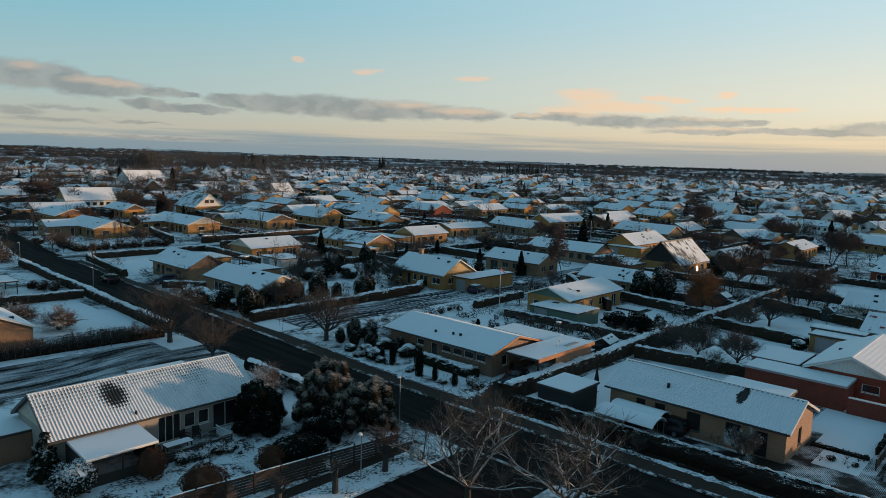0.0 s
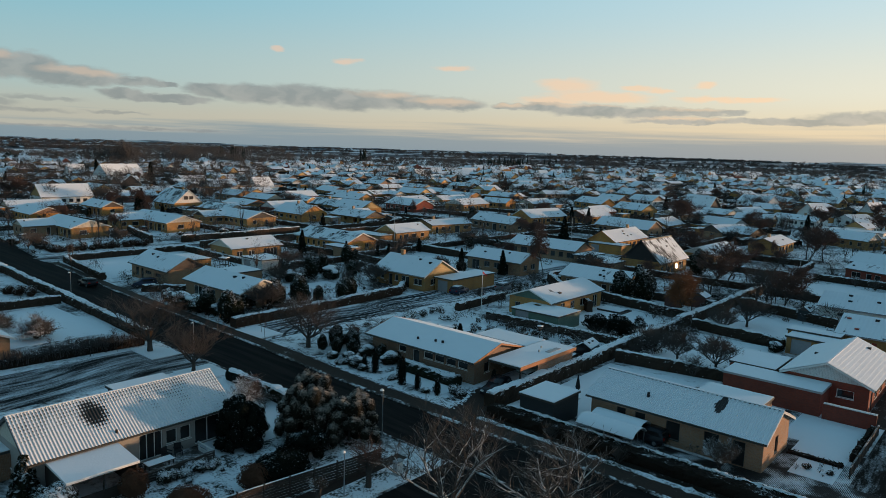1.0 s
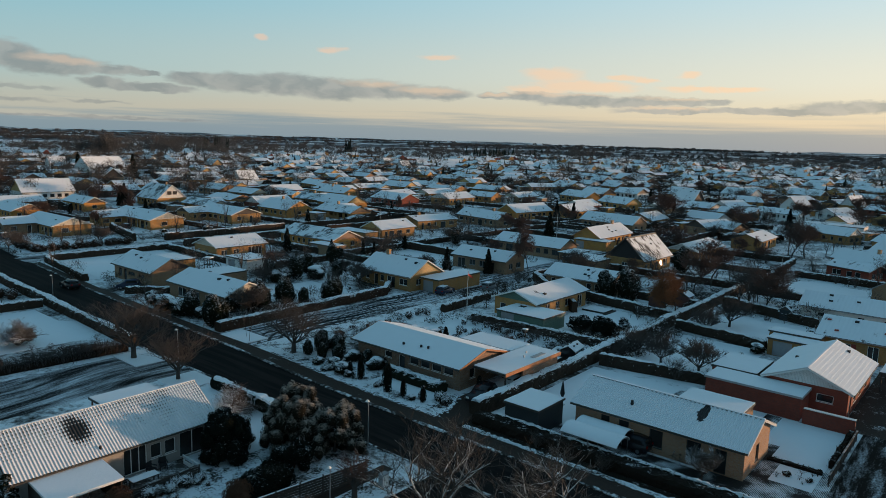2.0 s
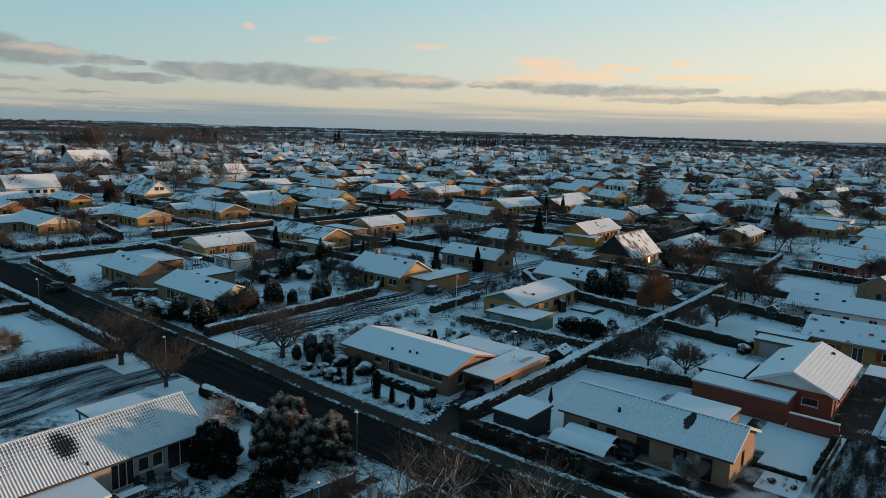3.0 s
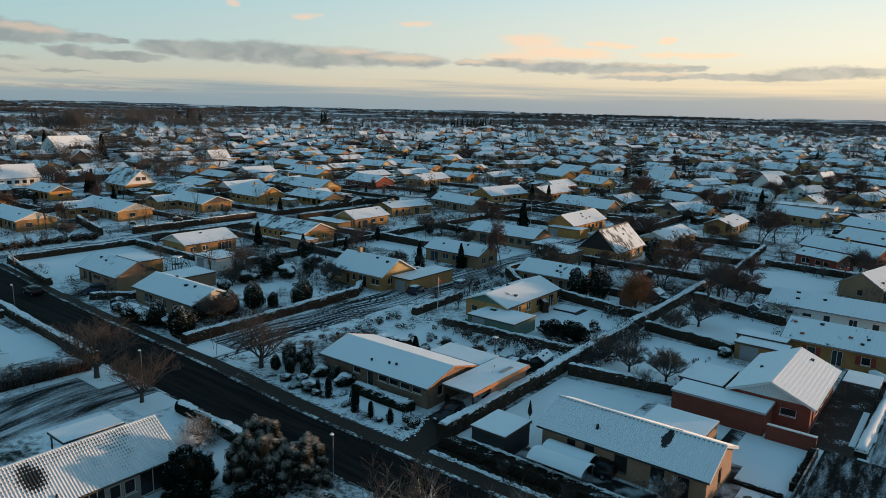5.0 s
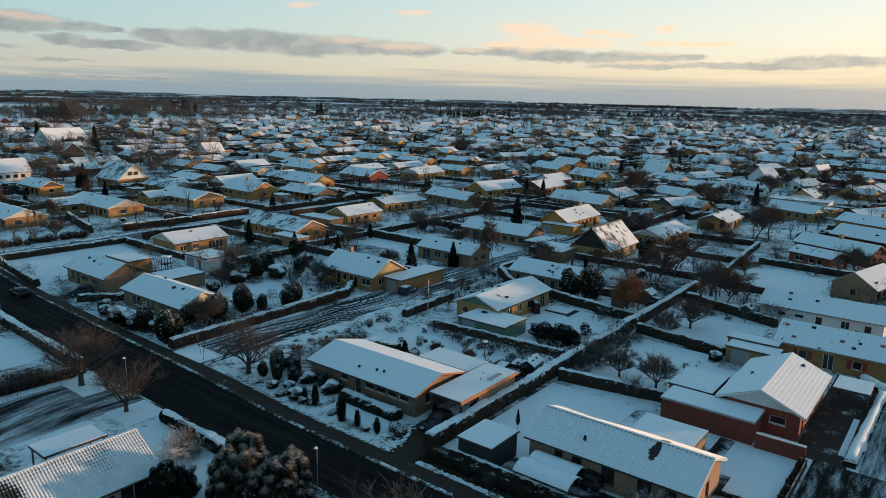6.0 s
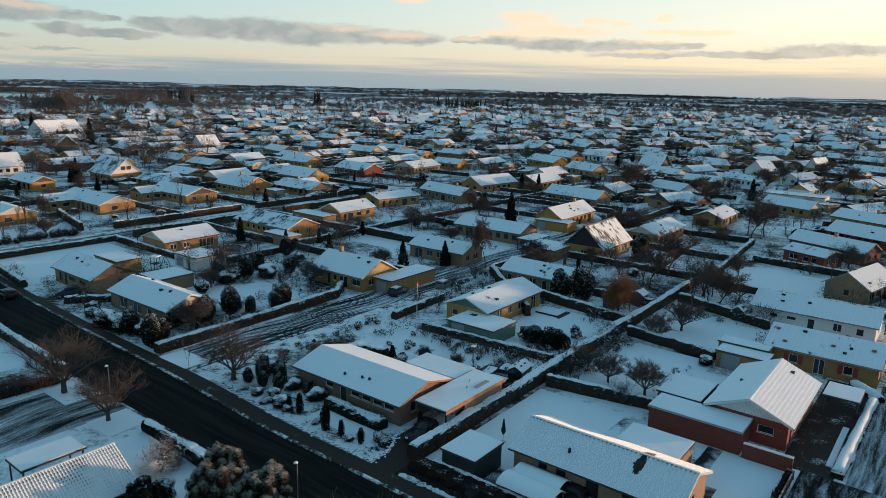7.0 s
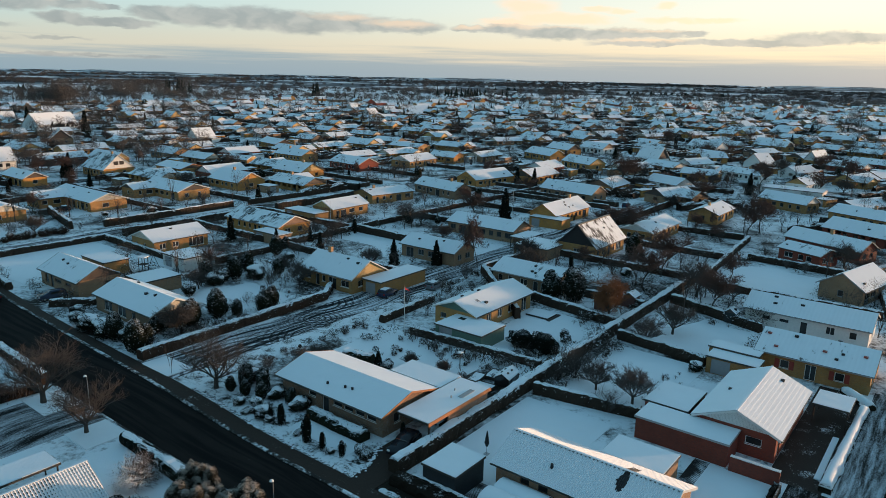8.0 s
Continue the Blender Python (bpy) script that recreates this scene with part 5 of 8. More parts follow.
# long white and long yellow houses in the row behind
home("white", 126.6, 16.7, 17.8, 9.0, 2.7, 4.5, 90, gable="white", trim=WHITE, chimney=False, label="long white rendered bungalow under a snowy roof",
     back=[(2.5, 1.3, 1.2, 0.6, 1, W_), (5.0, 1.3, 1.4, 0.6, 1, W_), (8.0, 0.05, 1.0, 2.0, 1, D_), (11.5, 0.9, 1.2, 1.2, 2, W_), (14.6, 0.9, 1.0, 1.1, 1, W_)])
shutter_house = home("yellow", 109.2, 12.4, 13.9, 10.2, 2.7, 4.6, 90, gable="yellow", trim=FASCIA, chimney=False, label="yellow brick bungalow with red window shutters",
     back=[(2.9, 0.9, 1.1, 1.1, 1, W_), (5.9, 0.05, 1.3, 2.1, 2, D_), (9.3, 0.9, 1.1, 1.1, 1, W_)])
RED_CLOTH = plain("red_pennant_cloth", (0.45, 0.03, 0.035), 0.8)
RED_PAINT = plain("red_shutter_paint", (0.30, 0.05, 0.035), 0.5)
for c in (2.9, 9.3):
    for x in (c - 0.62, c + 1.15):
        x = 6.6 - x
        part("shutter", boxes((x - 0.55, x, 4.605, 4.645, 0.85, 2.05)), RED_PAINT, shutter_house)
for x, t in ((-5.5, 0.62), (-1.0, 0.5), (4.6, 0.3), (6.0, 0.75)):
    part("bare_tile", boxes((x - 0.25, x + 0.25, 5.1 * (1 - t) - 0.25, 5.1 * (1 - t) + 0.25, 2.7 + 1.9 * t, 2.7 + 1.9 * t + 0.14)), RED_PAINT, shutter_house)
annex("yellow", 100.2, 20.6, 3.2, 6.6, 2.4, name="shed", label="yellow timber shed with snowy flat roof")
annex("yellow", 103.2, 21.3, 2.8, 6.6, 2.65, name="shed", label="yellow timber shed with snowy flat roof")
# houses this side of the road
home("tan", 22.4, 92.0, 13.0, 10.0, 2.7, 4.9, 90, gable="brick", trim=WHITE, label="sandy brick bungalow with white bargeboards")
annex("tan", 33.2, 123.4, 4.6, 6.4, 2.3, name="carport", label="flat-roofed carport under thick snow", open_side=True)
home("tan", 29.0, 131.5, 13.0, 9.0, 2.7, 4.7, 90, gable="white", trim=WHITE)
# two houses across the side street
home("tan", 63.7, 120.6, 14.4, 8.2, 2.7, 4.9, 90, gable="dark", trim=FASCIA, chimney=False, label="sandy brick bungalow with dark boarded gable",
     back=[(1.6, 0.6, 1.2, 1.5, 1, W_), (3.6, 0.05, 1.0, 2.1, 1, D_), (5.2, 1.3, 2.4, 0.6, 3, W_), (9.0, 1.3, 2.0, 0.6, 3, W_)], left=[(4.6, 0.05, 0.9, 2.0, 1, D_)])
annex("yellow", 71.2, 126.6, 5.0, 8.5, 2.8, name="outbuilding", label="flat-roofed yellow outbuilding under snow")
home("tan", 63.2, 98.2, 16.9, 8.7, 2.7, 4.5, 90, gable="cream", trim=WHITE, chimney=False, label="sandy brick bungalow with pale boarded gable",
     back=[(2.5, 0.6, 2.4, 1.5, 2, W_), (6.5, 0.6, 2.4, 1.5, 2, W_), (10.5, 0.9, 1.2, 1.1, 1, W_)])
annex("tan", 71.2, 109.8, 7.0, 6.2, 2.5, name="garage", label="flat-roofed garage under smooth snow")
home("yellow", 95.8, 88.3, 13.4, 9.5, 2.7, 5.3, 90, gable="yellow", trim=WHITE, chimney=True, label="yellow brick bungalow with chimney and snowy roof")
annex("yellow", 100.1, 79.6, 12.4, 4.6, 2.5, name="garage", label="flat-roofed yellow brick garage with white door")
home("yellow", 89.9, 135.4, 13.3, 9.7, 2.7, 4.5, 0, gable="cream", trim=WHITE, chimney=False, label="yellow brick bungalow with a glazed garden room",
     front=[(1.2, 0.9, 1.4, 1.1, 2, W_), (4.2, 0.9, 1.4, 1.1, 2, W_), (8.0, 0.4, 3.6, 1.8, 4, W_)], left=[(1.4, 1.2, 0.8, 0.6, 1, W_), (4.6, 1.2, 0.8, 0.6, 1, W_)])
annex("white", 83.5, 119.2, 6.1, 7.5, 2.5, name="garage", label="white flat-roofed garage under snow")
home("orange", 114.8, 133.9, 20.5, 10.2, 2.7, 4.8, 90, gable="orange", trim=WHITE, chimney=False, roof_mat=SNOW_THIN, label="ochre brick bungalow with glowing orange gable")
annex("tan", 107.6, 123.0, 4.0, 9.0, 2.4, name="garage", label="flat-roofed brick garage under snow")
annex("yellow", 130.0, 137.2, 5.0, 12.0, 2.4, name="garage", label="flat-roofed yellow garage under snow")
annex("tan", 144.1, 78.6, 8.0, 4.3, 2.5, name="carport", label="flat-roofed carport under snow", open_side=True)
annex("tan", 139.0, 72.0, 9.0, 8.4, 2.5, name="garage", label="wide flat-roofed garage under snow")
annex("orange", 166.5, 85.2, 5.0, 9.7, 2.5, name="garage", label="flat-roofed ochre brick garage under snow")
annex("white", 267.7, 48.3, 9.0, 19.5, 3.0, name="hall", label="long white flat-roofed hall under snow")

# ---- the house in front, with its terrace ----
near_house = home("cream", 25.1, 54.6, 16.2, 8.0, 2.7, 5.1, 0, gable="cream", trim=FASCIA, chimney=False, vents=0, frames=WHITE, label="cream rendered bungalow with corrugated half-thawed snowy roof",
     front=[(7.7, 0.1, 1.9, 2.15, 3, D_), (9.9, 0.85, 0.95, 1.2, 1, W_), (11.1, 0.85, 0.95, 1.2, 1, W_), (12.4, 0.1, 2.3, 2.15, 2, D_)], left=[(2.2, 0.9, 0.9, 1.1, 1, W_)], back=[(3.0, 0.9, 1.2, 1.1, 1, W_), (9.0, 0.9, 1.2, 1.1, 1, W_)])
wavy_roof(near_house, 16.3, 8.1, 2.7, 5.1, 0.24, 0.03, ribbed("half_thawed_corrugated_snow", 0.24, 0.22, 0.10, (-2.6, 4.25, 0.72, 0.56), (0.68, 0.70, 0.73)))
bm = bmesh.new()
tube(bm, (-1.75, -3.5, 2.9), (-1.75, -3.5, 3.28), 0.10, 0.10, 8, cap=True)
part("flue", bm, BLACK, near_house)
canopy = thing("terrace_canopy", place(20.7, 49.3), "snow-covered lean-to terrace canopy on posts", "canopy")
V = [(-2.5, -2.2, 2.1), (2.5, -2.2, 2.1), (2.5, 2.1, 2.45), (-2.5, 2.1, 2.45)]
for nm, lift, mt in (("roof", 0.0, WHITE), ("snow_layer", 0.10, FLAT_SNOW)):
    raw_mesh(nm, [(x, y, z + lift) for x, y, z in V] + [(x, y, z + lift - 0.09) for x, y, z in V], [(0, 1, 2, 3), (7, 6, 5, 4), (0, 4, 5, 1), (1, 5, 6, 2), (2, 6, 7, 3), (3, 7, 4, 0)], mt, canopy)
for x in (-2.35, 0, 2.35):
    part("post", boxes((x - 0.05, x + 0.05, -2.1, -2.0, 0, 2.05)), WOOD, canopy)
for x in (-2.4, 2.4):
    part("side_panel", boxes((x - 0.03, x + 0.03, -2.0, 2.0, 0, 2.1)), WOOD, canopy)
part("front_panel", boxes((-2.4, 2.4, -2.06, -2.02, 0, 0.8)), WOOD, canopy)
deck = thing("terrace", place(26.5, 49.05), "grey timber terrace deck with snow in the joints", "terrace")
for i in range(20):
    part("plank", boxes((-3.1, 3.1, -1.45 + i * 0.145, -1.45 + i * 0.145 + 0.13, 0.12, 0.2)), DECKING, deck)
part("base", boxes((-3.05, 3.05, -1.4, 1.4, 0.0, 0.12)), WOOD, deck)
rail = thing("terrace_railing", place(26.4, 47.45), "dark horizontal board railing with a snowy top rail", "railing")
for i in range(5):
    x = -2.9 + i * 1.45
    part("post", boxes((x - 0.045, x + 0.045, -0.045, 0.045, 0, 0.86)), WOOD, rail)
for i in range(4):
    part("board", boxes((-2.95, 2.95, -0.075, -0.047, 0.10 + i * 0.19, 0.25 + i * 0.19)), WOOD, rail)
part("handrail", boxes((-2.95, 2.98, -0.07, 0.07, 0.86, 0.91)), DECKING, rail, "pale frosted handrail")
for y in (0.9, 2.2):
    part("post", boxes((2.86, 2.95, y - 0.045, y + 0.045, 0, 0.95)), WHITE, rail, "pale painted post")
for z in (0.45, 0.9):
    part("side_rail", boxes((2.87, 2.94, 0.05, 2.4, z, z + 0.07)), WHITE, rail, "pale painted rail")
part("side_panel", boxes((2.89, 2.92, 0.05, 2.35, 0.12, 0.42)), WHITE, rail, "pale painted lower panel")
table = thing("garden_table", place(25.4, 48.6, 0.2), "long garden table with snow on its top", "table")
part("tabletop", boxes((-1.1, 1.1, -0.45, 0.45, 0.70, 0.74)), WOOD, table)
part("snow_layer", boxes((-1.05, 1.05, -0.42, 0.42, 0.742, 0.79)), FLAT_SNOW, table)
for i in (-1, 1):
    for j in (-1, 1):
        part("leg", boxes((i * 0.95 - 0.04, i * 0.95 + 0.04, j * 0.35 - 0.04, j * 0.35 + 0.04, 0, 0.7)), WOOD, table)


def garden_chair():
    c = thing("garden_chair", Matrix.Identity(4), "dark woven garden armchair on the terrace", "chair", group="chairs on the terrace")
    part("seat", boxes((-0.28, 0.28, -0.28, 0.28, 0.36, 0.44)), BLACK, c)
    part("backrest", boxes((-0.28, 0.28, 0.22, 0.30, 0.44, 0.95)), BLACK, c)
    for i in (-1, 1):
        part("armrest", boxes((*sorted((i * 0.27, i * 0.34)), -0.28, 0.28, 0.6, 0.66)), BLACK, c)
        for j in (-1, 1):
            part("leg", boxes((i * 0.26 - 0.025, i * 0.26 + 0.025, j * 0.24 - 0.025, j * 0.24 + 0.025, 0, 0.36)), BLACK, c)
    return c


chair = garden_chair()
put(chair, 26.7, 50.0, 0.2, 20)
copy_thing(chair, place(27.7, 50.05, 0.2, -15))
copy_thing(chair, place(24.2, 49.6, 0.2, 80))
annex("brown", 14.6, 57.6, 6.0, 5.0, 2.3, name="garage", label="flat-roofed brown garage beside the cream house")
annex("white", 30.8, 62.4, 5.6, 3.3, 2.4, name="carport", label="open carport with snowy ribbed roof", open_side=True)

# board fence towards the side street
fence = thing("fence", place(29.0, 38.6, 0, -7.5), "dark horizontal board fence with snow on top", "fence")
for i in range(10):
    x = -9.0 + i * 2.0
    part("post", boxes((x - 0.06, x + 0.06, -0.06, 0.06, 0, 1.65)), WOOD, fence)
for i in range(9):
    for j in range(7):
        part("board", boxes((-9.0 + i * 2.0 + 0.07, -7.0 + i * 2.0 - 0.07, -0.02, 0.015, 0.1 + j * 0.205, 0.1 + j * 0.205 + 0.17)), WOOD, fence)
part("cap", boxes((-9.05, 9.05, -0.05, 0.05, 1.56, 1.60)), LAWN, fence, "snow lying along the top board")

# ---- beds, lawns and paths: thin sheets on the ground ----
def bed(mat, w0, w1, s0, s1, z, label, name="garden_bed"):
    return sheet(name, mat, w0, w1, s0, s1, -0.02, z, label, "ground")


bed(THIN_LAWN, 12.0, 40.4, 38.2, 47.8, 0.04, "garden lawn under thin patchy snow", "lawn")
bed(THIN_LAWN, 22.0, 40.6, 34.3, 36.9, 0.06, "snowy grass verge with trampled spots", "verge")
bed(PAVING, 18.0, 40.6, 36.9, 38.1, 0.045, "dark footpath along the fence", "path")
bed(LAWN, 53.7, 57.0, 44.6, 53.6, 0.13, "snow-covered front lawn between shrubs", "lawn")
bed(LAWN, 37.8, 42.2, 65.3, 70.0, 0.13, "square of snowy grass round a street tree", "verge")
bed(LAWN, 38.3, 42.2, 75.8, 81.5, 0.13, "square of snowy grass round a street tree", "verge")
bed(LAWN, 52.5, 56.0, 75.0, 81.0, 0.14, "square of snowy grass at the corner", "verge")
bed(VERGE, 53.5, 100.0, 70.05, 73.9, 0.05, "snowy verge beside the side street", "verge")
bed(LAWN, 72.0, 83.6, 47.0, 66.0, 0.035, "snow-covered back lawn", "lawn")
bed(LAWN, 66.8, 72.0, 53.0, 66.0, 0.035, "snow-covered back lawn", "lawn")
bed(LAWN, 58.5, 77.0, 26.9, 37.8, 0.03, "smooth snow-covered lawn", "lawn")
bed(LAWN, 65.2, 75.8, 10.0, 14.3, 0.05, "smooth snow-covered lawn", "lawn")
bed(LAWN, 68.3, 75.8, 14.3, 16.0, 0.05, "smooth snow-covered lawn", "lawn")
bed(LAWN, 60.6, 64.4, 10.0, 13.3, 0.05, "small square of snow-covered lawn", "lawn")
bed(PAVERS, 54.9, 68.3, 4.5, 17.5, 0.025, "dark clinker paving round the house corner", "path")
bed(PAVERS, 68.3, 76.0, 16.0, 17.5, 0.025, "dark clinker paving along the lean-to", "path")
bed(SLUSH, 61.0, 77.0, 4.0, 9.0, 0.035, "dark slushy driveway with scraps of snow", "path")
bed(VERGE, 54.5, 54.85, 2.0, 36.0, 0.05, "line of snow along the hedge foot", "verge")
bed(PAVERS, 54.9, 58.2, 17.5, 36.0, 0.025, "brick-paved forecourt with snow in the joints", "path")
bed(PAVING, 50.6, 60.2, 38.6, 41.6, 0.115, "dark swept driveway", "path")
bed(PAVING, 54.0, 60.2, 41.6, 43.2, 0.115, "dark swept driveway", "path")
bed(DRIVE, 77.0, 103.9, 6.2, 11.0, 0.03, "dark brick driveway with scraps of trodden snow", "path")
bed(LAWN, 79.6, 90.0, 6.7, 7.3, 0.14, "bank of shovelled snow along the hedge", "verge")
bed(GRAVEL, 77.0, 106.0, 1.6, 5.2, 0.04, "gravelly lane with wheel tracks in the snow", "path")
bed(LAWN, 87.0, 106.5, 40.5, 53.5, 0.03, "smooth snow-covered lawn", "lawn")
bed(LAWN, 80.5, 100.0, 24.0, 37.0, 0.03, "snow-covered orchard lawn", "lawn")
bed(LAWN, 104.5, 118.5, 22.0, 37.0, 0.03, "smooth snow-covered lawn", "lawn")
bed(LAWN, 136.0, 160.0, 18.0, 36.0, 0.03, "wide snow-covered lawn", "lawn")
bed(LAWN, 20.0, 40.4, 91.0, 111.0, 0.03, "smooth snow-covered lawn", "lawn")
bed(LAWN, 57.5, 81.0, 128.5, 152.5, 0.03, "smooth snow-covered lawn", "lawn")
bed(LAWN, 97.0, 117.0, 166.0, 177.0, 0.03, "smooth snow-covered lawn", "lawn")
bed(LAWN, 58.0, 84.5, 166.5, 177.0, 0.03, "smooth snow-covered lawn", "lawn")
bed(LAWN, 72.0, 84.5, 88.0, 101.0, 0.03, "snow-covered lawn between shrubs", "lawn")
bed(LAWN, 120.0, 136.0, 92.0, 118.0, 0.03, "smooth snow-covered lawn", "lawn")
bed(LAWN, 30.0, 40.5, 43.0, 64.0, 0.03, "snow-covered garden behind the hedge", "lawn")
deck2 = thing("garden_deck", place(104.0, 51.5), "square snowy garden deck with a step", "terrace")
part("platform", boxes((-1.6, 1.6, -2.0, 2.0, 0, 0.3)), WOOD, deck2)
part("snow_layer", boxes((-1.55, 1.55, -1.95, 1.95, 0.3, 0.36)), FLAT_SNOW, deck2)
part("step", boxes((-1.9, 1.9, -2.5, -2.0, 0, 0.15)), WOOD, deck2)

# ---- hedges near the flight ----
hedge(54.3, 39.0, 100.0, 39.2, 1.55, 1.25, leaves=40, cap=0.95)
hedge(100.0, 39.2, 141.0, 39.2, 1.6, 1.3, leaves=24, cap=0.9)
hedge(53.4, 38.0, 53.5, 0.0, 1.0, 1.5, HEDGE_DARK, 70, "wide dark brown hedge along the road", cap=0)
hedge(53.5, 0.0, 53.6, -40.0, 1.1, 1.5, HEDGE_DARK, 20, cap=0)
hedge(54.25, 36.5, 54.35, 3.0, 1.04, 0.34, BUSH_SNOW, 70, "line of snow caught along the hedge top", cap=0.35)
hedge(78.4, 37.8, 80.6, 24.8, 1.4, 0.8, leaves=34)
hedge(102.5, 37.6, 100.6, 24.4, 1.4, 0.8, leaves=30)
hedge(125.0, 37.8, 119.4, 22.0, 1.5, 1.0, leaves=26)
hedge(77.6, 6.0, 98.6, 5.5, 0.85, 1.0, BUSH_SNOW, 34, "rounded hedge under a thick cap of snow", cap=1.0)
hedge(103.5, 8.3, 100.0, 4.9, 0.7, 0.9, BUSH_SNOW, 34, "short rounded hedge under a thick cap of snow", cap=1.0)
hedge(78.0, 0.9, 116.0, 0.6, 1.45, 1.0, HEDGE_DARK, 34, "clipped hedge with thick snow along the lane", cap=0.95)
hedge(66.5, 9.75, 75.3, 9.7, 0.75, 0.45, HEDGE_DARK, 40, "ragged low shrubs along the fence", cap=0)
hedge(64.8, 10.1, 64.8, 14.4, 0.25, 0.5, HEDGE_DARK, 40, "low dark edging between two lawns", cap=0)
fence2 = thing("fence", place(68.8, 9.25), "low dark timber fence with a pale top rail", "fence")
for i in range(9):
    part("post", boxes((-6.0 + i * 1.5 - 0.05, -6.0 + i * 1.5 + 0.05, -0.05, 0.05, 0, 1.0)), WOOD, fence2)
for i in range(8):
    for j in range(4):
        part("board", boxes((-6.0 + i * 1.5 + 0.06, -4.5 + i * 1.5 - 0.06, -0.02, 0.015, 0.08 + j * 0.22, 0.26 + j * 0.22)), WOOD, fence2)
part("top_rail", boxes((-6.05, 6.05, -0.07, 0.07, 1.0, 1.05)), DECKING, fence2)
hedge(53.2, 82.6, 86.5, 83.6, 1.35, 1.4, HEDGE_RED, 110, "russet beech hedge dusted with snow", cap=0.3)
hedge(86.5, 83.4, 91.5, 87.2, 1.2, 1.0, HEDGE_RED, 34, "russet beech hedge capped with snow")
hedge(42.0, 84.0, 44.6, 150.0, 1.35, 1.1, leaves=36, label="long clipped roadside hedge with a white snow cap", cap=0.8)
hedge(22.0, 84.0, 40.6, 82.9, 0.8, 1.2, HEDGE_DARK, 60, "loose brown winter hedge along the street", cap=0)
twig_hedge(22.0, 84.0, 40.8, 82.9, 2.0, 2.2, HEDGE_TWIG, "tall loose hedge of bare grey-brown shoots")
twig_hedge(0.0, 85.5, 22.0, 84.0, 2.0, 2.2, HEDGE_TWIG, "tall loose hedge of bare grey-brown shoots")
hedge(0.0, 86.0, 22.0, 84.5, 1.5, 1.3, HEDGE_DARK, 40, "loose brown winter hedge along the street", cap=0)
hedge(24.0, 113.8, 42.0, 112.6, 1.3, 1.0, leaves=28)
hedge(55.2, 113.2, 61.5, 108.0, 1.1, 1.0, leaves=40, label="low evergreen hedge with thick snow on top")
hedge(54.6, 127.0, 57.2, 150.6, 1.3, 1.0, leaves=24)
hedge(57.2, 151.4, 84.0, 151.6, 1.3, 1.0, leaves=22)
hedge(83.2, 116.0, 83.6, 151.0, 1.3, 1.0, leaves=22)
hedge(84.0, 62.0, 85.5, 41.0, 1.1, 0.8, leaves=30)
hedge(109.8, 56.5, 107.0, 40.0, 1.5, 0.9, leaves=26)
hedge(84.5, 68.4, 98.0, 69.2, 1.2, 0.9, leaves=28)
hedge(70.9, 62.4, 71.6, 58.4, 1.4, 1.6, FOLIAGE, 50, "square-cut evergreen hedge block with snow on top")
hedge(41.2, 64.0, 41.0, 57.0, 1.1, 1.0, DARK_FOLIAGE, 50, "dark evergreen hedge beside the footpath")
hedge(41.0, 57.0, 40.6, 42.5, 1.2, 1.2, FOLIAGE, 50, "evergreen hedge with snow beside the footpath")
hedge(57.0, 53.6, 56.8, 45.2, 1.15, 1.3, FOLIAGE, 70, "dark evergreen hedge under the windows", cap=0.35)

# ---- shrubs and trees near the flight ----
def billows(seed, n, rx, ry, height, low=0.8, size=1.0, tall=1.0):
    """Many overlapping lumps that heap up into one billowing crown."""
    r = random.Random(seed)
    out = []
    for i in range(n):
        a, k = r.uniform(0, 6.28), r.uniform(0.15, 1.0) ** 0.6
        z = r.uniform(low, height * 0.82)
        fall = math.sqrt(max(0.05, 1 - ((z - low) / (height - low)) ** 2))
        q = size * r.uniform(0.7, 1.15)
        out.append((rx * k * fall * math.cos(a), ry * k * fall * math.sin(a), z, q, q, q * tall * r.uniform(0.85, 1.2)))
    return out


sapling = bare_tree("sapling", 81, 3.2, 0.55, "slender young street tree tied to a stake", "tree", TWIG, BARK, 0.6)
put(sapling, 54.4, 77.6, 0.1)
copy_thing(sapling, place(53.3, 75.4, 0.1, 100))
lime = bare_tree("lime_tree", 4, 6.9, 4.3, "domed lime tree with fine bare twigs", "lime", TWIG, fine=1.45)
put(lime, 54.5, 67.7, scale=1.08)
lime_red = bare_tree("lime_tree", 9, 5.9, 3.9, "domed lime tree with brown bare twigs", "lime", TWIG, fine=1.45)
put(lime_red, 39.5, 68.7, scale=1.1)
more(lime, 39.7, 79.1, 1.08, 70)
put(bare_tree("ash_tree", 12, 8.2, 6.2, "large bare tree with snow-lined spreading branches", "open", ASH_TWIG, ASH_BARK, 1.3), 35.9, 28.3, scale=1.08)
put(bare_tree("ash_tree", 21, 7.2, 5.8, "wide bare tree with snow-lined spreading branches", "open", ASH_TWIG, ASH_BARK, 1.3), 39.6, 22.4, scale=1.12)
for w, s, hh, rr, mt in ((26.6, 37.0, 2.9, 0.9, TWIG), (30.1, 35.4, 3.7, 0.6, TWIG_PALE), (34.9, 35.5, 4.4, 1.3, TWIG_RED)):
    put(bare_tree("pollard_tree", int(w * 10), hh, rr, "small pollarded street tree with stubby shoots", "pollard", mt, fine=0.6, shoot=0.4 if mt is not TWIG_RED else 0.8), w, s, 0.05)
put(shrub("evergreen_tree", 31, billows(5, 70, 1.9, 1.8, 4.6, 0.5, 0.55), DARK_FOLIAGE, "dark rounded evergreen tree beside the house", "tree", 0.09, 170, 1.6), 32.3, 48.4)
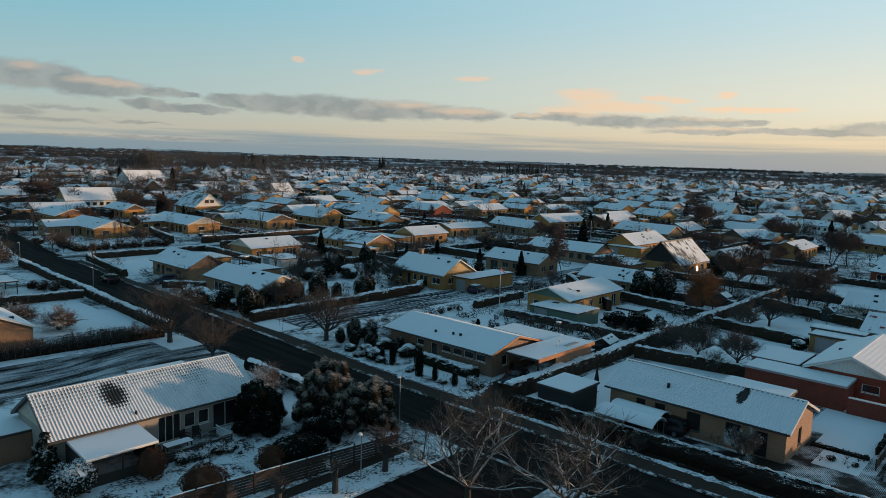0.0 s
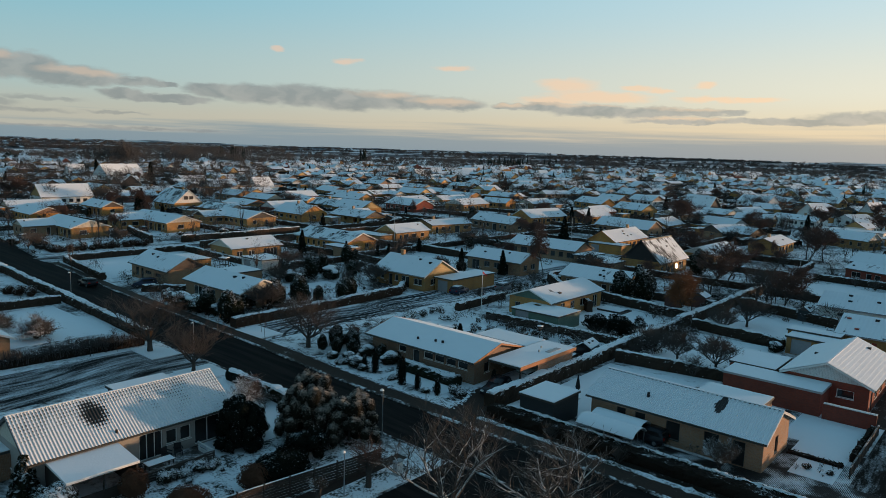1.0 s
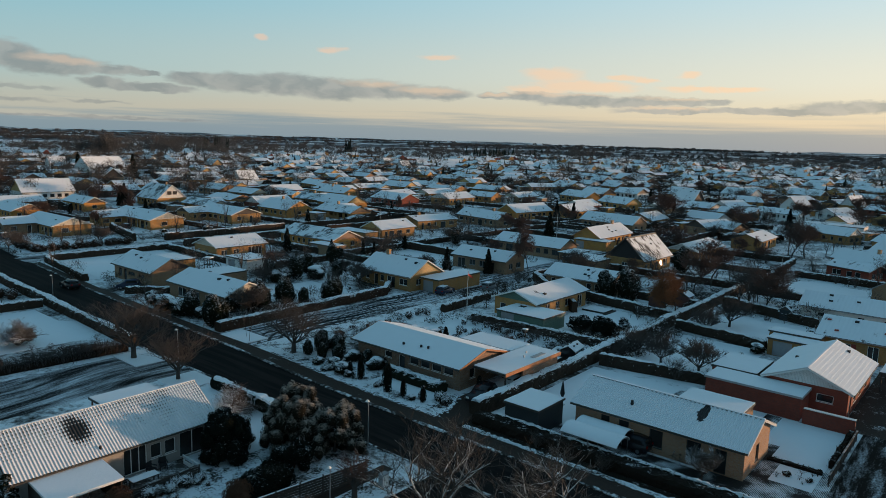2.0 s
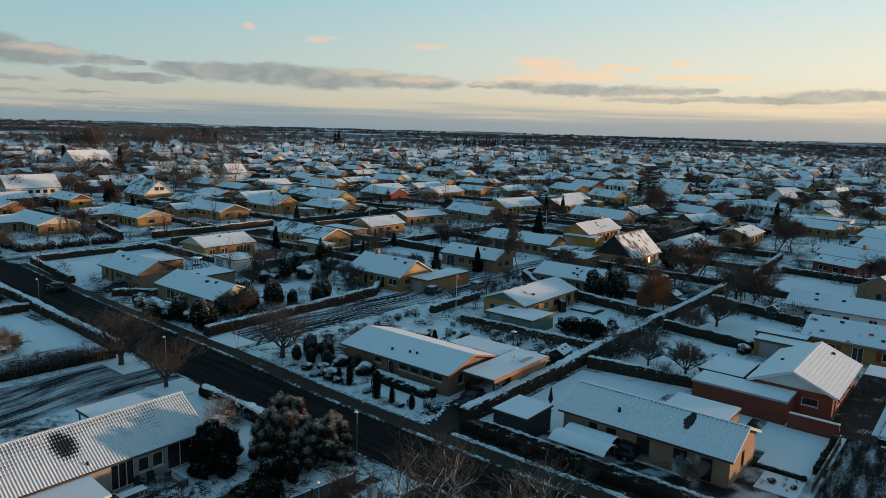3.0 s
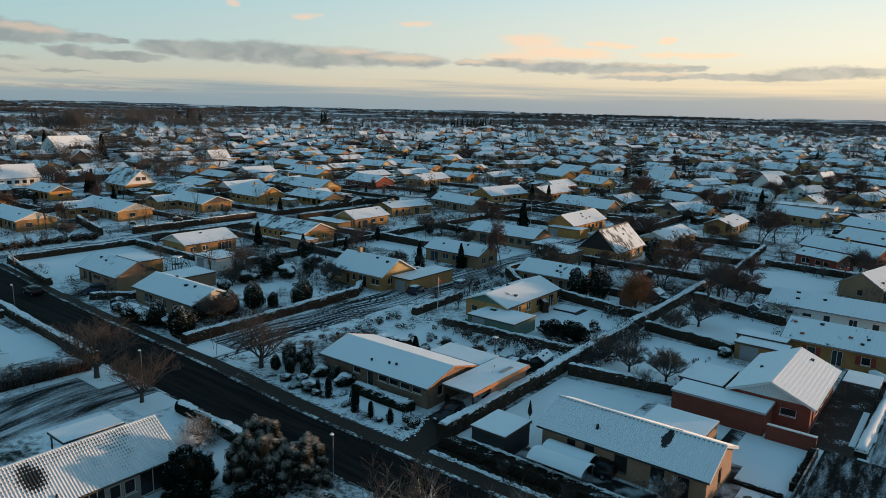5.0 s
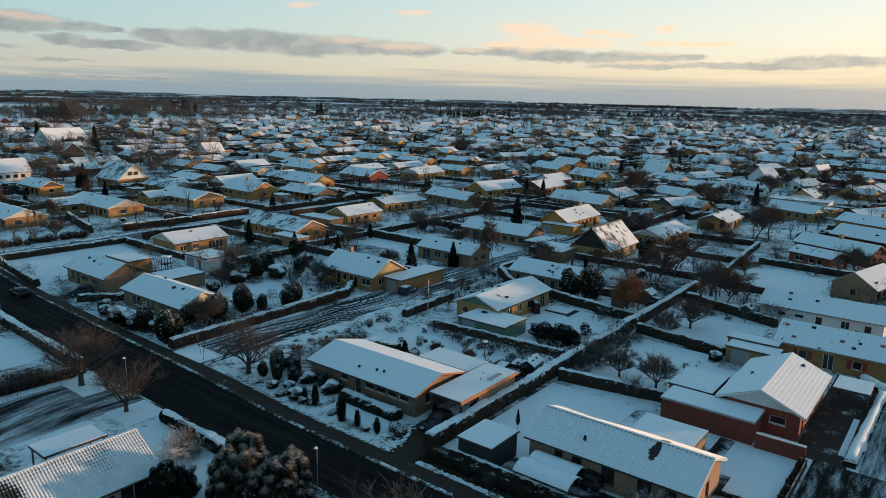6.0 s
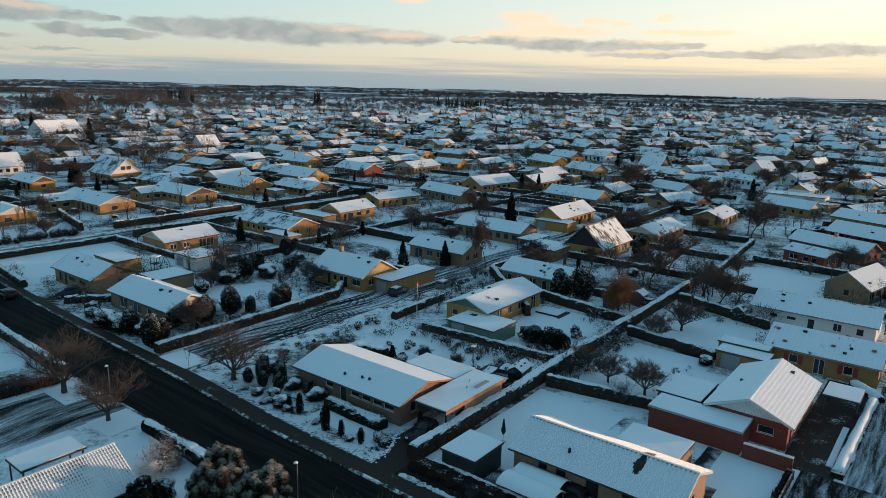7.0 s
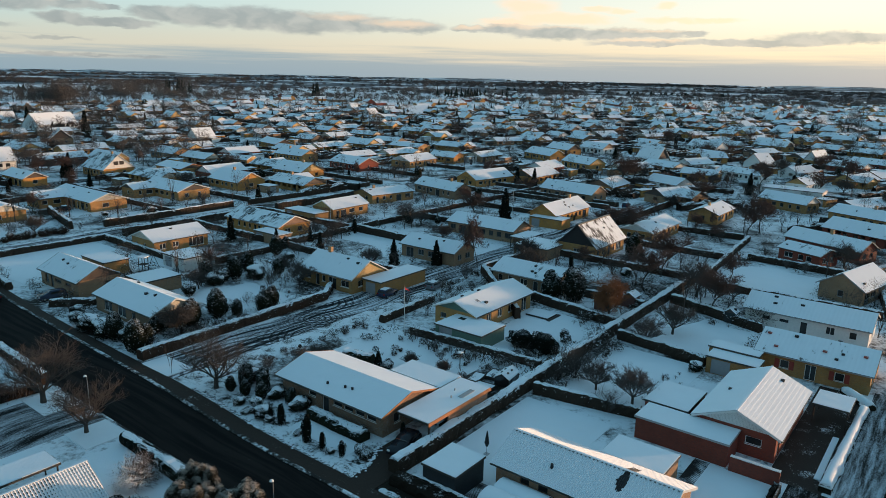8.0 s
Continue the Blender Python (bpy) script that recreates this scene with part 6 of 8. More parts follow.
put(shrub("evergreen_tree", 32, billows(3, 120, 2.75, 2.7, 5.7, 0.4, 0.56, 1.5), PLUMES, "large evergreen with frost-tipped billowing plumes", "tree", 0.055, 200, 2.0, 0.34), 37.5, 46.0)
put(shrub("evergreen_tree", 33, billows(4, 100, 2.7, 2.4, 4.2, 0.3, 0.48, 1.5), PLUMES, "broad evergreen with frost-tipped billowing plumes", "tree", 0.055, 200, 1.2, 0.34), 39.5, 42.9)
put(shrub("evergreen_shrub", 34, [(0, 0, 1.0, 2.4, 1.6, 1.3)], DARK_FOLIAGE, "dark spreading evergreen shrub", "shrub", 0.10, 180), 31.2, 41.0)
put(shrub("evergreen_shrub", 37, billows(8, 26, 2.4, 1.8, 2.4, 0.3, 0.6), DARK_FOLIAGE, "dark low evergreen at the foot of taller ones", "shrub", 0.09, 150), 35.2, 43.0)
put(shrub("evergreen_shrub", 38, billows(9, 30, 1.2, 1.1, 2.8, 0.5, 0.45), BUSH_SNOW, "grey-green shrub dusted with frost", "shrub", 0.07, 150), 34.6, 50.0)
put(bare_tree("frosted_shrub", 35, 3.0, 1.8, "bare shrub white with frost and snow", "shrub", FROST, FROST, fine=1.9, droop=0.5), 38.0, 55.8)
for w, s, k in ((32.3, 93.9, 1.25), (29.6, 100.6, 1.1), (26.5, 96.0, 0.9)):
    put(bare_tree("frosted_shrub", int(w * 9), 2.5, 1.75, "round bare shrub dusted with frost", "shrub", TWIG_PALE, BARK, 2.2, droop=0.4), w, s, scale=k)
put(bare_tree("frosted_shrub", 36, 3.2, 1.9, "round bare shrub grey with frost", "lime", FROST, BARK, 2.0), 56.5, 17.3)
for w, s, hh, rr in ((22.2, 45.9, 2.2, 1.0), (23.3, 40.8, 2.2, 1.6), (28.7, 41.0, 2.0, 1.1)):
    t = shrub("round_shrub", int(w * 7), [(0, 0, hh * 0.5, rr, rr, hh * 0.52)], BROWN_SHRUB, "clipped round brown shrub", "shrub", 0.05, 420)
    put(t, w, s)
put(conifer("conifer", 41, 3.3, 1.2, FOLIAGE, "small dusky conifer beside the canopy"), 16.9, 51.0)
put(shrub("snowy_shrub", 43, [(0, 0, 1.0, 1.5, 1.4, 1.1), (0.6, 0.3, 1.2, 0.9, 0.9, 0.9)], BUSH_SNOW, "dense shrub loaded with frost and snow", "shrub", 0.07, 260), 17.5, 47.4)
snow_bush = shrub("snowy_shrub", 42, [(0, 0, 0.9, 1.35, 1.2, 1.05), (0.7, 0.4, 0.8, 0.9, 0.9, 0.8)], FOLIAGE, "dense dark shrub under a cap of snow", "shrub", 0.09, 120)


def snow_lid(t, x, y, z, rx, ry, rz, seed):
    """A smooth cushion of snow lying on a bush."""
    r = np.random.default_rng(seed)
    bm = bmesh.new()
    bmesh.ops.create_icosphere(bm, subdivisions=3, radius=1.0)
    p = np.array([v.co[:] for v in bm.verts])
    k = 1 + lumpy(r, p * 2, 0.75, 1.9) - 0.12 * np.abs(r.normal(size=len(p))) * (p[:, 2] < 0.2)
    for v, q, f in zip(bm.verts, p, k):
        v.co = (x + q[0] * rx * f, y + q[1] * ry * f, z + max(q[2], -0.25) * rz * (0.7 + 0.3 * f))
    part("snow_cap", bm, LAWN, t, smooth=True)


snow_lid(snow_bush, 0, 0, 1.45, 0.98, 0.88, 0.56, 1)
snow_lid(snow_bush, 0.78, 0.45, 1.2, 0.62, 0.58, 0.44, 2)
snow_lid(snow_bush, -0.7, -0.3, 1.0, 0.55, 0.5, 0.40, 3)
frosted = shrub("snowy_shrub", 44, [(0, 0, 0.45, 0.8, 0.6, 0.5), (0.7, 0.1, 0.35, 0.6, 0.5, 0.4)], BUSH_SNOW, "low sprawling shrub loaded with frost", "shrub", 0.06, 240)
put(frosted, 24.9, 46.7)
for w, s, k in ((26.4, 46.5, 0.8), (27.6, 46.6, 1.0), (28.8, 46.5, 0.75), (26.0, 45.4, 0.5), (54.9, 43.9, 1.1), (54.3, 46.0, 0.7), (57.0, 46.6, 1.2), (53.6, 51.6, 0.7), (53.2, 59.4, 0.9)):
    more(frosted, w, s, k, w * 57)
put(snow_bush, 53.4, 57.6, scale=0.75)
for w, s, k in ((53.2, 56.2, 0.6), (57.4, 55.8, 1.1), (57.6, 60.0, 1.0), (54.6, 60.2, 0.8), (58.6, 66.2, 1.2),
                (52.9, 46.3, 0.45), (54.1, 98.3, 1.7), (54.3, 93.6, 1.75), (54.6, 103.0, 1.15), (54.8, 96.0, 1.5), (54.9, 100.6, 1.0), (55.4, 90.4, 1.2), (57.6, 88.6, 1.2), (70.8, 91.0, 1.5), (79.0, 104.4, 1.6), (82.2, 105.4, 1.5), (86.8, 102.2, 1.8), (73.2, 102.4, 1.3), (64.6, 89.6, 1.2), (56.5, 106.5, 1.0), (53.6, 62.0, 0.7), (98.0, 24.8, 1.0)):
    more(snow_bush, w, s, k, w * 40)
thuja = shrub("thuja", 51, [(0, 0, 1.4, 0.48, 0.48, 1.5), (0.05, 0, 2.1, 0.34, 0.34, 0.9)], DARK_FOLIAGE, "slim dark columnar thuja in the snow", "shrub", 0.09, 120)
put(thuja, 52.9, 49.7, scale=1.1)
for w, s, k in ((53.4, 56.1, 0.6), (53.6, 54.6, 0.8), (53.0, 47.5, 0.62), (53.2, 44.9, 0.6), (59.8, 42.6, 0.6)):
    more(thuja, w, s, k, w * 31)
ever = shrub("evergreen_shrub", 52, [(0, 0, 1.9, 1.4, 1.4, 2.1), (0.3, 0.3, 3.2, 0.9, 0.9, 1.1)], FOLIAGE, "tall evergreen shrub dusted with snow", "shrub", 0.12, 85)
put(ever, 54.6, 91.8, scale=0.95)
for w, s, k in ((54.2, 85.2, 1.15), (55.2, 87.3, 1.0), (56.4, 86.6, 0.8), (60.8, 90.0, 0.6), (65.6, 89.4, 0.95), (70.4, 90.6, 1.05), (56.2, 61.4, 0.55), (57.6, 62.8, 0.65), (55.6, 63.6, 0.5), (57.0, 65.2, 0.6), (58.6, 64.2, 0.6), (55.2, 65.8, 0.5), (57.6, 57.8, 0.5), (64.0, 87.6, 1.05), (69.6, 89.0, 1.1), (75.6, 85.6, 0.95), (71.8, 87.3, 0.7), (59.5, 89.8, 0.65), (113.6, 50.8, 1.5), (105.2, 116.0, 0.65), (88.5, 107.0, 1.0), (84.0, 104.5, 1.1), (80.5, 108.0, 0.9), (78.0, 86.5, 0.9), (112.0, 54.0, 1.3), (150.0, 55.5, 1.4), (91.0, 101.0, 0.8), (57.5, 66.0, 0.7)):
    more(ever, w, s, k, w * 23)
put(shrub("evergreen_shrub", 53, [(0, -1.6, 1.2, 1.6, 2.2, 1.5), (0, 1.8, 1.0, 1.4, 2.0, 1.3)], DARK_FOLIAGE, "broad dark rhododendron on the lawn", "shrub", 0.14, 80), 90.3, 45.0)
more(bpy.data.objects["evergreen_shrub.002"] if "evergreen_shrub.002" in bpy.data.objects else ever, 96.0, 43.0, 0.7)
spruce = conifer("spruce", 61, 5.2, 1.25, DARK_FOLIAGE, "slim dark spruce between the gardens")
put(spruce, 111.0, 89.6)
for w, s, k in ((116.8, 83.3, 0.97), (102.5, 131.4, 1.05), (136.1, 165.0, 1.0), (119.7, 250.2, 1.4), (218.9, 127.7, 1.25), (223.3, 123.4, 1.2), (261.1, 60.7, 1.4), (165.7, 98.5, 1.6), (113.3, 117.0, 0.65), (104.5, 118.0, 0.8), (209.8, 422.6, 2.4), (218.1, 521.2, 2.1), (124.7, 257.8, 1.45), (278.8, 477.6, 1.4)):
    more(spruce, w, s, k, w * 11)
birch = bare_tree("birch", 71, 11.4, 4.2, "tall birch with drooping purple-brown twigs", "tree", TWIG_RED, BARK, 1.75, droop=0.6)
put(birch, 120.3, 75.6)
tall = bare_tree("bare_tree", 72, 10.0, 5.0, "tall bare garden tree with fine russet twigs", "tree", TWIG_RED, BARK, 1.6)
put(tall, 139.6, 45.3)
for w, s, k in ((241.2, 97.2, 1.2), (195.4, 40.8, 1.0), (247.2, 74.5, 0.9), (303.0, 36.9, 1.2), (144.7, 33.9, 0.6), (128.5, 44.5, 0.9), (166.0, 63.0, 0.9), (189.7, 42.6, 0.95), (330.0, 50.0, 1.1), (276.8, 61.0, 1.0), (252.7, 99.6, 1.05), (274.5, 42.2, 0.9), (229.0, 66.5, 0.85), (160.0, 104.0, 0.8), (95.4, 298.8, 1.1), (101.6, 295.7, 0.85), (92.0, 303.0, 0.9), (86.2, 194.7, 0.55)):
    more(tall, w, s, k, w * 17)
put(bare_tree("willow", 73, 8.8, 3.4, "weeping willow with orange shoots", "lime", TWIG_ORANGE, BARK, 2.5, droop=0.5), 108.0, 41.8)
apple = bare_tree("apple_tree", 74, 4.6, 3.0, "bare apple tree in a snowy garden", "lime", TWIG, BARK, 1.75)
put(apple, 83.5, 27.4, scale=1.1)
for w, s, k in ((84.2, 32.4, 0.85), (102.9, 33.5, 0.95), (109.6, 32.1, 1.1), (132.9, 32.9, 0.65), (133.4, 30.0, 0.7), (75.4, 167.7, 1.0), (138.4, 205.6, 1.1), (143.8, 109.6, 0.95), (89.2, 92.8, 0.95), (76.0, 104.0, 0.8)):
    more(apple, w, s, k, w * 19)
twiggy = bare_tree("twiggy_shrub", 75, 2.8, 1.6, "bare twiggy garden shrub", "shrub", TWIG, fine=1.0)
put(twiggy, 79.6, 28.6)
for w, s, k in ((85.4, 36.1, 1.2), (88.0, 37.6, 1.0), (83.5, 37.4, 0.9), (104.9, 58.3, 1.0), (86.0, 97.0, 1.2), (29.5, 111.0, 1.1), (66.5, 66.5, 0.8), (61.5, 67.0, 0.8), (79.0, 52.5, 0.6), (80.5, 49.0, 0.6), (74.0, 45.0, 0.7), (93.0, 70.5, 0.9), (56.0, 26.0, 0.6), (52.3, 30.5, 0.55), (52.2, 24.0, 0.55)):
    more(twiggy, w, s, k, w * 29)

kerb_shrub = shrub("low_shrub", 57, [(0, 0, 0.75, 0.75, 0.75, 0.8), (0.5, 0.2, 0.55, 0.6, 0.55, 0.6)], HEDGE_RED, "low russet shrub beside the footpath in snow", "shrub", 0.09, 130)
put(kerb_shrub, 60.4, 177.0)
for i in range(22):
    w, s = (60.2 + 0.1 * (i % 3), 175.4 - 1.35 * i) if i < 9 else (60.0 + 1.55 * (i - 8), 164.2 + 0.5 * math.sin(i * 2.3))
    more(kerb_shrub, w, s, 0.75 + 0.45 * abs(math.sin(i * 1.7)), i * 77)

for w, s, k in ((39.6, 122.6, 1.0), (40.6, 120.8, 1.1), (38.7, 124.3, 0.9)):
    more(kerb_shrub, w, s, k, w * 50, "clipped brown shrub standing on a snowy lawn")

# ---- lamps, poles, cars and garden things ----
lamp = street_lamp(4.3)
put(lamp, 42.1, 41.5, deg=200)
for w, s in ((42.1, 73.2), (44.3, 114.3), (44.9, 152.0), (42.0, 8.0)):
    copy_thing(lamp, place(w, s, 0, 200))
flown = put(flagpole(7.6), 82.5, 62.1)
flown["label"] = "white garden flagpole with a drooping red pennant"
V = [(0.05, 0, 7.45), (0.05, 0, 7.12), (0.55, 0.12, 7.12), (0.60, 0.10, 6.90), (1.05, 0.0, 6.75), (1.35, 0.08, 6.45)]
raw_mesh("pennant", V + [(x, y + 0.012, z) for x, y, z in V], [(0, 1, 3, 2), (2, 3, 4), (3, 5, 4), (6, 8, 9, 7), (8, 10, 9), (9, 10, 11), (0, 2, 8, 6), (2, 4, 10, 8), (4, 5, 11, 10), (5, 3, 9, 11), (3, 1, 7, 9), (1, 0, 6, 7)], RED_CLOTH, flown)
for w, s, hh in ((148.1, 34.7, 7.0), (130.4, 128.6, 8.6), (167.7, 97.3, 8.0)):
    put(flagpole(hh), w, s)
short_lamp = put(street_lamp(3.45), 32.7, 35.7, 0.05, 200)
short_lamp["label"] = "short grey street lamp with a flat snowy head"
cabinet = thing("utility_cabinet", place(37.9, 35.4, 0.05), "pale grey roadside utility cabinet with snow on top", "cabinet")
part("body", boxes((-0.35, 0.35, -0.22, 0.22, 0, 1.1)), GREY_PAINT, cabinet)
part("lid", boxes((-0.38, 0.38, -0.25, 0.25, 1.1, 1.16)), GREY_PAINT, cabinet)
part("door", boxes((-0.3, 0.3, -0.235, -0.222, 0.1, 1.02)), WHITE, cabinet)
bird = thing("bird_table", place(78.2, 48.8), "small roofed bird table on a post", "bird table")
part("post", boxes((-0.04, 0.04, -0.04, 0.04, 0, 2.0)), WOOD, bird)
part("tray", boxes((-0.25, 0.25, -0.25, 0.25, 2.0, 2.06)), WOOD, bird)
part("roof", boxes((-0.3, 0.3, -0.3, 0.3, 2.32, 2.42)), LAWN, bird)
for i in (-1, 1):
    part("strut", boxes((i * 0.2 - 0.02, i * 0.2 + 0.02, -0.02, 0.02, 2.06, 2.32)), WOOD, bird)
put(car(CAR_BLACK, "black hatchback parked on the driveway"), 58.4, 41.2, 0.03, 190)
put(car(CAR_WHITE, "white car under the carport"), 63.2, 41.0, 0.0, 180)
put(car(CAR_BLUE, "dark estate car parked beside the hedge"), 57.2, 116.8, 0.02, 170)
put(car(CAR_BLACK, "black car parked at the kerb of the road"), 50.4, 123.2, 0.02, 92)
put(car(CAR_WHITE, "white van parked in the street", van=True), 165.5, 168.0, 0.0, 10)
put(car(CAR_BLUE, "dark blue car in the snowy street", 1), 207.5, 82.0, 0.02, 10)
put(car(CAR_GREY, "grey car beside a hedge", 1), 62.6, 190.0, 0.0, 30)
put(car(CAR_BLACK, "dark car with a snowy roof on a driveway", 1), 92.6, 191.0, 0.0, 90)
put(car(CAR_BLACK, "black car under the arched carport"), 58.2, 24.6, 0.0, 90)
put(car(CAR_GREY, "small car under snow in the yard", 1), 104.0, 73.4, 0.0, 5)
put(car(CAR_BLUE, "dark snowy car in front of the yellow house", 1), 95.0, 76.8, 0.02, 10)
parasol = thing("parasol", place(63.0, 34.2), "closed dark parasol on its stand", "parasol")
bm = bmesh.new()
tube(bm, (0, 0, 0), (0, 0, 2.6), 0.025, 0.025, 6)
part("pole", bm, METAL, parasol)
bm = bmesh.new()
tube(bm, (0, 0, 0.9), (0, 0, 1.3), 0.10, 0.26, 10)
tube(bm, (0, 0, 1.3), (0, 0, 2.6), 0.26, 0.05, 10, cap=True)
part("canopy", bm, BLACK, parasol)
part("base", boxes((-0.25, 0.25, -0.25, 0.25, 0, 0.08)), METAL, parasol)


def trampoline():
    t = thing("trampoline", Matrix.Identity(4), "round garden trampoline in the snow", "trampoline", group="garden trampolines")
    bm = bmesh.new()
    bmesh.ops.create_cone(bm, cap_ends=True, segments=24, radius1=1.75, radius2=1.75, depth=0.03)
    part("mat", bm, BLACK, t, m=pose(0, 0, 0.75))
    V, F = [], []
    for i in range(24):
        a = 2 * math.pi * i / 24
        for r, z in ((1.75, 0.74), (2.05, 0.74), (2.05, 0.80), (1.75, 0.80)):
            V.append((r * math.cos(a), r * math.sin(a), z))
    for i in range(24):
        for j in range(4):
            F.append((i * 4 + j, i * 4 + (j + 1) % 4, (i + 1) % 24 * 4 + (j + 1) % 4, (i + 1) % 24 * 4 + j))
    raw_mesh("rim", V, F, CAR_BLUE, t)
    for i in range(6):
        a = math.pi * i / 3
        part("leg", boxes((1.9 * math.cos(a) - 0.03, 1.9 * math.cos(a) + 0.03, 1.9 * math.sin(a) - 0.03, 1.9 * math.sin(a) + 0.03, 0, 0.75)), METAL, t)
    return t


jump = trampoline()
put(jump, 129.8, 107.6)
copy_thing(jump, place(95.4, 125.0))
swing = thing("play_tower", place(75.8, 121.5, 0, 30), "timber play tower with swing frame and snowy roof", "play tower")
for i in (-1, 1):
    for j in (-1, 1):
        part("post", boxes((i * 0.6 - 0.05, i * 0.6 + 0.05, j * 0.6 - 0.05, j * 0.6 + 0.05, 0, 2.7)), WOOD, swing)
part("platform", boxes((-0.7, 0.7, -0.7, 0.7, 1.3, 1.4)), WOOD, swing)
part("roof", boxes((-0.8, 0.8, -0.8, 0.8, 2.7, 2.85)), LAWN, swing)
bm = bmesh.new()
tube(bm, (0.6, 0, 2.3), (3.6, 0, 2.3), 0.06, 0.06, 6)
tube(bm, (3.6, 0, 2.3), (3.6, -1.0, 0), 0.05, 0.05, 6)
tube(bm, (3.6, 0, 2.3), (3.6, 1.0, 0), 0.05, 0.05, 6)
part("swing_beam", bm, WOOD, swing)
def greenhouse():
    """A small gabled glasshouse of pale sheets under snow, ridge along x, with open roof vents."""
    t = thing("greenhouse", Matrix.Identity(4), "small garden greenhouse with snow on its gabled roof", "greenhouse")
    lx, ly, e, rg = 1.5, 0.95, 1.15, 1.75
    for i in range(5):
        x = -lx + i * lx / 2
        for y in (-ly, ly):
            part("post", boxes((x - 0.03, x + 0.03, y - 0.03, y + 0.03, 0, e)), WOOD, t)
    for y in (-ly, ly):
        part("side_glazing", boxes((-lx, lx, y - 0.012, y + 0.012, 0.25, e)), GLASS, t)
        part("plinth", boxes((-lx, lx, y - 0.05, y + 0.05, 0, 0.25)), WOOD, t)
        V = [(-lx - 0.1, y * 1.12, e - 0.04), (lx + 0.1, y * 1.12, e - 0.04), (lx + 0.1, 0, rg), (-lx - 0.1, 0, rg)]
        raw_mesh("roof_snow", V + [(x, b, z + 0.08) for x, b, z in V], [(3, 2, 1, 0), (4, 5, 6, 7), (0, 1, 5, 4), (1, 2, 6, 5), (2, 3, 7, 6), (3, 0, 4, 7)], LAWN, t)
        for x in (-0.6, 0.5):
            part("roof_vent", boxes((x - 0.18, x + 0.18, y * 0.42 - 0.10, y * 0.42 + 0.10, rg - 0.26, rg - 0.08)), WOOD, t)
    for x in (-lx, lx):
        raw_mesh("gable_glazing", [(x - 0.015, -ly, 0.1), (x - 0.015, ly, 0.1), (x - 0.015, ly, e), (x - 0.015, 0, rg - 0.02), (x - 0.015, -ly, e), (x + 0.015, -ly, 0.1), (x + 0.015, ly, 0.1), (x + 0.015, ly, e), (x + 0.015, 0, rg - 0.02), (x + 0.015, -ly, e)],
                 [(4, 3, 2, 1, 0), (5, 6, 7, 8, 9), (0, 1, 6, 5), (1, 2, 7, 6), (2, 3, 8, 7), (3, 4, 9, 8), (4, 0, 5, 9)], GLASS, t)
    return t


def cold_frame(lx, ly):
    t = thing("cold_frame", Matrix.Identity(4), "low dark timber bed frame filled with snow", "cold frame", group="bed frames beside the greenhouse")
    for y in (-ly, ly):
        part("board", boxes((-lx - 0.06, lx + 0.06, y - 0.04, y + 0.04, 0, 0.45)), WOOD, t)
    for x in (-lx, lx):
        part("board", boxes((x - 0.04, x + 0.04, -ly + 0.041, ly - 0.041, 0, 0.45)), WOOD, t)
    part("snow_layer", boxes((-lx + 0.041, lx - 0.041, -ly + 0.041, ly - 0.041, 0.0, 0.40)), LAWN, t)
    return t


put(greenhouse(), 78.7, 41.9, 0, 8)
frame_bed = cold_frame(1.3, 0.75)
put(frame_bed, 79.3, 44.2, 0, 8)
copy_thing(frame_bed, place(77.0, 45.3, 0, 8))
copy_thing(frame_bed, place(75.6, 43.2, 0, 95))
put(bare_tree("twiggy_shrub", 78, 1.5, 1.1, "dense grey-brown twiggy dome in the snow", "shrub", TWIG, TWIG, fine=1.9), 75.2, 54.6)
put(bare_tree("twiggy_shrub", 79, 1.5, 1.2, "dense grey-brown twiggy dome in the snow", "shrub", TWIG, TWIG, fine=1.9), 76.0, 49.8)
put(conifer("conifer", 45, 2.1, 0.6, DARK_FOLIAGE, "small dark conifer beside the clipped hedge"), 71.9, 57.4)
more(frosted, 72.0, 55.9, 1.3, 30)
for w, s, a, b, hh in ((114.0, 45.5, 3.0, 2.4, 2.0), (118.5, 42.5, 2.8, 2.4, 1.9), (121.5, 27.0, 2.2, 2.0, 1.7), (156.0, 66.5, 2.4, 2.4, 2.2)):
    g = build_house("darkred" if hh > 1.8 else "grey", a, b, hh, hh + 0.7, int(w), 0, [], [], [], [], gable="dark", trim=FASCIA, chimney=False, label="small timber garden shed with snowy roof", overhang=0.2)
    g.name, g["category"] = "garden_shed", "shed"
    g.matrix_basis = place(w, s, 0, 0)


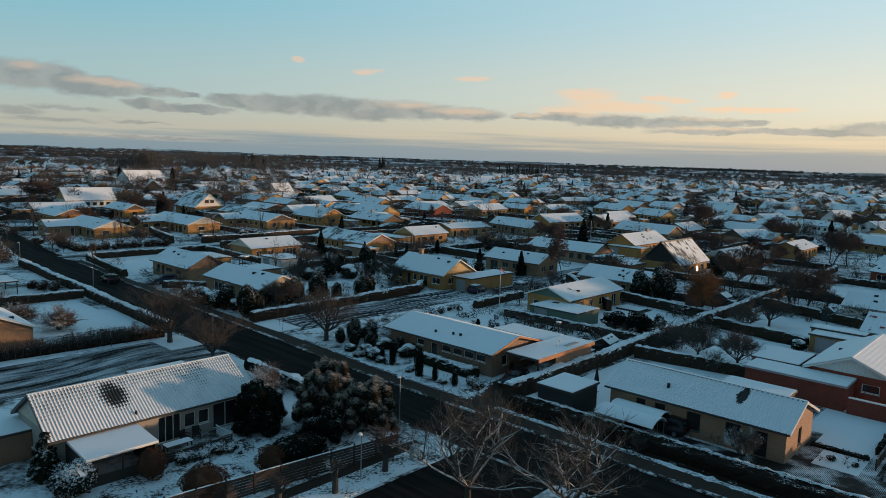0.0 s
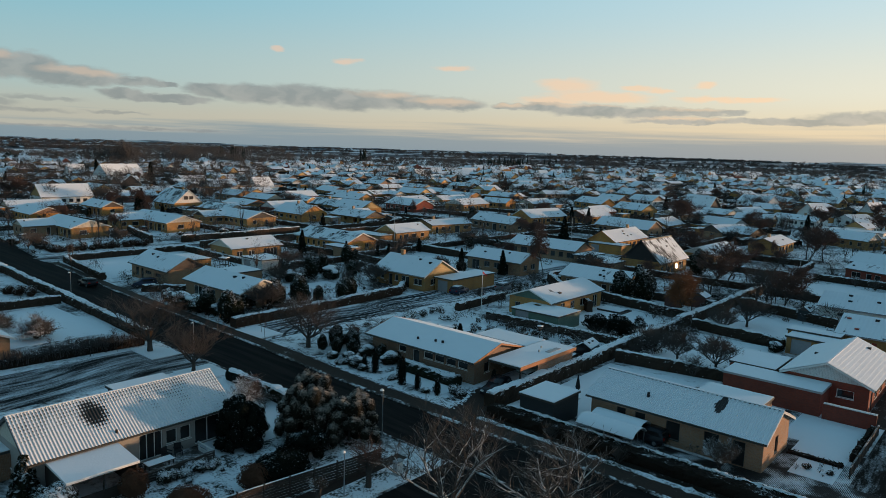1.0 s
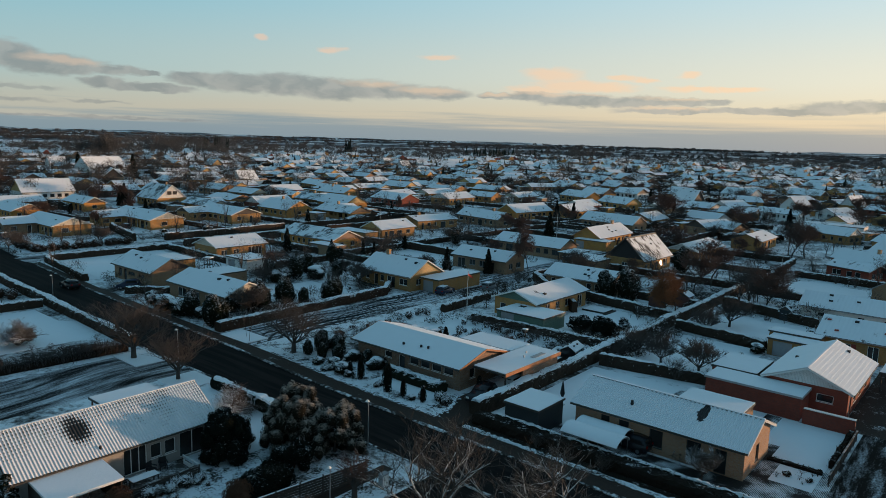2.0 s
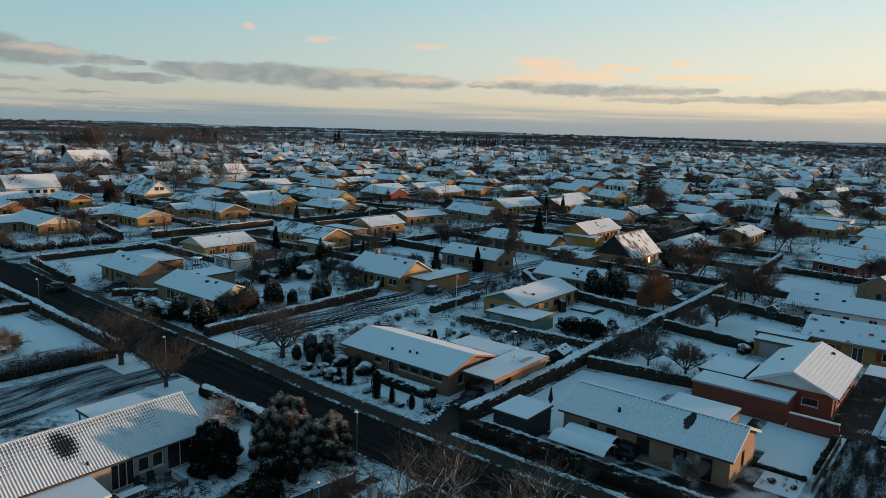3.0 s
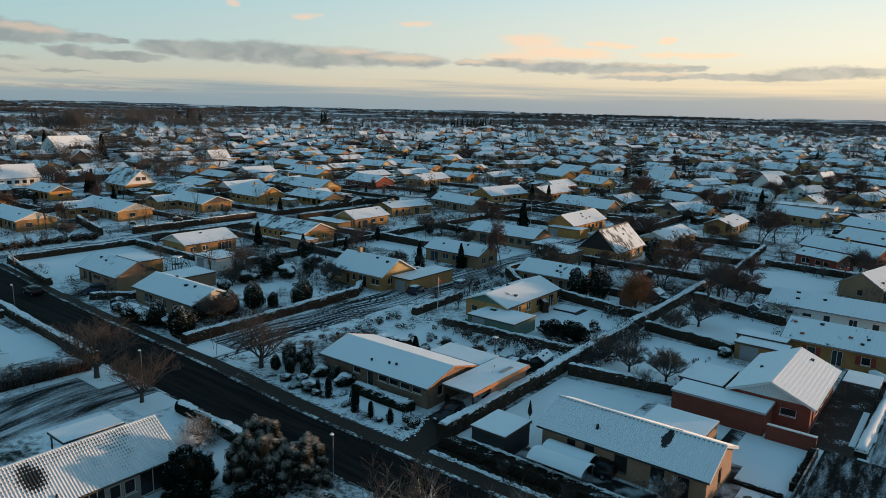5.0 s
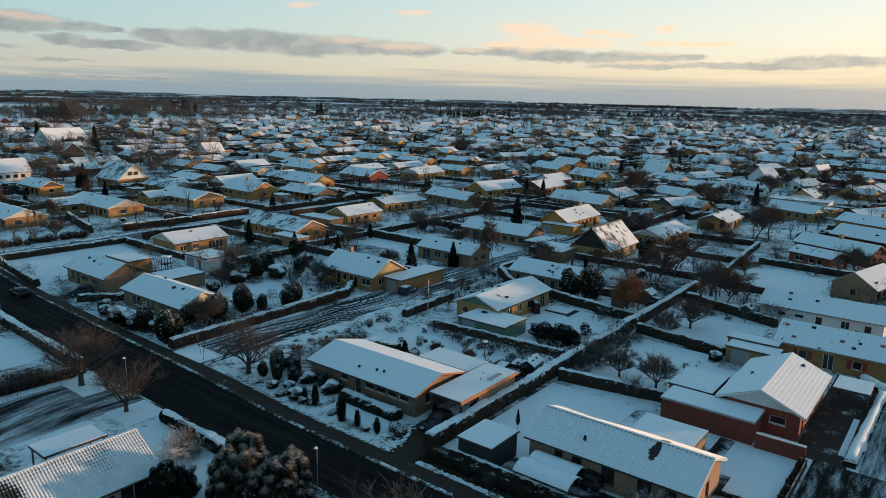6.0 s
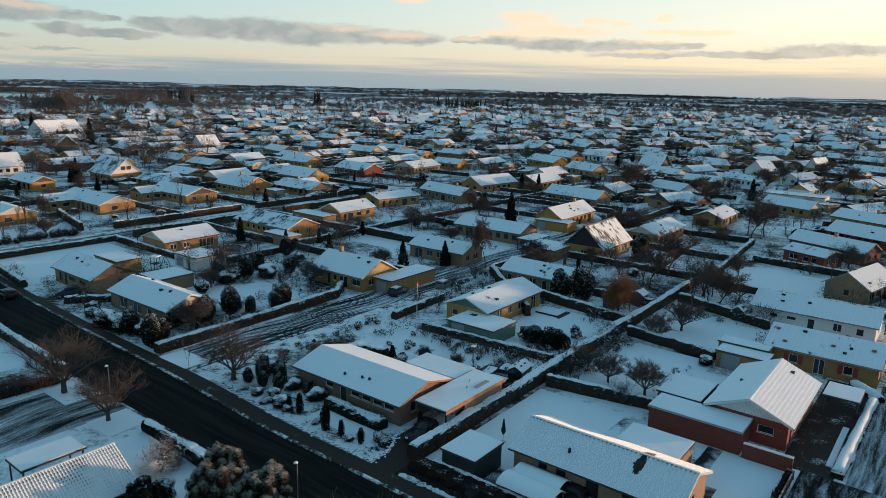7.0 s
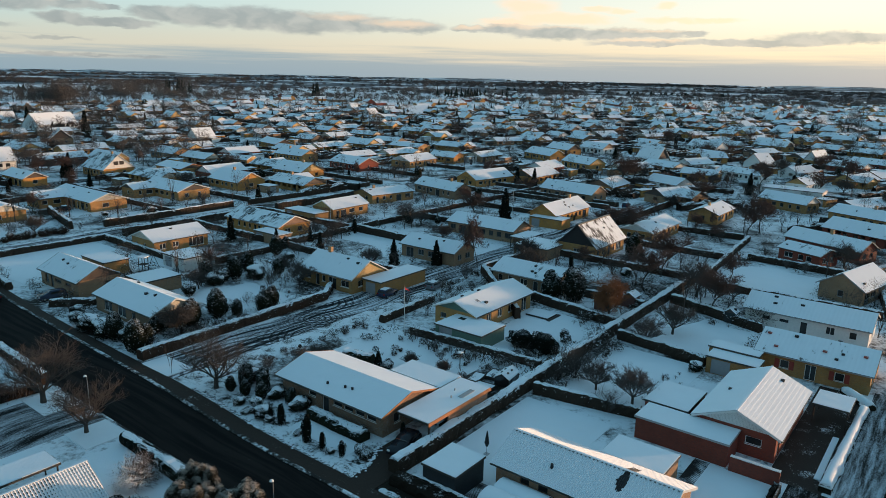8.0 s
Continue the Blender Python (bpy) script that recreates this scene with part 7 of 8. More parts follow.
def bicycle():
    t = thing("bicycle", Matrix.Identity(4), "dark bicycle leaning at the house wall", "bicycle", group="bicycles at the wall")
    for x in (-0.5, 0.5):
        V, F = [], []
        for i in range(18):
            a = 2 * math.pi * i / 18
            for r, y in ((0.33, -0.02), (0.36, 0.0), (0.33, 0.02)):
                V.append((x + r * math.cos(a), y, 0.36 + r * math.sin(a)))
        for i in range(18):
            for j in range(3):
                F.append((i * 3 + j, i * 3 + (j + 1) % 3, (i + 1) % 18 * 3 + (j + 1) % 3, (i + 1) % 18 * 3 + j))
        raw_mesh("wheel", V, F, BLACK, t)
    bm = bmesh.new()
    for a, b in (((-0.5, 0, 0.36), (-0.1, 0, 0.36)), ((-0.1, 0, 0.36), (-0.2, 0, 0.95)), ((-0.1, 0, 0.36), (0.4, 0, 0.85)), ((-0.17, 0, 0.8), (0.4, 0, 0.85)), ((0.5, 0, 0.36), (0.38, 0, 1.05)), ((-0.5, 0, 0.36), (-0.17, 0, 0.8))):
        tube(bm, a, b, 0.018, 0.018, 5)
    part("frame", bm, BLACK, t)
    part("handlebar", boxes((0.34, 0.4, -0.28, 0.28, 1.03, 1.07)), METAL, t)
    part("saddle", boxes((-0.32, -0.08, -0.06, 0.06, 0.95, 1.0)), BLACK, t)
    return t


bike = bicycle()
put(bike, 57.9, 22.9, 0.03, 88)
copy_thing(bike, place(57.9, 19.9, 0.03, 92))
# stones along the front garden's edge
rng = np.random.default_rng(5)
V, F = [], []
for i in range(300):
    s = 41.5 + 28.0 * rng.uniform()
    w = bend(PATH_EDGE, s) + 0.25 + 0.12 * rng.normal()
    if i % 5 == 0:
        s, w = 41.6 + 0.18 * rng.normal() + 1.8 * (i / 300) ** 2, 51.2 + 6.0 * i / 300
    bm = bmesh.new()
    bmesh.ops.create_icosphere(bm, subdivisions=1, radius=rng.uniform(0.10, 0.21))
    c = spot(w, s, 0.14)
    off = len(V)
    V += [tuple(c + Vector((v.co.x, v.co.y, v.co.z * 0.7)) * float(rng.uniform(0.85, 1.15))) for v in bm.verts]
    F += [[v.index + off for v in f.verts] for f in bm.faces]
    bm.free()
tagged(raw_mesh("edging_stones", V, F, snowy("snowy_stones", (0.10, 0.095, 0.09), 0.55, 3.0, 9.0, up=True)), "row of rough field stones with snow on them", "stones", kind="stuff")


# ---- the other houses of the quarter ----
home("yellow", 101.2, 195.6, 24.6, 10.9, 2.7, 4.7, 90, gable="cream", trim=WHITE, chimney=False, label="long yellow brick bungalow with pale boarded gable",
     left=[(3.2, 0.9, 1.8, 1.2, 2, False)])
home("yellow", 93.6, 201.4, 9.5, 8.2, 2.7, 4.4, 0, gable="cream", trim=WHITE, chimney=False, label="yellow brick cross wing under a snowy roof")
home("yellow", 76.3, 195.2, 21.0, 10.4, 2.7, 4.6, 90, gable="cream", trim=WHITE, chimney=False, label="yellow brick corner house with pale boarded gable", left=[(2.0, 0.9, 1.8, 1.2, 2, False)])
home("tan", 67.9, 198.8, 8.6, 8.4, 2.7, 4.3, 0, gable="cream", trim=WHITE, chimney=False, label="sandy brick cross wing under a snowy roof", front=[(1.6, 0.9, 1.4, 1.2, 2, False), (5.4, 0.1, 1.0, 2.1, 1, True)])
home("orange", 80.8, 234.0, 17.4, 10.8, 2.7, 4.7, 90, gable="orange", trim=WHITE, chimney=False, label="ochre brick bungalow with two gable windows", left=[(1.6, 0.9, 1.2, 1.2, 1, False), (6.2, 0.9, 1.2, 1.2, 1, False)])
home("white", 109.0, 291.0, 19.5, 12.0, 3.0, 7.8, 0, chimney=False, label="large white hall under a tall unbroken snowy roof", front=[(2.0 + 2.6 * i, 0.9, 1.6, 1.3, 2, False) for i in range(6)])
home("tan", 170.5, 366.0, 14.0, 11.0, 3.0, 7.8, 70, gable="dark", trim=WHITE, roof_mat=SNOW_THIN, label="steep-roofed brick house with a dark gable")
home("white", 209.0, 465.0, 28.0, 16.0, 3.0, 10.0, 12, label="large white house under a broad snowy roof")
home("tan", 121.5, 86.7, 14.6, 7.9, 2.7, 4.5, 90)
home("yellow", 140.4, 135.1, 13.7, 8.6, 2.7, 4.7, 0)
home("yellow", 165.7, 142.5, 16.4, 10.4, 2.7, 4.0, -9.8)
home("tan", 147.6, 91.4, 19.5, 8.9, 2.7, 4.6, 90)
home("orange", 176.9, 87.9, 19.8, 8.6, 2.7, 5.4, 0)
home("yellow", 173.7, 61.2, 18.5, 8.9, 2.7, 4.4, 0)
home("yellow", 206.8, 56.6, 16.0, 8.7, 2.7, 4.4, 0)
home("yellow", 240.6, 44.1, 16.4, 7.4, 2.7, 5.0, 67.5)
home("yellow", 229.7, 21.4, 18.0, 10.2, 2.7, 4.7, 67.5)
home("red", 184.1, 23.5, 18.2, 7.4, 2.7, 4.8, 67.5)
home("red", 172.6, 25.7, 10.0, 7.4, 2.7, 3.9, 67.5)
home("tan", 151.6, 13.9, 13.2, 8.3, 2.7, 5.3, -13.4)
home("tan", 117.5, 60.9, 13.8, 8.5, 2.7, 4.5, 90)
home("orange", 105.0, 245.8, 17.0, 8.2, 2.7, 4.7, 90)
home("darkred", 135.5, 288.5, 18.5, 9.4, 2.7, 4.8, 0)
tall_gable = home("yellow", 134.2, 248.2, 16.0, 12.0, 2.7, 7.8, 90, gable="white", trim=WHITE, roof_mat=SNOW_THIN, label="yellow brick house with a tall white boarded gable")
for y in (-1.9, 0.2):
    w_gable = part("window", boxes((-7.78, -7.68, y, y + 1.7, 4.2, 5.5)), BLACK, tall_gable)
    part("frame", boxes((-7.79, -7.74, y - 0.08, y, 4.12, 5.58), (-7.79, -7.74, y + 1.7, y + 1.78, 4.12, 5.58), (-7.79, -7.74, y, y + 1.7, 5.5, 5.58), (-7.79, -7.74, y, y + 1.7, 4.12, 4.2)), WHITE, w_gable)
home("yellow", 149.6, 277.5, 20.2, 7.4, 2.7, 5.3, 90)
home("orange", 156.8, 315.5, 20.5, 10.3, 2.7, 4.7, 0)
home("tan", 178.4, 279.6, 18.1, 10.4, 2.7, 4.9, 90)
home("orange", 154.3, 234.4, 17.2, 10.4, 2.7, 4.3, 90)
home("yellow", 126.6, 193.0, 21.0, 11.4, 2.7, 4.7, 90, gable="dark", trim=WHITE, chimney=False, label="yellow brick bungalow with dark boarded gable", left=[(2.0, 0.9, 1.4, 1.2, 2, False), (6.5, 0.05, 1.0, 2.05, 1, True)])
home("yellow", 119.0, 199.0, 9.0, 8.0, 2.7, 4.3, 0, gable="dark", trim=WHITE, chimney=False, label="yellow brick cross wing under a snowy roof")
home("orange", 149.6, 193.8, 17.0, 11.4, 2.7, 5.6, 88, gable="brick", trim=WHITE)
home("yellow", 185.0, 240.2, 13.5, 7.9, 2.7, 4.2, -76.3)
home("orange", 180.0, 198.5, 17.0, 11.4, 2.7, 5.6, 88, gable="yellow")
home("red", 211.0, 200.5, 19.0, 11.4, 2.7, 5.2, 84, gable="brick", trim=WHITE, label="bright red house with white bargeboards")
home("yellow", 237.0, 190.5, 19.0, 10.8, 2.7, 5.0, 2)
home("yellow", 213.5, 238.7, 18.8, 10.4, 2.7, 5.0, 90)
home("orange", 240.1, 285.4, 20.5, 10.4, 2.7, 5.0, 76.4)
home("yellow", 280.7, 230.7, 20.5, 10.3, 2.7, 4.3, 90)
home("tan", 185.9, 135.4, 20.5, 7.8, 2.7, 5.0, 78.6)
home("orange", 257.9, 189.2, 14.6, 8.6, 2.7, 4.7, 90)
home("orange", 215.3, 139.0, 19.7, 10.4, 2.7, 5.4, -8.8)
home("orange", 234.3, 129.5, 19.5, 10.4, 2.7, 5.2, 0)
home("orange", 302.0, 164.0, 20.3, 10.4, 2.7, 5.4, 67.5)
home("orange", 283.7, 134.7, 18.6, 9.6, 2.7, 5.4, 67.5)
home("tan", 210.3, 101.5, 20.5, 9.0, 2.7, 5.3, 81.5)
home("orange", 331.4, 169.8, 17.8, 9.4, 2.7, 5.6, 67.5)
home("white", 350.6, 160.4, 15.9, 10.4, 2.7, 5.4, 75.8)
home("white", 321.7, 118.9, 13.5, 8.5, 2.7, 8.4, 67.5)
home("orange", 285.0, 85.0, 14.2, 8.6, 2.7, 4.7, 90)
home("white", 301.6, 73.5, 20.5, 8.1, 2.7, 4.5, 67.5)
home("orange", 351.6, 101.4, 12.6, 8.6, 2.7, 4.7, -51.3)
home("white", 342.0, 77.6, 10.0, 10.4, 2.7, 7.3, -22.5)
home("white", 406.2, 120.8, 20.5, 10.2, 2.7, 6.2, 67.5)
home("yellow", 373.5, 60.3, 13.5, 7.4, 2.7, 7.8, -13.8)
home("white", 290.5, 48.8, 20.5, 8.2, 2.7, 5.0, -8)
home("red", 383.8, 39.2, 17.5, 9.2, 2.7, 5.0, 67.5)
home("yellow", 446.2, 95.6, 20.5, 8.7, 2.7, 5.7, 67.5)


# ---- the quarter beyond: rows of houses along the streets ----
rng = random.Random(77)
STREETS = [0.2 + 79.6 * i for i in range(-7, 10)]


def free(w, s, r):
    return all((w - a) ** 2 + (s - b) ** 2 > (r + c) ** 2 for a, b, c in made_at)


def in_sight(w, s, margin=40.0):
    p = spot(w, s)
    return p.y > 30 and abs(p.x - 4) < 0.68 * p.y + margin


def turned(w, s):
    """The eastern part of the quarter follows streets turned by 22.5 degrees."""
    return w > 165 + 0.75 * s


kinds = []
for i, (col, L, W, rd, gab) in enumerate((("yellow", 15.5, 9.0, 4.8, "yellow"), ("orange", 14.5, 9.2, 4.9, "orange"), ("tan", 16.5, 8.8, 4.6, "cream"), ("yellow", 17.5, 9.0, 4.7, "dark"), ("red", 15.0, 9.0, 5.0, "white"),
                                            ("white", 14.0, 8.6, 4.9, "white"), ("orange", 16.0, 9.4, 5.2, "yellow"), ("tan", 13.0, 9.0, 5.0, "dark"), ("white", 11.5, 8.8, 7.4, "white"), ("yellow", 12.0, 9.0, 7.2, "yellow"), ("brown", 17.0, 9.2, 4.5, "dark"), ("orange", 18.0, 8.4, 4.5, "cream"))):
    h = build_house(col, L * 1.08, W * 1.1, 2.4, rd - 0.2, 500 + i, 0, gable=gab, roof_mat=SNOW_THIN if i % 4 == 3 else SNOW, chimney=i % 3 == 0)
    if i in (0, 3, 6, 7, 11):
        wing = build_house(col, 9.5, 8.2, 2.4, rd - 0.55, 700 + i, 0, gable=gab, chimney=False)
        for o in list(wing.children):
            o.parent = h
            o.matrix_basis = pose(L * (0.28 if i % 2 else -0.28), -4.2, 0, 0, 0, 90) @ o.matrix_basis
        bpy.data.objects.remove(wing)
    kinds.append(h)
used = set()
garages = [flat_roofed(c, 6.0, 4.2, 2.4, label=f"flat-roofed {WALL_NAMES[c]} garage under snow") for c in ("white", "tan", "orange")]
used_garages = set()
far_homes = []
orders = []
sheds = []


def stand(pool, seen, i, m):
    if i not in seen:
        seen.add(i)
        pool[i].matrix_basis = m
        return pool[i]
    return copy_thing(pool[i], m)


def plot(w, s, along, far, around=False):
    """One plot with its house, and often a garage."""
    if not (in_sight(w, s) or around) or not free(w, s, 8.5) or (w < 52 and 0 < s < 200 and not around) or (52 < w < 86 and 126 < s < 154):
        return
    if s < 0 and w < 175 and any(abs((w - a) * 0.595 + (s - b) * 0.80) < 13 for a, b in ((62.3, 14.4), (87.0, 11.0), (76, 11))):
        return                                   # a gap in the rows lets the low sun through
    i = rng.choices(range(12), (4, 4, 5, 4, 4, 3, 4, 4, 1, 1, 6, 4))[0]
    deg = along + rng.choice((0, 90)) + rng.uniform(-2, 2)
    orders.append((spot(w, s).length + (2000 if around else 0), i, place(w, s, 0, deg)))
    made_at.append((w, s, 9.0))
    far_homes.append((w, s))
    for turn in rng.sample((0, 90, 180, 270), 3 if rng.random() < 0.4 else 2):
        a = radians(deg + turn)
        gw, gs = w + 11.5 * math.cos(a), s + 11.5 * math.sin(a)
        if free(gw, gs, 1.0):
            sheds.append((spot(gw, gs).length + (2000 if around else 0), rng.randrange(3), place(gw, gs, 0, deg)))
            made_at.append((gw, gs, 2.5))


for k, s0 in enumerate(STREETS):                 # the rows on the straight grid
    for row in (21.0, 58.5):
        w = 64.0 + rng.uniform(0, 10)
        while w < 900:
            s = s0 + row + rng.uniform(-3, 3)
            if not turned(w, s) and spot(w, s).y < 900 and rng.random() < 0.93:
                plot(w, s, 0, spot(w, s).y > 450)
            w += rng.uniform(21.0, 25.5)
for row in range(-2, 3):                         # this side of the road, to the west
    w = 20 - 27.0 * (row + 1)
    for s in range(100, 420, 24):
        if w < 30:
            plot(w + rng.uniform(-3, 3), s + rng.uniform(-3, 3), 0, True)
a = radians(-22.5)
for i in range(-30, 60):                         # the turned rows to the east
    for j in range(0, 60):
        u, v = j * 19.5 + rng.uniform(-1.5, 1.5), i * 30.0 + (3.5 if i % 2 else -3.5) + rng.uniform(-2, 2)
        w, s = 150 + u * math.cos(a) - v * math.sin(a), -60 + u * math.sin(a) + v * math.cos(a)
        p = spot(w, s)
        if turned(w, s) and p.y < 830 and p.y > 60 and rng.random() < 0.9 and p.length < 950:
            if len(far_homes) < 760:
                plot(w, s, -22.5, p.y > 450)

for w in range(-190, 240, 24):                   # and unseen rows added behind the camera and to its right, to block the low sun
    for s in range(-260, 10, 33):
        if spot(w, s).length > 45 and not in_sight(w, s, 4.0):
            plot(w + rng.uniform(-3, 3), s + rng.uniform(-3, 3), 0, True, True)
orders.sort(key=lambda o: o[0])
for d, i, m in orders[:196]:
    stand(kinds, used, i, m)
sheds.sort(key=lambda o: o[0])
for d, i, m in sheds[:124]:
    stand(garages, used_garages, i, m)
for i in range(len(kinds)):
    stand(kinds, used, i, orders[196 + i][2]) if i not in used else None


def joined(name, kinds, rows):
    """The rest of the far houses as one mesh."""
    mats, V, F, S, off = [], [], [], [], 0
    plans = []
    for h in kinds:
        items = []
        for o in h.children:
            me = o.data
            co = np.empty(len(me.vertices) * 3)
            me.vertices.foreach_get("co", co)
            slot = []
            for k in me.materials:
                if k not in mats:
                    mats.append(k)
                slot.append(mats.index(k))
            items.append((co.reshape(-1, 3), [tuple(p.vertices) for p in me.polygons], [slot[p.material_index] for p in me.polygons]))
        plans.append(items)
    for d, i, m in rows:
        r, t = np.array(m.to_3x3()), np.array(m.translation)
        for co, faces, slots in plans[i]:
            V.append(co @ r.T + t)
            F.extend([tuple(k + off for k in f) for f in faces])
            S.extend(slots)
            off += len(co)
    return raw_mesh(name, np.concatenate(V).tolist(), F, mats, slots=S)


tagged(joined("far_houses", kinds, orders[208:]), "hundreds of far snowy-roofed houses, and unseen rows added behind the camera", "houses", kind="stuff")
tagged(joined("far_garages", garages, sheds[124:]), "flat snowy garages and sheds among the far and the added unseen houses", "garages", kind="stuff")


def outskirts(seed):
    """The town's far edge: small gabled houses in broken rows."""
    r = np.random.default_rng(seed)
    mats = [SNOW, BRICK["tan"], BRICK["brown"], BRICK["orange"], BRICK["white"], BRICK["red"], BRICK["yellow"]]
    V, F, S = [], [], []
    for _ in range(900):
        d = 720 + 1050 * r.uniform() ** 0.8
        b = radians(r.uniform(-40, 42))
        if d > 980 + 14 * math.degrees(b) + 300 * math.sin(b * 9) ** 2:
            continue
        x, y = d * math.sin(b), d * math.cos(b)
        a = radians(26 + 90 * int(r.uniform() < 0.5) + r.normal() * 5)
        L, W, e, h = r.uniform(6, 10), r.uniform(4.0, 5.2), r.uniform(2.4, 3.0), r.uniform(4.4, 6.8)
        c, s = math.cos(a), math.sin(a)
        off, k = len(V), int(r.integers(1, 7))
        for u, v, z in ((-L, -W, 0), (L, -W, 0), (L, W, 0), (-L, W, 0), (-L, -W, e), (L, -W, e), (L, W, e), (-L, W, e), (-L, 0, h), (L, 0, h)):
            V.append((x + u * c - v * s, y + u * s + v * c, z))
        F += [tuple(off + i for i in f) for f in ((0, 1, 5, 4), (2, 3, 7, 6), (1, 2, 6, 9, 5), (3, 0, 4, 8, 7), (4, 5, 9, 8), (6, 7, 8, 9))]
        S += [k, k, k, k, 0, 0]
    return raw_mesh("outlying_houses", V, F, mats, slots=S)


tagged(outskirts(5), "snowy roofs of the town's far outskirts", "houses", kind="stuff")
# ---- garden hedges between the plots ----
def lot_hedges():
    V, F = [], []
    r = np.random.default_rng(8)
    def strip(w0, s0, w1, s1, hh, wd):
        p, q = spot(w0, s0), spot(w1, s1)
        L = (q - p).length
        n = max(2, int(L / 2.2))
        d = (q - p).normalized()
        side = Vector((-d.y, d.x, 0))
        off = len(V)
        for i in range(n + 1):
            c = p.lerp(q, i / n)
            for y, z in ((-0.5, 0), (-0.5, 0.8), (-0.2, 1.0), (0.25, 1.0), (0.5, 0.75), (0.5, 0)):
                e = c + side * wd * (y + 0.12 * r.normal()) + Vector((0, 0, z * hh * (1 + 0.13 * r.normal())))
                V.append(e[:])
        for i in range(n):
            for j in range(5):
                F.append((off + i * 6 + j, off + i * 6 + j + 1, off + (i + 1) * 6 + j + 1, off + (i + 1) * 6 + j))
    for w, s in far_homes:
        p = spot(w, s)
        t = -22.5 if turned(w, s) else 0.0
        a = radians(t)
        ca, sa = math.cos(a), math.sin(a)
        for x0, y0, x1, y1 in ((11, -18, 11, 18), (-11, 18, 11, 18.5), (-10, -12.5, 9, -12.5), (-10.5, 12.5, 4, 12.0)):
            if r.uniform() < 0.85:
                strip(w + x0 * ca - y0 * sa, s + x0 * sa + y0 * ca, w + x1 * ca - y1 * sa, s + x1 * sa + y1 * ca, r.uniform(1.4, 2.3), r.uniform(1.0, 2.2))
    return raw_mesh("far_hedges", V, F, HEDGE_FAR)


tagged(lot_hedges(), "brown winter hedges dividing the far gardens", "hedge", kind="stuff")
# hedges of the nearer gardens, each its own
for w, s, w1, s1 in ((100, 53.5, 118, 72.5), (118, 72.5, 160, 72.8), (88, 116, 106, 116), (106, 84, 106, 116), (128, 84.5, 128, 118), (106, 118, 152, 118), (152, 84, 152, 118), (128, 118, 128, 153), (106, 124, 106, 152.5),
                     (88, 151.6, 127, 151.8), (132, 151.8, 178, 152), (90, 164.4, 127, 164.8), (132, 164.2, 182, 164.4), (178, 84, 178, 118), (152, 118, 200, 118), (200, 84, 200, 150), (83.4, 167, 88.6, 190), (110, 167, 110, 210),
                     (135, 166, 135, 200), (162, 166, 162, 200), (188, 164, 188, 200), (60, 212, 190, 213), (118, 40, 118, 72), (141, 39, 141, 72), (162, 40, 162, 72), (185, 42, 185, 72), (141, 38, 185, 41), (164, 15, 166, 36), (139, 8, 139, 37), (139, 7, 166, 12),
                     (180, 72.6, 230, 72.8), (206, 84, 206, 118), (232, 84, 232, 118), (200, 118, 240, 118.5), (215, 120, 216, 153), (241, 120, 241, 150), (212, 166, 212, 200), (240, 166, 240, 200), (190, 201, 262, 202), (88.5, 244, 88.5, 213), (112, 202, 112, 235), (140, 202, 140, 235), (168, 202, 168, 235), (196, 202, 196, 235)):
    hedge(w, s, w1, s1, 1.4 + 0.7 * ((w * 7 + s) % 1.0), 0.95, HEDGE if (int(w + s) % 3) else HEDGE_RED, 9 if spot(w, s).length < 190 else 0, cap=0.6 if spot(w, s).length < 190 else 0)

# ---- garden plants among the houses ----
def sun_lane(w, s):
    """The open strip of gardens through which the low sun reaches the house with black gables."""
    return 148 < w < 225 and abs((w - 150.3) * 0.595 + (s - 60.1) * 0.80) < 5.5 or 143 < w < 162 and 49 < s < 61


count = 0
pool = [(spruce, 0.5, 1.3), (ever, 0.45, 1.1), (snow_bush, 0.6, 1.4), (tall, 0.4, 0.9), (apple, 0.7, 1.3), (twiggy, 0.7, 1.6), (birch, 0.4, 0.8), (apple, 0.9, 1.6), (thuja, 0.8, 1.5)]
tries = 0
while count < 268 and tries < 9000:
    tries += 1
    d = 95 + 430 * rng.random() ** 1.25
    b = radians(rng.uniform(-38, 40))
    p = Vector((4 + d * math.sin(b), d * math.cos(b), 0))
    w = p.x * math.cos(radians(TURN)) + p.y * math.sin(radians(TURN))
    s = -p.x * math.sin(radians(TURN)) + p.y * math.cos(radians(TURN))
    if w < 56 or (not turned(w, s) and min(abs(s - k) for k in STREETS) < 6.5) or not free(w, s, -1.0):
        continue
    if any(x0 < w < x1 and y0 < s < y1 for x0, x1, y0, y1 in ((58, 107, 5, 64), (57, 82, 128, 153), (104, 119, 22, 37), (136, 160, 18, 36), (72, 85, 88, 101), (52, 106, 66, 84), (98, 126, 34, 60))):
        continue
    t, lo, hi = rng.choices(pool, (1.6, 4, 3, 3, 4, 5, 1.2, 2, 1))[0]
    size, facing = rng.uniform(lo, hi), rng.uniform(0, 360)
    if not (52 < w < 106 and 63 < s < 67) and not sun_lane(w, s):
        more(t, w, s, size, facing)
    count += 1

# ---- woods and far trees ----
def land(x, y):
    """The height of the plain, which swells gently towards the skyline."""
    k = min(1.0, max(0.0, (math.hypot(x, y) - 1800.0) / 2500.0))
    return 27.0 * k ** 1.25


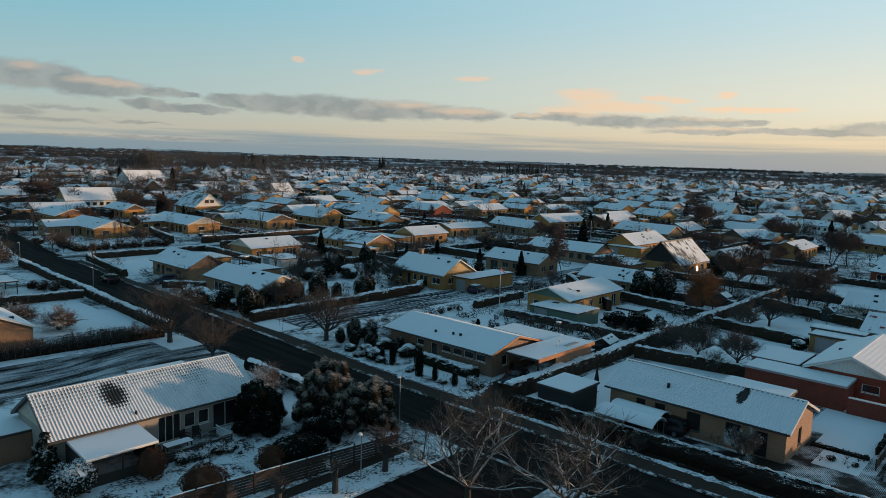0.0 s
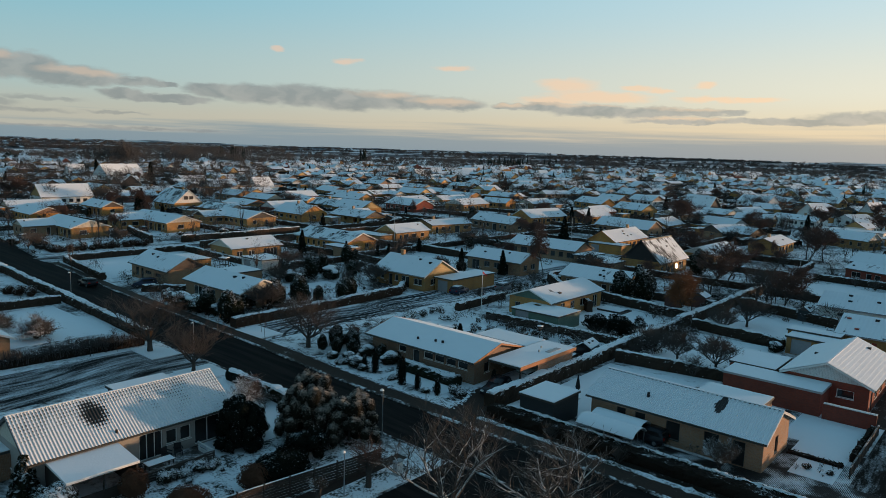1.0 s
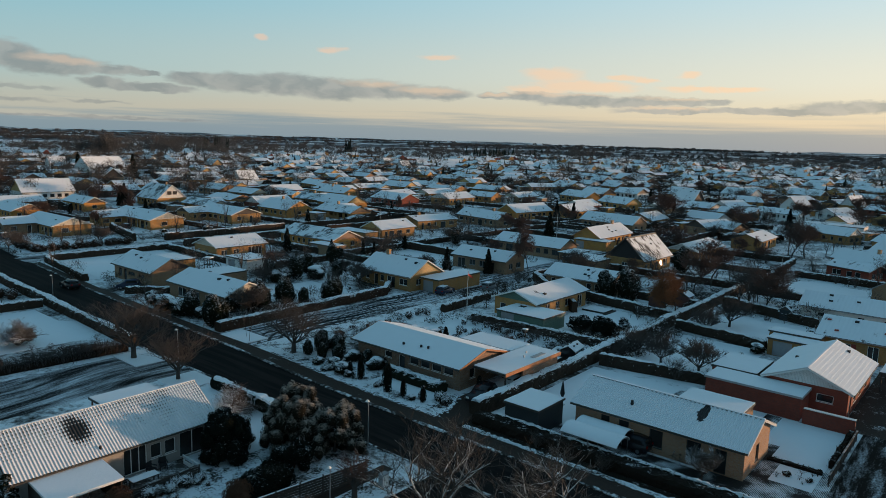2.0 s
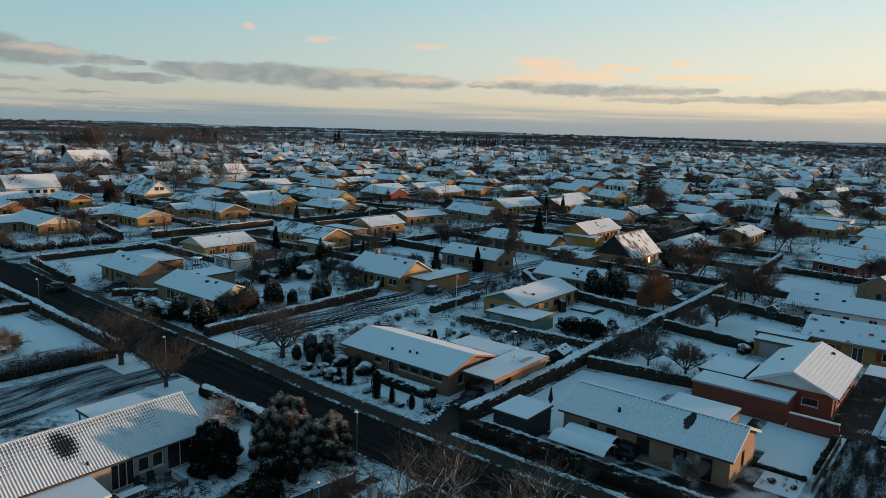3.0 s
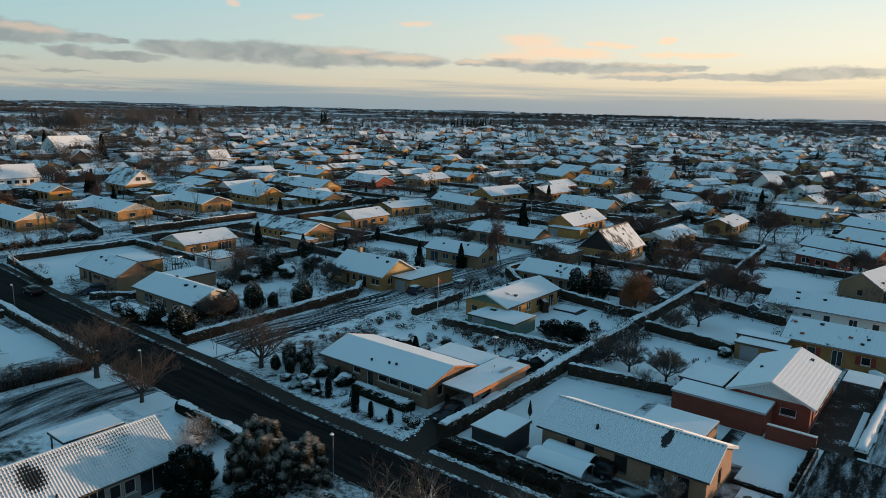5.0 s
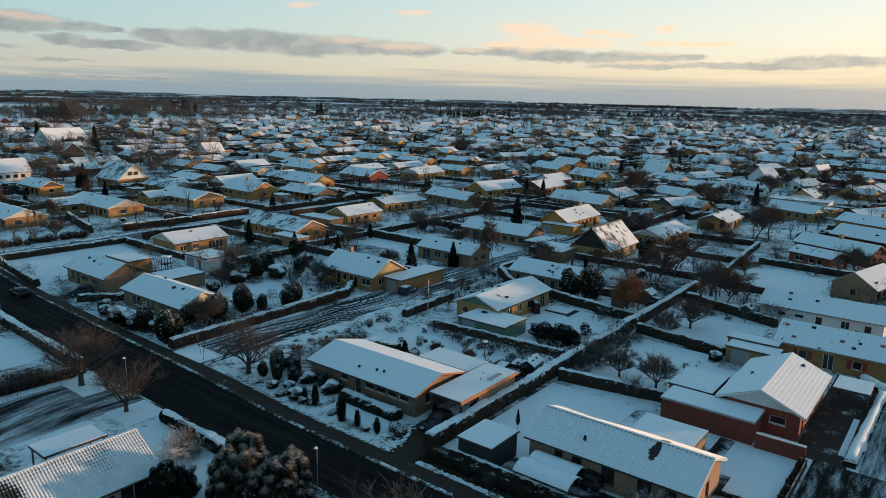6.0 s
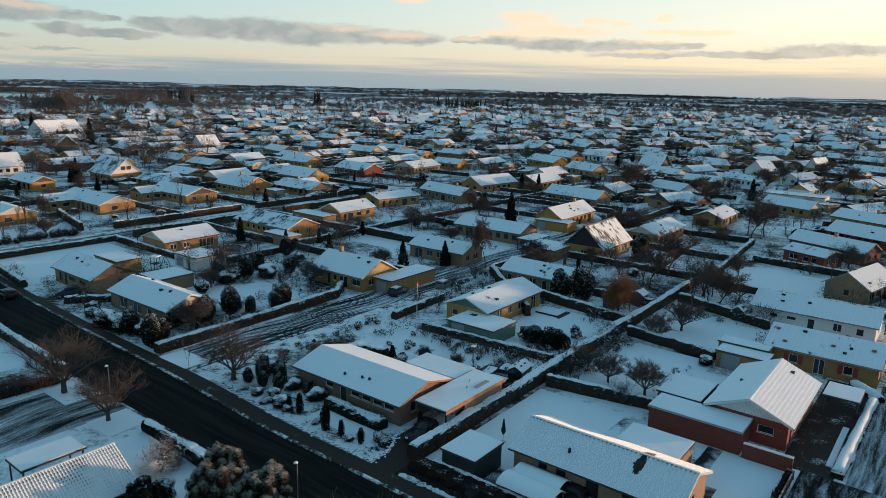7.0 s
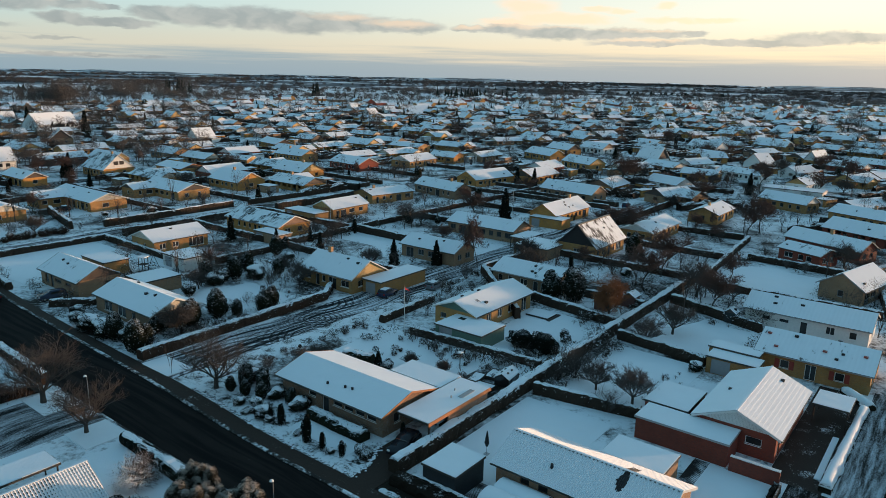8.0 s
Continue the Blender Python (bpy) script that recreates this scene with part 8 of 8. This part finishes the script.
def firwood(name, spots, mat, label, seed=3):
    """Many far firs, each a narrowing tuft of blades."""
    r = np.random.default_rng(seed)
    V, F, n = [], [], 9
    for x, y, hh, rad in spots:
        off, z0 = len(V), land(x, y)
        for i in range(n):
            a, z = r.uniform(0, 6.28), i / n
            q = rad * (1 - z) * 0.9
            V += [(x + q * math.cos(a), y + q * math.sin(a), z0 + hh * z * 0.9), (x + q * math.cos(a + 2.2), y + q * math.sin(a + 2.2), z0 + hh * z * 0.9), (x, y, z0 + hh * min(1, z + 0.38))]
            F.append((off + 3 * i, off + 3 * i + 1, off + 3 * i + 2))
    return tagged(raw_mesh(name, V, F, mat), label, "trees", kind="stuff")


def brush(name, spots, mat, label, seed=3, blades=150, thick=0.016, reach=1.0):
    """Bare garden trees too many to part: a stem, some limbs and a domed haze of fine twigs."""
    r = np.random.default_rng(seed)
    V, F = [], []

    def slivers(p0, p2, wd):
        side = np.cross(p2 - p0, r.normal(size=p0.shape))
        side *= wd[:, None] / (np.linalg.norm(side, axis=1)[:, None] + 1e-9)
        off = len(V)
        V.extend(np.stack((p0 - side, p0 + side, p2), 1).reshape(-1, 3).tolist())
        F.extend(np.arange(off, off + 3 * len(p0)).reshape(-1, 3).tolist())

    for x, y, hh, rad in spots:
        stem, z0 = hh * r.uniform(0.16, 0.30), land(x, y)
        first = len(V)
        mid = np.array((x, y, stem + (hh - stem) * 0.42))
        size = np.array((rad, rad, (hh - stem) * 0.58))
        d = r.normal(size=(blades, 3))
        d[:, 2] += 0.35
        d /= np.linalg.norm(d, axis=1)[:, None]
        lump = 1 + 0.16 * np.sin(d @ r.normal(size=3) * 3 + r.uniform(0, 6)) + 0.10 * np.sin(d @ r.normal(size=3) * 6)
        k0 = r.uniform(0.25, 0.9, blades)
        p0 = mid + d * size * (k0 * lump)[:, None]
        out = d + 0.55 * r.normal(size=(blades, 3)) + (0, 0, 0.25)
        out /= np.linalg.norm(out, axis=1)[:, None]
        p2 = p0 + out * (reach * rad * r.uniform(0.16, 0.42, blades) * (1.12 - 0.5 * k0))[:, None]
        p2[:, 2] = np.maximum(p2[:, 2], 0.1)
        slivers(p0, p2, thick * rad * r.uniform(0.5, 1.4, blades))
        m = 9
        a = r.uniform(0, 6.28, m)
        tip = np.stack((x + rad * 0.62 * np.cos(a) * r.uniform(0.3, 1, m), y + rad * 0.62 * np.sin(a) * r.uniform(0.3, 1, m), stem + (hh - stem) * r.uniform(0.4, 0.85, m)), 1)
        slivers(np.tile((x, y, stem * 0.9), (m, 1)), tip, np.full(m, 0.02 + 0.007 * hh))
        t = 0.05 + 0.012 * hh
        off = len(V)
        for i in range(3):
            V += [(x + t * math.cos(2.1 * i), y + t * math.sin(2.1 * i), 0), (x + 0.7 * t * math.cos(2.1 * i), y + 0.7 * t * math.sin(2.1 * i), stem)]
        for i in range(3):
            F.append((off + 2 * i, off + 2 * ((i + 1) % 3), off + 2 * ((i + 1) % 3) + 1, off + 2 * i + 1))
        if z0 > 0:
            V[first:] = [(a, b, c + z0) for a, b, c in V[first:]]
    return tagged(raw_mesh(name, V, F, mat), label, "trees", kind="stuff")


def thickets(name, spots, mat, label, seed=9, cards=104):
    """Low garden shrubs in drifts, each a mound of small leaves and twig ends."""
    r = np.random.default_rng(seed)
    V, F, off = [], [], 0
    for x, y, hh, rad in spots:
        p, d = ball_points(r, cards, rad, rad, hh * 0.5)
        p = p * r.uniform(0.6, 1.05, (cards, 1)) + (x, y, hh * 0.5)
        v, f = leaf_cards(r, p, d, 0.07 + 0.03 * rad)
        V.append(v)
        F.extend((f + off).tolist())
        off += len(v)
    return tagged(raw_mesh(name, np.concatenate(V).tolist(), F, mat), label, "shrubs", kind="stuff")


def ws(x, y):
    c, k = math.cos(radians(TURN)), math.sin(radians(TURN))
    return x * c + y * k, -x * k + y * c


KEEP_OPEN = ((58, 107, 5, 64), (57, 82, 128, 153), (104, 119, 22, 37), (136, 160, 18, 36), (72, 85, 88, 101), (-20, 53.5, -90, 300), (52, 100, 66, 84), (66, 77, 8, 38), (118, 136, 92, 112))
houses_near = [k for k in made_at if k[2] < 40]


def garden_ok(w, s, gap):
    if sun_lane(w, s) or any(x0 < w < x1 and y0 < s < y1 for x0, x1, y0, y1 in KEEP_OPEN):
        return False
    if not turned(w, s) and min(abs(s - k) for k in STREETS) < 6.0:
        return False
    return all((w - a) ** 2 + (s - b) ** 2 > (gap + 0.62 * c) ** 2 for a, b, c in houses_near)


r = np.random.default_rng(12)
garden_trees, garden_firs, mounds, brown, tall_wood = [], [], [], [], []
for _ in range(9000):
    d = 85 + 420 * r.uniform() ** 0.85
    b = radians(r.uniform(-39, 41))
    x, y = 4 + d * math.sin(b), d * math.cos(b)
    w, s = ws(x, y)
    if not garden_ok(w, s, 1.4):
        continue
    k = r.uniform()
    if k < 0.17:
        garden_trees.append((x, y, r.uniform(3.0, 6.0) if r.uniform() < 0.75 else r.uniform(6, 10), r.uniform(1.4, 3.0)))
    elif k < 0.48:
        mounds.append((x, y, r.uniform(0.8, 2.4), r.uniform(0.6, 1.7)))
    else:
        brown.append((x, y, r.uniform(0.7, 2.2), r.uniform(0.6, 1.8)))
drifts, sprays = [], []
for w0, w1, s0, s1, n, lo, hi in ((79, 100, 35.3, 38.2, 34, 0.6, 1.8), (80, 100, 24.6, 27, 9, 0.4, 1.2), (78, 92, 41, 47, 40, 0.3, 1.3), (72, 86, 47, 62, 30, 0.3, 1.0), (58, 100, 66.5, 70.5, 50, 0.3, 1.4), (54.5, 92, 84.6, 92, 60, 0.5, 1.8),
                                  (82, 100, 92, 104, 30, 0.5, 2.0), (102, 120, 40, 46, 26, 0.6, 2.0), (100, 120, 57, 72, 50, 0.5, 2.0), (118, 142, 40, 46, 16, 0.5, 1.6), (118, 134, 24, 38, 18, 0.4, 1.4), (60.8, 64.2, 10.2, 13, 9, 0.3, 0.7), (80.5, 84, 43, 62, 46, 0.6, 1.9), (86, 91, 41, 47, 22, 0.6, 1.6), (80, 100, 36.6, 40.6, 44, 1.2, 2.5), (57, 84, 84.5, 86, 30, 0.6, 1.6),
                                  (13, 30, 39.5, 46, 16, 0.2, 0.6), (22, 40, 85.5, 90, 16, 0.5, 1.2), (39.5, 45.0, 154, 168, 46, 1.6, 3.0), (43, 48, 168, 188, 50, 1.8, 3.2), (30, 42, 116, 126, 10, 0.6, 1.2), (104, 150, 72, 73.6, 30, 0.5, 1.5), (120, 160, 40, 72, 34, 0.5, 1.6), (56, 86, 164.5, 166, 30, 0.5, 1.3), (86, 160, 84, 90, 40, 0.5, 1.8)):
    for _ in range(n):
        w, s = r.uniform(w0, w1), r.uniform(s0, s1)
        if not sun_lane(w, s) and all((w - a) ** 2 + (s - b) ** 2 > (0.62 * c + 0.4) ** 2 for a, b, c in houses_near):
            p, hh = spot(w, s), r.uniform(lo, hi)
            (drifts if r.uniform() < 0.35 else sprays).append((p.x, p.y, hh, hh * r.uniform(0.45, 0.8)))
for _ in range(900):
    d = 480 + 480 * r.uniform()
    b = radians(r.uniform(-40, 42))
    x, y = 4 + d * math.sin(b), d * math.cos(b)
    if r.uniform() < 0.25:
        garden_firs.append((x, y, r.uniform(4, 9), 2.0))
    else:
        tall_wood.append((x, y, r.uniform(2.5, 6), r.uniform(1.5, 3.0)))
# WOODS and BELTS are lightened to stand in for the haze of distance
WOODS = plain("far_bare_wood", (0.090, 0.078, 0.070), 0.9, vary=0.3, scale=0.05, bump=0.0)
BELTS = plain("haze_paled_far_wood", (0.088, 0.079, 0.075), 0.9, vary=0.35, scale=0.01, bump=0.0, fine=0.1)
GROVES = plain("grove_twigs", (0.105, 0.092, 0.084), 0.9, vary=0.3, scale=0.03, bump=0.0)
FIRS = plain("far_fir_green", (0.018, 0.026, 0.020), 0.9, vary=0.3, scale=0.05, bump=0.0)
brush("far_garden_trees", garden_trees, TWIG, "bare brown trees among the gardens", 4, 260, 0.014, 1.05)
thickets("garden_evergreens", mounds, FOLIAGE, "dark evergreen shrubs dusted with snow", 9)
brush("bare_shrubs", sprays, TWIG, "bare twiggy shrubs in snowy beds", 14, 130, 0.022)
thickets("bed_shrubs", drifts, HEDGE, "low brown bushes in snowy beds", 15, 200)
thickets("garden_shrubs", brown, HEDGE, "brown leafless shrubs dusted with snow", 10)
firwood("far_garden_firs", [(x, y, h, 0.32 * h) for x, y, h, q in garden_firs], FIRS, "dark firs among far gardens", 5)
belt, groves, firs = [], [], []
for _ in range(95):                             # belts and copses strung out across the plain
    d = 1050 + 2700 * r.uniform() ** 1.3
    b = radians(r.uniform(-42, 42))
    L, depth, hh = r.uniform(50, 170) * (0.4 + d / 1100), r.uniform(3, 12) * (0.5 + d / 1500), r.uniform(5, 10)
    x0, y0 = d * math.sin(b), d * math.cos(b)
    tilt = r.normal() * 0.12
    n = int(min(60, 8 + L * depth / 90))
    fir = r.uniform() < 0.06
    for _ in range(n):
        u, v = r.uniform(-L, L), r.uniform(-depth, depth)
        x, y = x0 + u * math.cos(b + tilt), y0 - u * math.sin(b + tilt) + v
        (firs if fir else belt).append((x, y, hh * r.uniform(0.5, 1.25), r.uniform(3.0, 5.5) * (1 + d / 2200)))
for x0, y0, x1, y1, spread, n, lo, hi in (        # the woods at the edge of town, west to east
        (-430, 815, -340, 760, 18, 30, 7, 18), (-360, 730, -325, 745, 14, 26, 12, 27), (-395, 870, -335, 905, 22, 38, 10, 28), (-345, 905, -215, 960, 28, 46, 7, 20), (-460, 1170, -370, 1240, 35, 70, 14, 26),
        (-600, 2050, -470, 2220, 60, 60, 14, 24), (-330, 1090, -60, 1200, 40, 80, 7, 15), (-150, 1010, 60, 1060, 30, 40, 6, 13), (0, 1570, 140, 1690, 45, 50, 10, 20), (310, 1500, 380, 1540, 25, 26, 14, 24),
        (250, 1190, 560, 1330, 16, 120, 6, 11), (540, 1330, 720, 1460, 18, 70, 6, 12), (545, 1105, 920, 1275, 20, 150, 7, 14), (120, 1560, 330, 1600, 30, 40, 8, 17), (-520, 1450, 300, 1560, 60, 110, 6, 13)):
    for _ in range(n):
        k = r.uniform()
        groves.append((x0 + (x1 - x0) * k + r.normal() * spread, y0 + (y1 - y0) * k + r.normal() * spread, r.uniform(lo, hi), r.uniform(0.26, 0.40) * hi))
for x0, y0, spread, n, lo, hi in ((-363, 1250, 11, 22, 18, 27), (-124, 1188, 5, 5, 20, 28), (140, 1375, 20, 26, 12, 22), (220, 1428, 6, 6, 10, 17), (-70, 1040, 20, 8, 8, 13)):
    for _ in range(n):
        h = r.uniform(lo, hi)
        firs.append((x0 + r.normal() * spread, y0 + r.normal() * spread, h, 0.24 * h))
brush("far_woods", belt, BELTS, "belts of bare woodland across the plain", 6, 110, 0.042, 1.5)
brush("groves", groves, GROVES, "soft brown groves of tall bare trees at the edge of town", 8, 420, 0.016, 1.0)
for _ in range(620):                             # old trees standing over the roofs of the town
    d = 400 + 800 * r.uniform()
    b = radians(r.uniform(-40, 40))
    x, y = 4 + d * math.sin(b), d * math.cos(b)
    if free(*ws(x, y), -6.5):
        h = r.uniform(6, 11) if r.uniform() < 0.8 else r.uniform(11, 17)
        tall_wood.append((x, y, h, h * r.uniform(0.32, 0.48)))
for _ in range(230):                             # and thicker to the west
    d = 300 + 480 * r.uniform()
    b = radians(r.uniform(-40, -14))
    x, y = 4 + d * math.sin(b), d * math.cos(b)
    if free(*ws(x, y), -6.5) and ws(x, y)[0] > 84:
        h = r.uniform(6, 12)
        tall_wood.append((x, y, h, h * r.uniform(0.34, 0.5)))
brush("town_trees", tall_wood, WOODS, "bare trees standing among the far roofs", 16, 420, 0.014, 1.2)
firwood("far_firs", firs, FIRS, "dark fir plantations on the plain", 7)
# low wooded hills on the skyline
V, F = [], []
n = 200
rings = (1800, 2200, 2600, 3000, 3400, 3800, 4150, 4400, 4520)
for i in range(n + 1):
    b = radians(-62 + 124 * i / n)
    swell = 1.5 * math.sin(i * 0.13) + 1.6 * math.sin(i * 0.29 + 1) + 1.2 * math.sin(i * 0.9) + float(r.normal()) * 0.5
    for j, d in enumerate(rings):
        z = land(d * math.sin(b), d * math.cos(b)) + (swell * (j / 6) ** 2 + math.sin(i * 0.5 + j * 2.1) * 0.5 * min(j, 2) if j < 8 else -28)
        V.append((d * math.sin(b), d * math.cos(b), max(z, -0.5) if j else -0.5))
k = len(rings)
for i in range(n):
    for j in range(k - 1):
        F.append((i * k + j, (i + 1) * k + j, (i + 1) * k + j + 1, i * k + j + 1))
# dusk haze is put into the base colour as a bluish tint
HILLS = snowy("haze_tinted_far_hills", (0.075, 0.088, 0.105), 0.40, scale=0.0035, fine=0.02, soft=0.08, bump=0.0, grit=0.3)
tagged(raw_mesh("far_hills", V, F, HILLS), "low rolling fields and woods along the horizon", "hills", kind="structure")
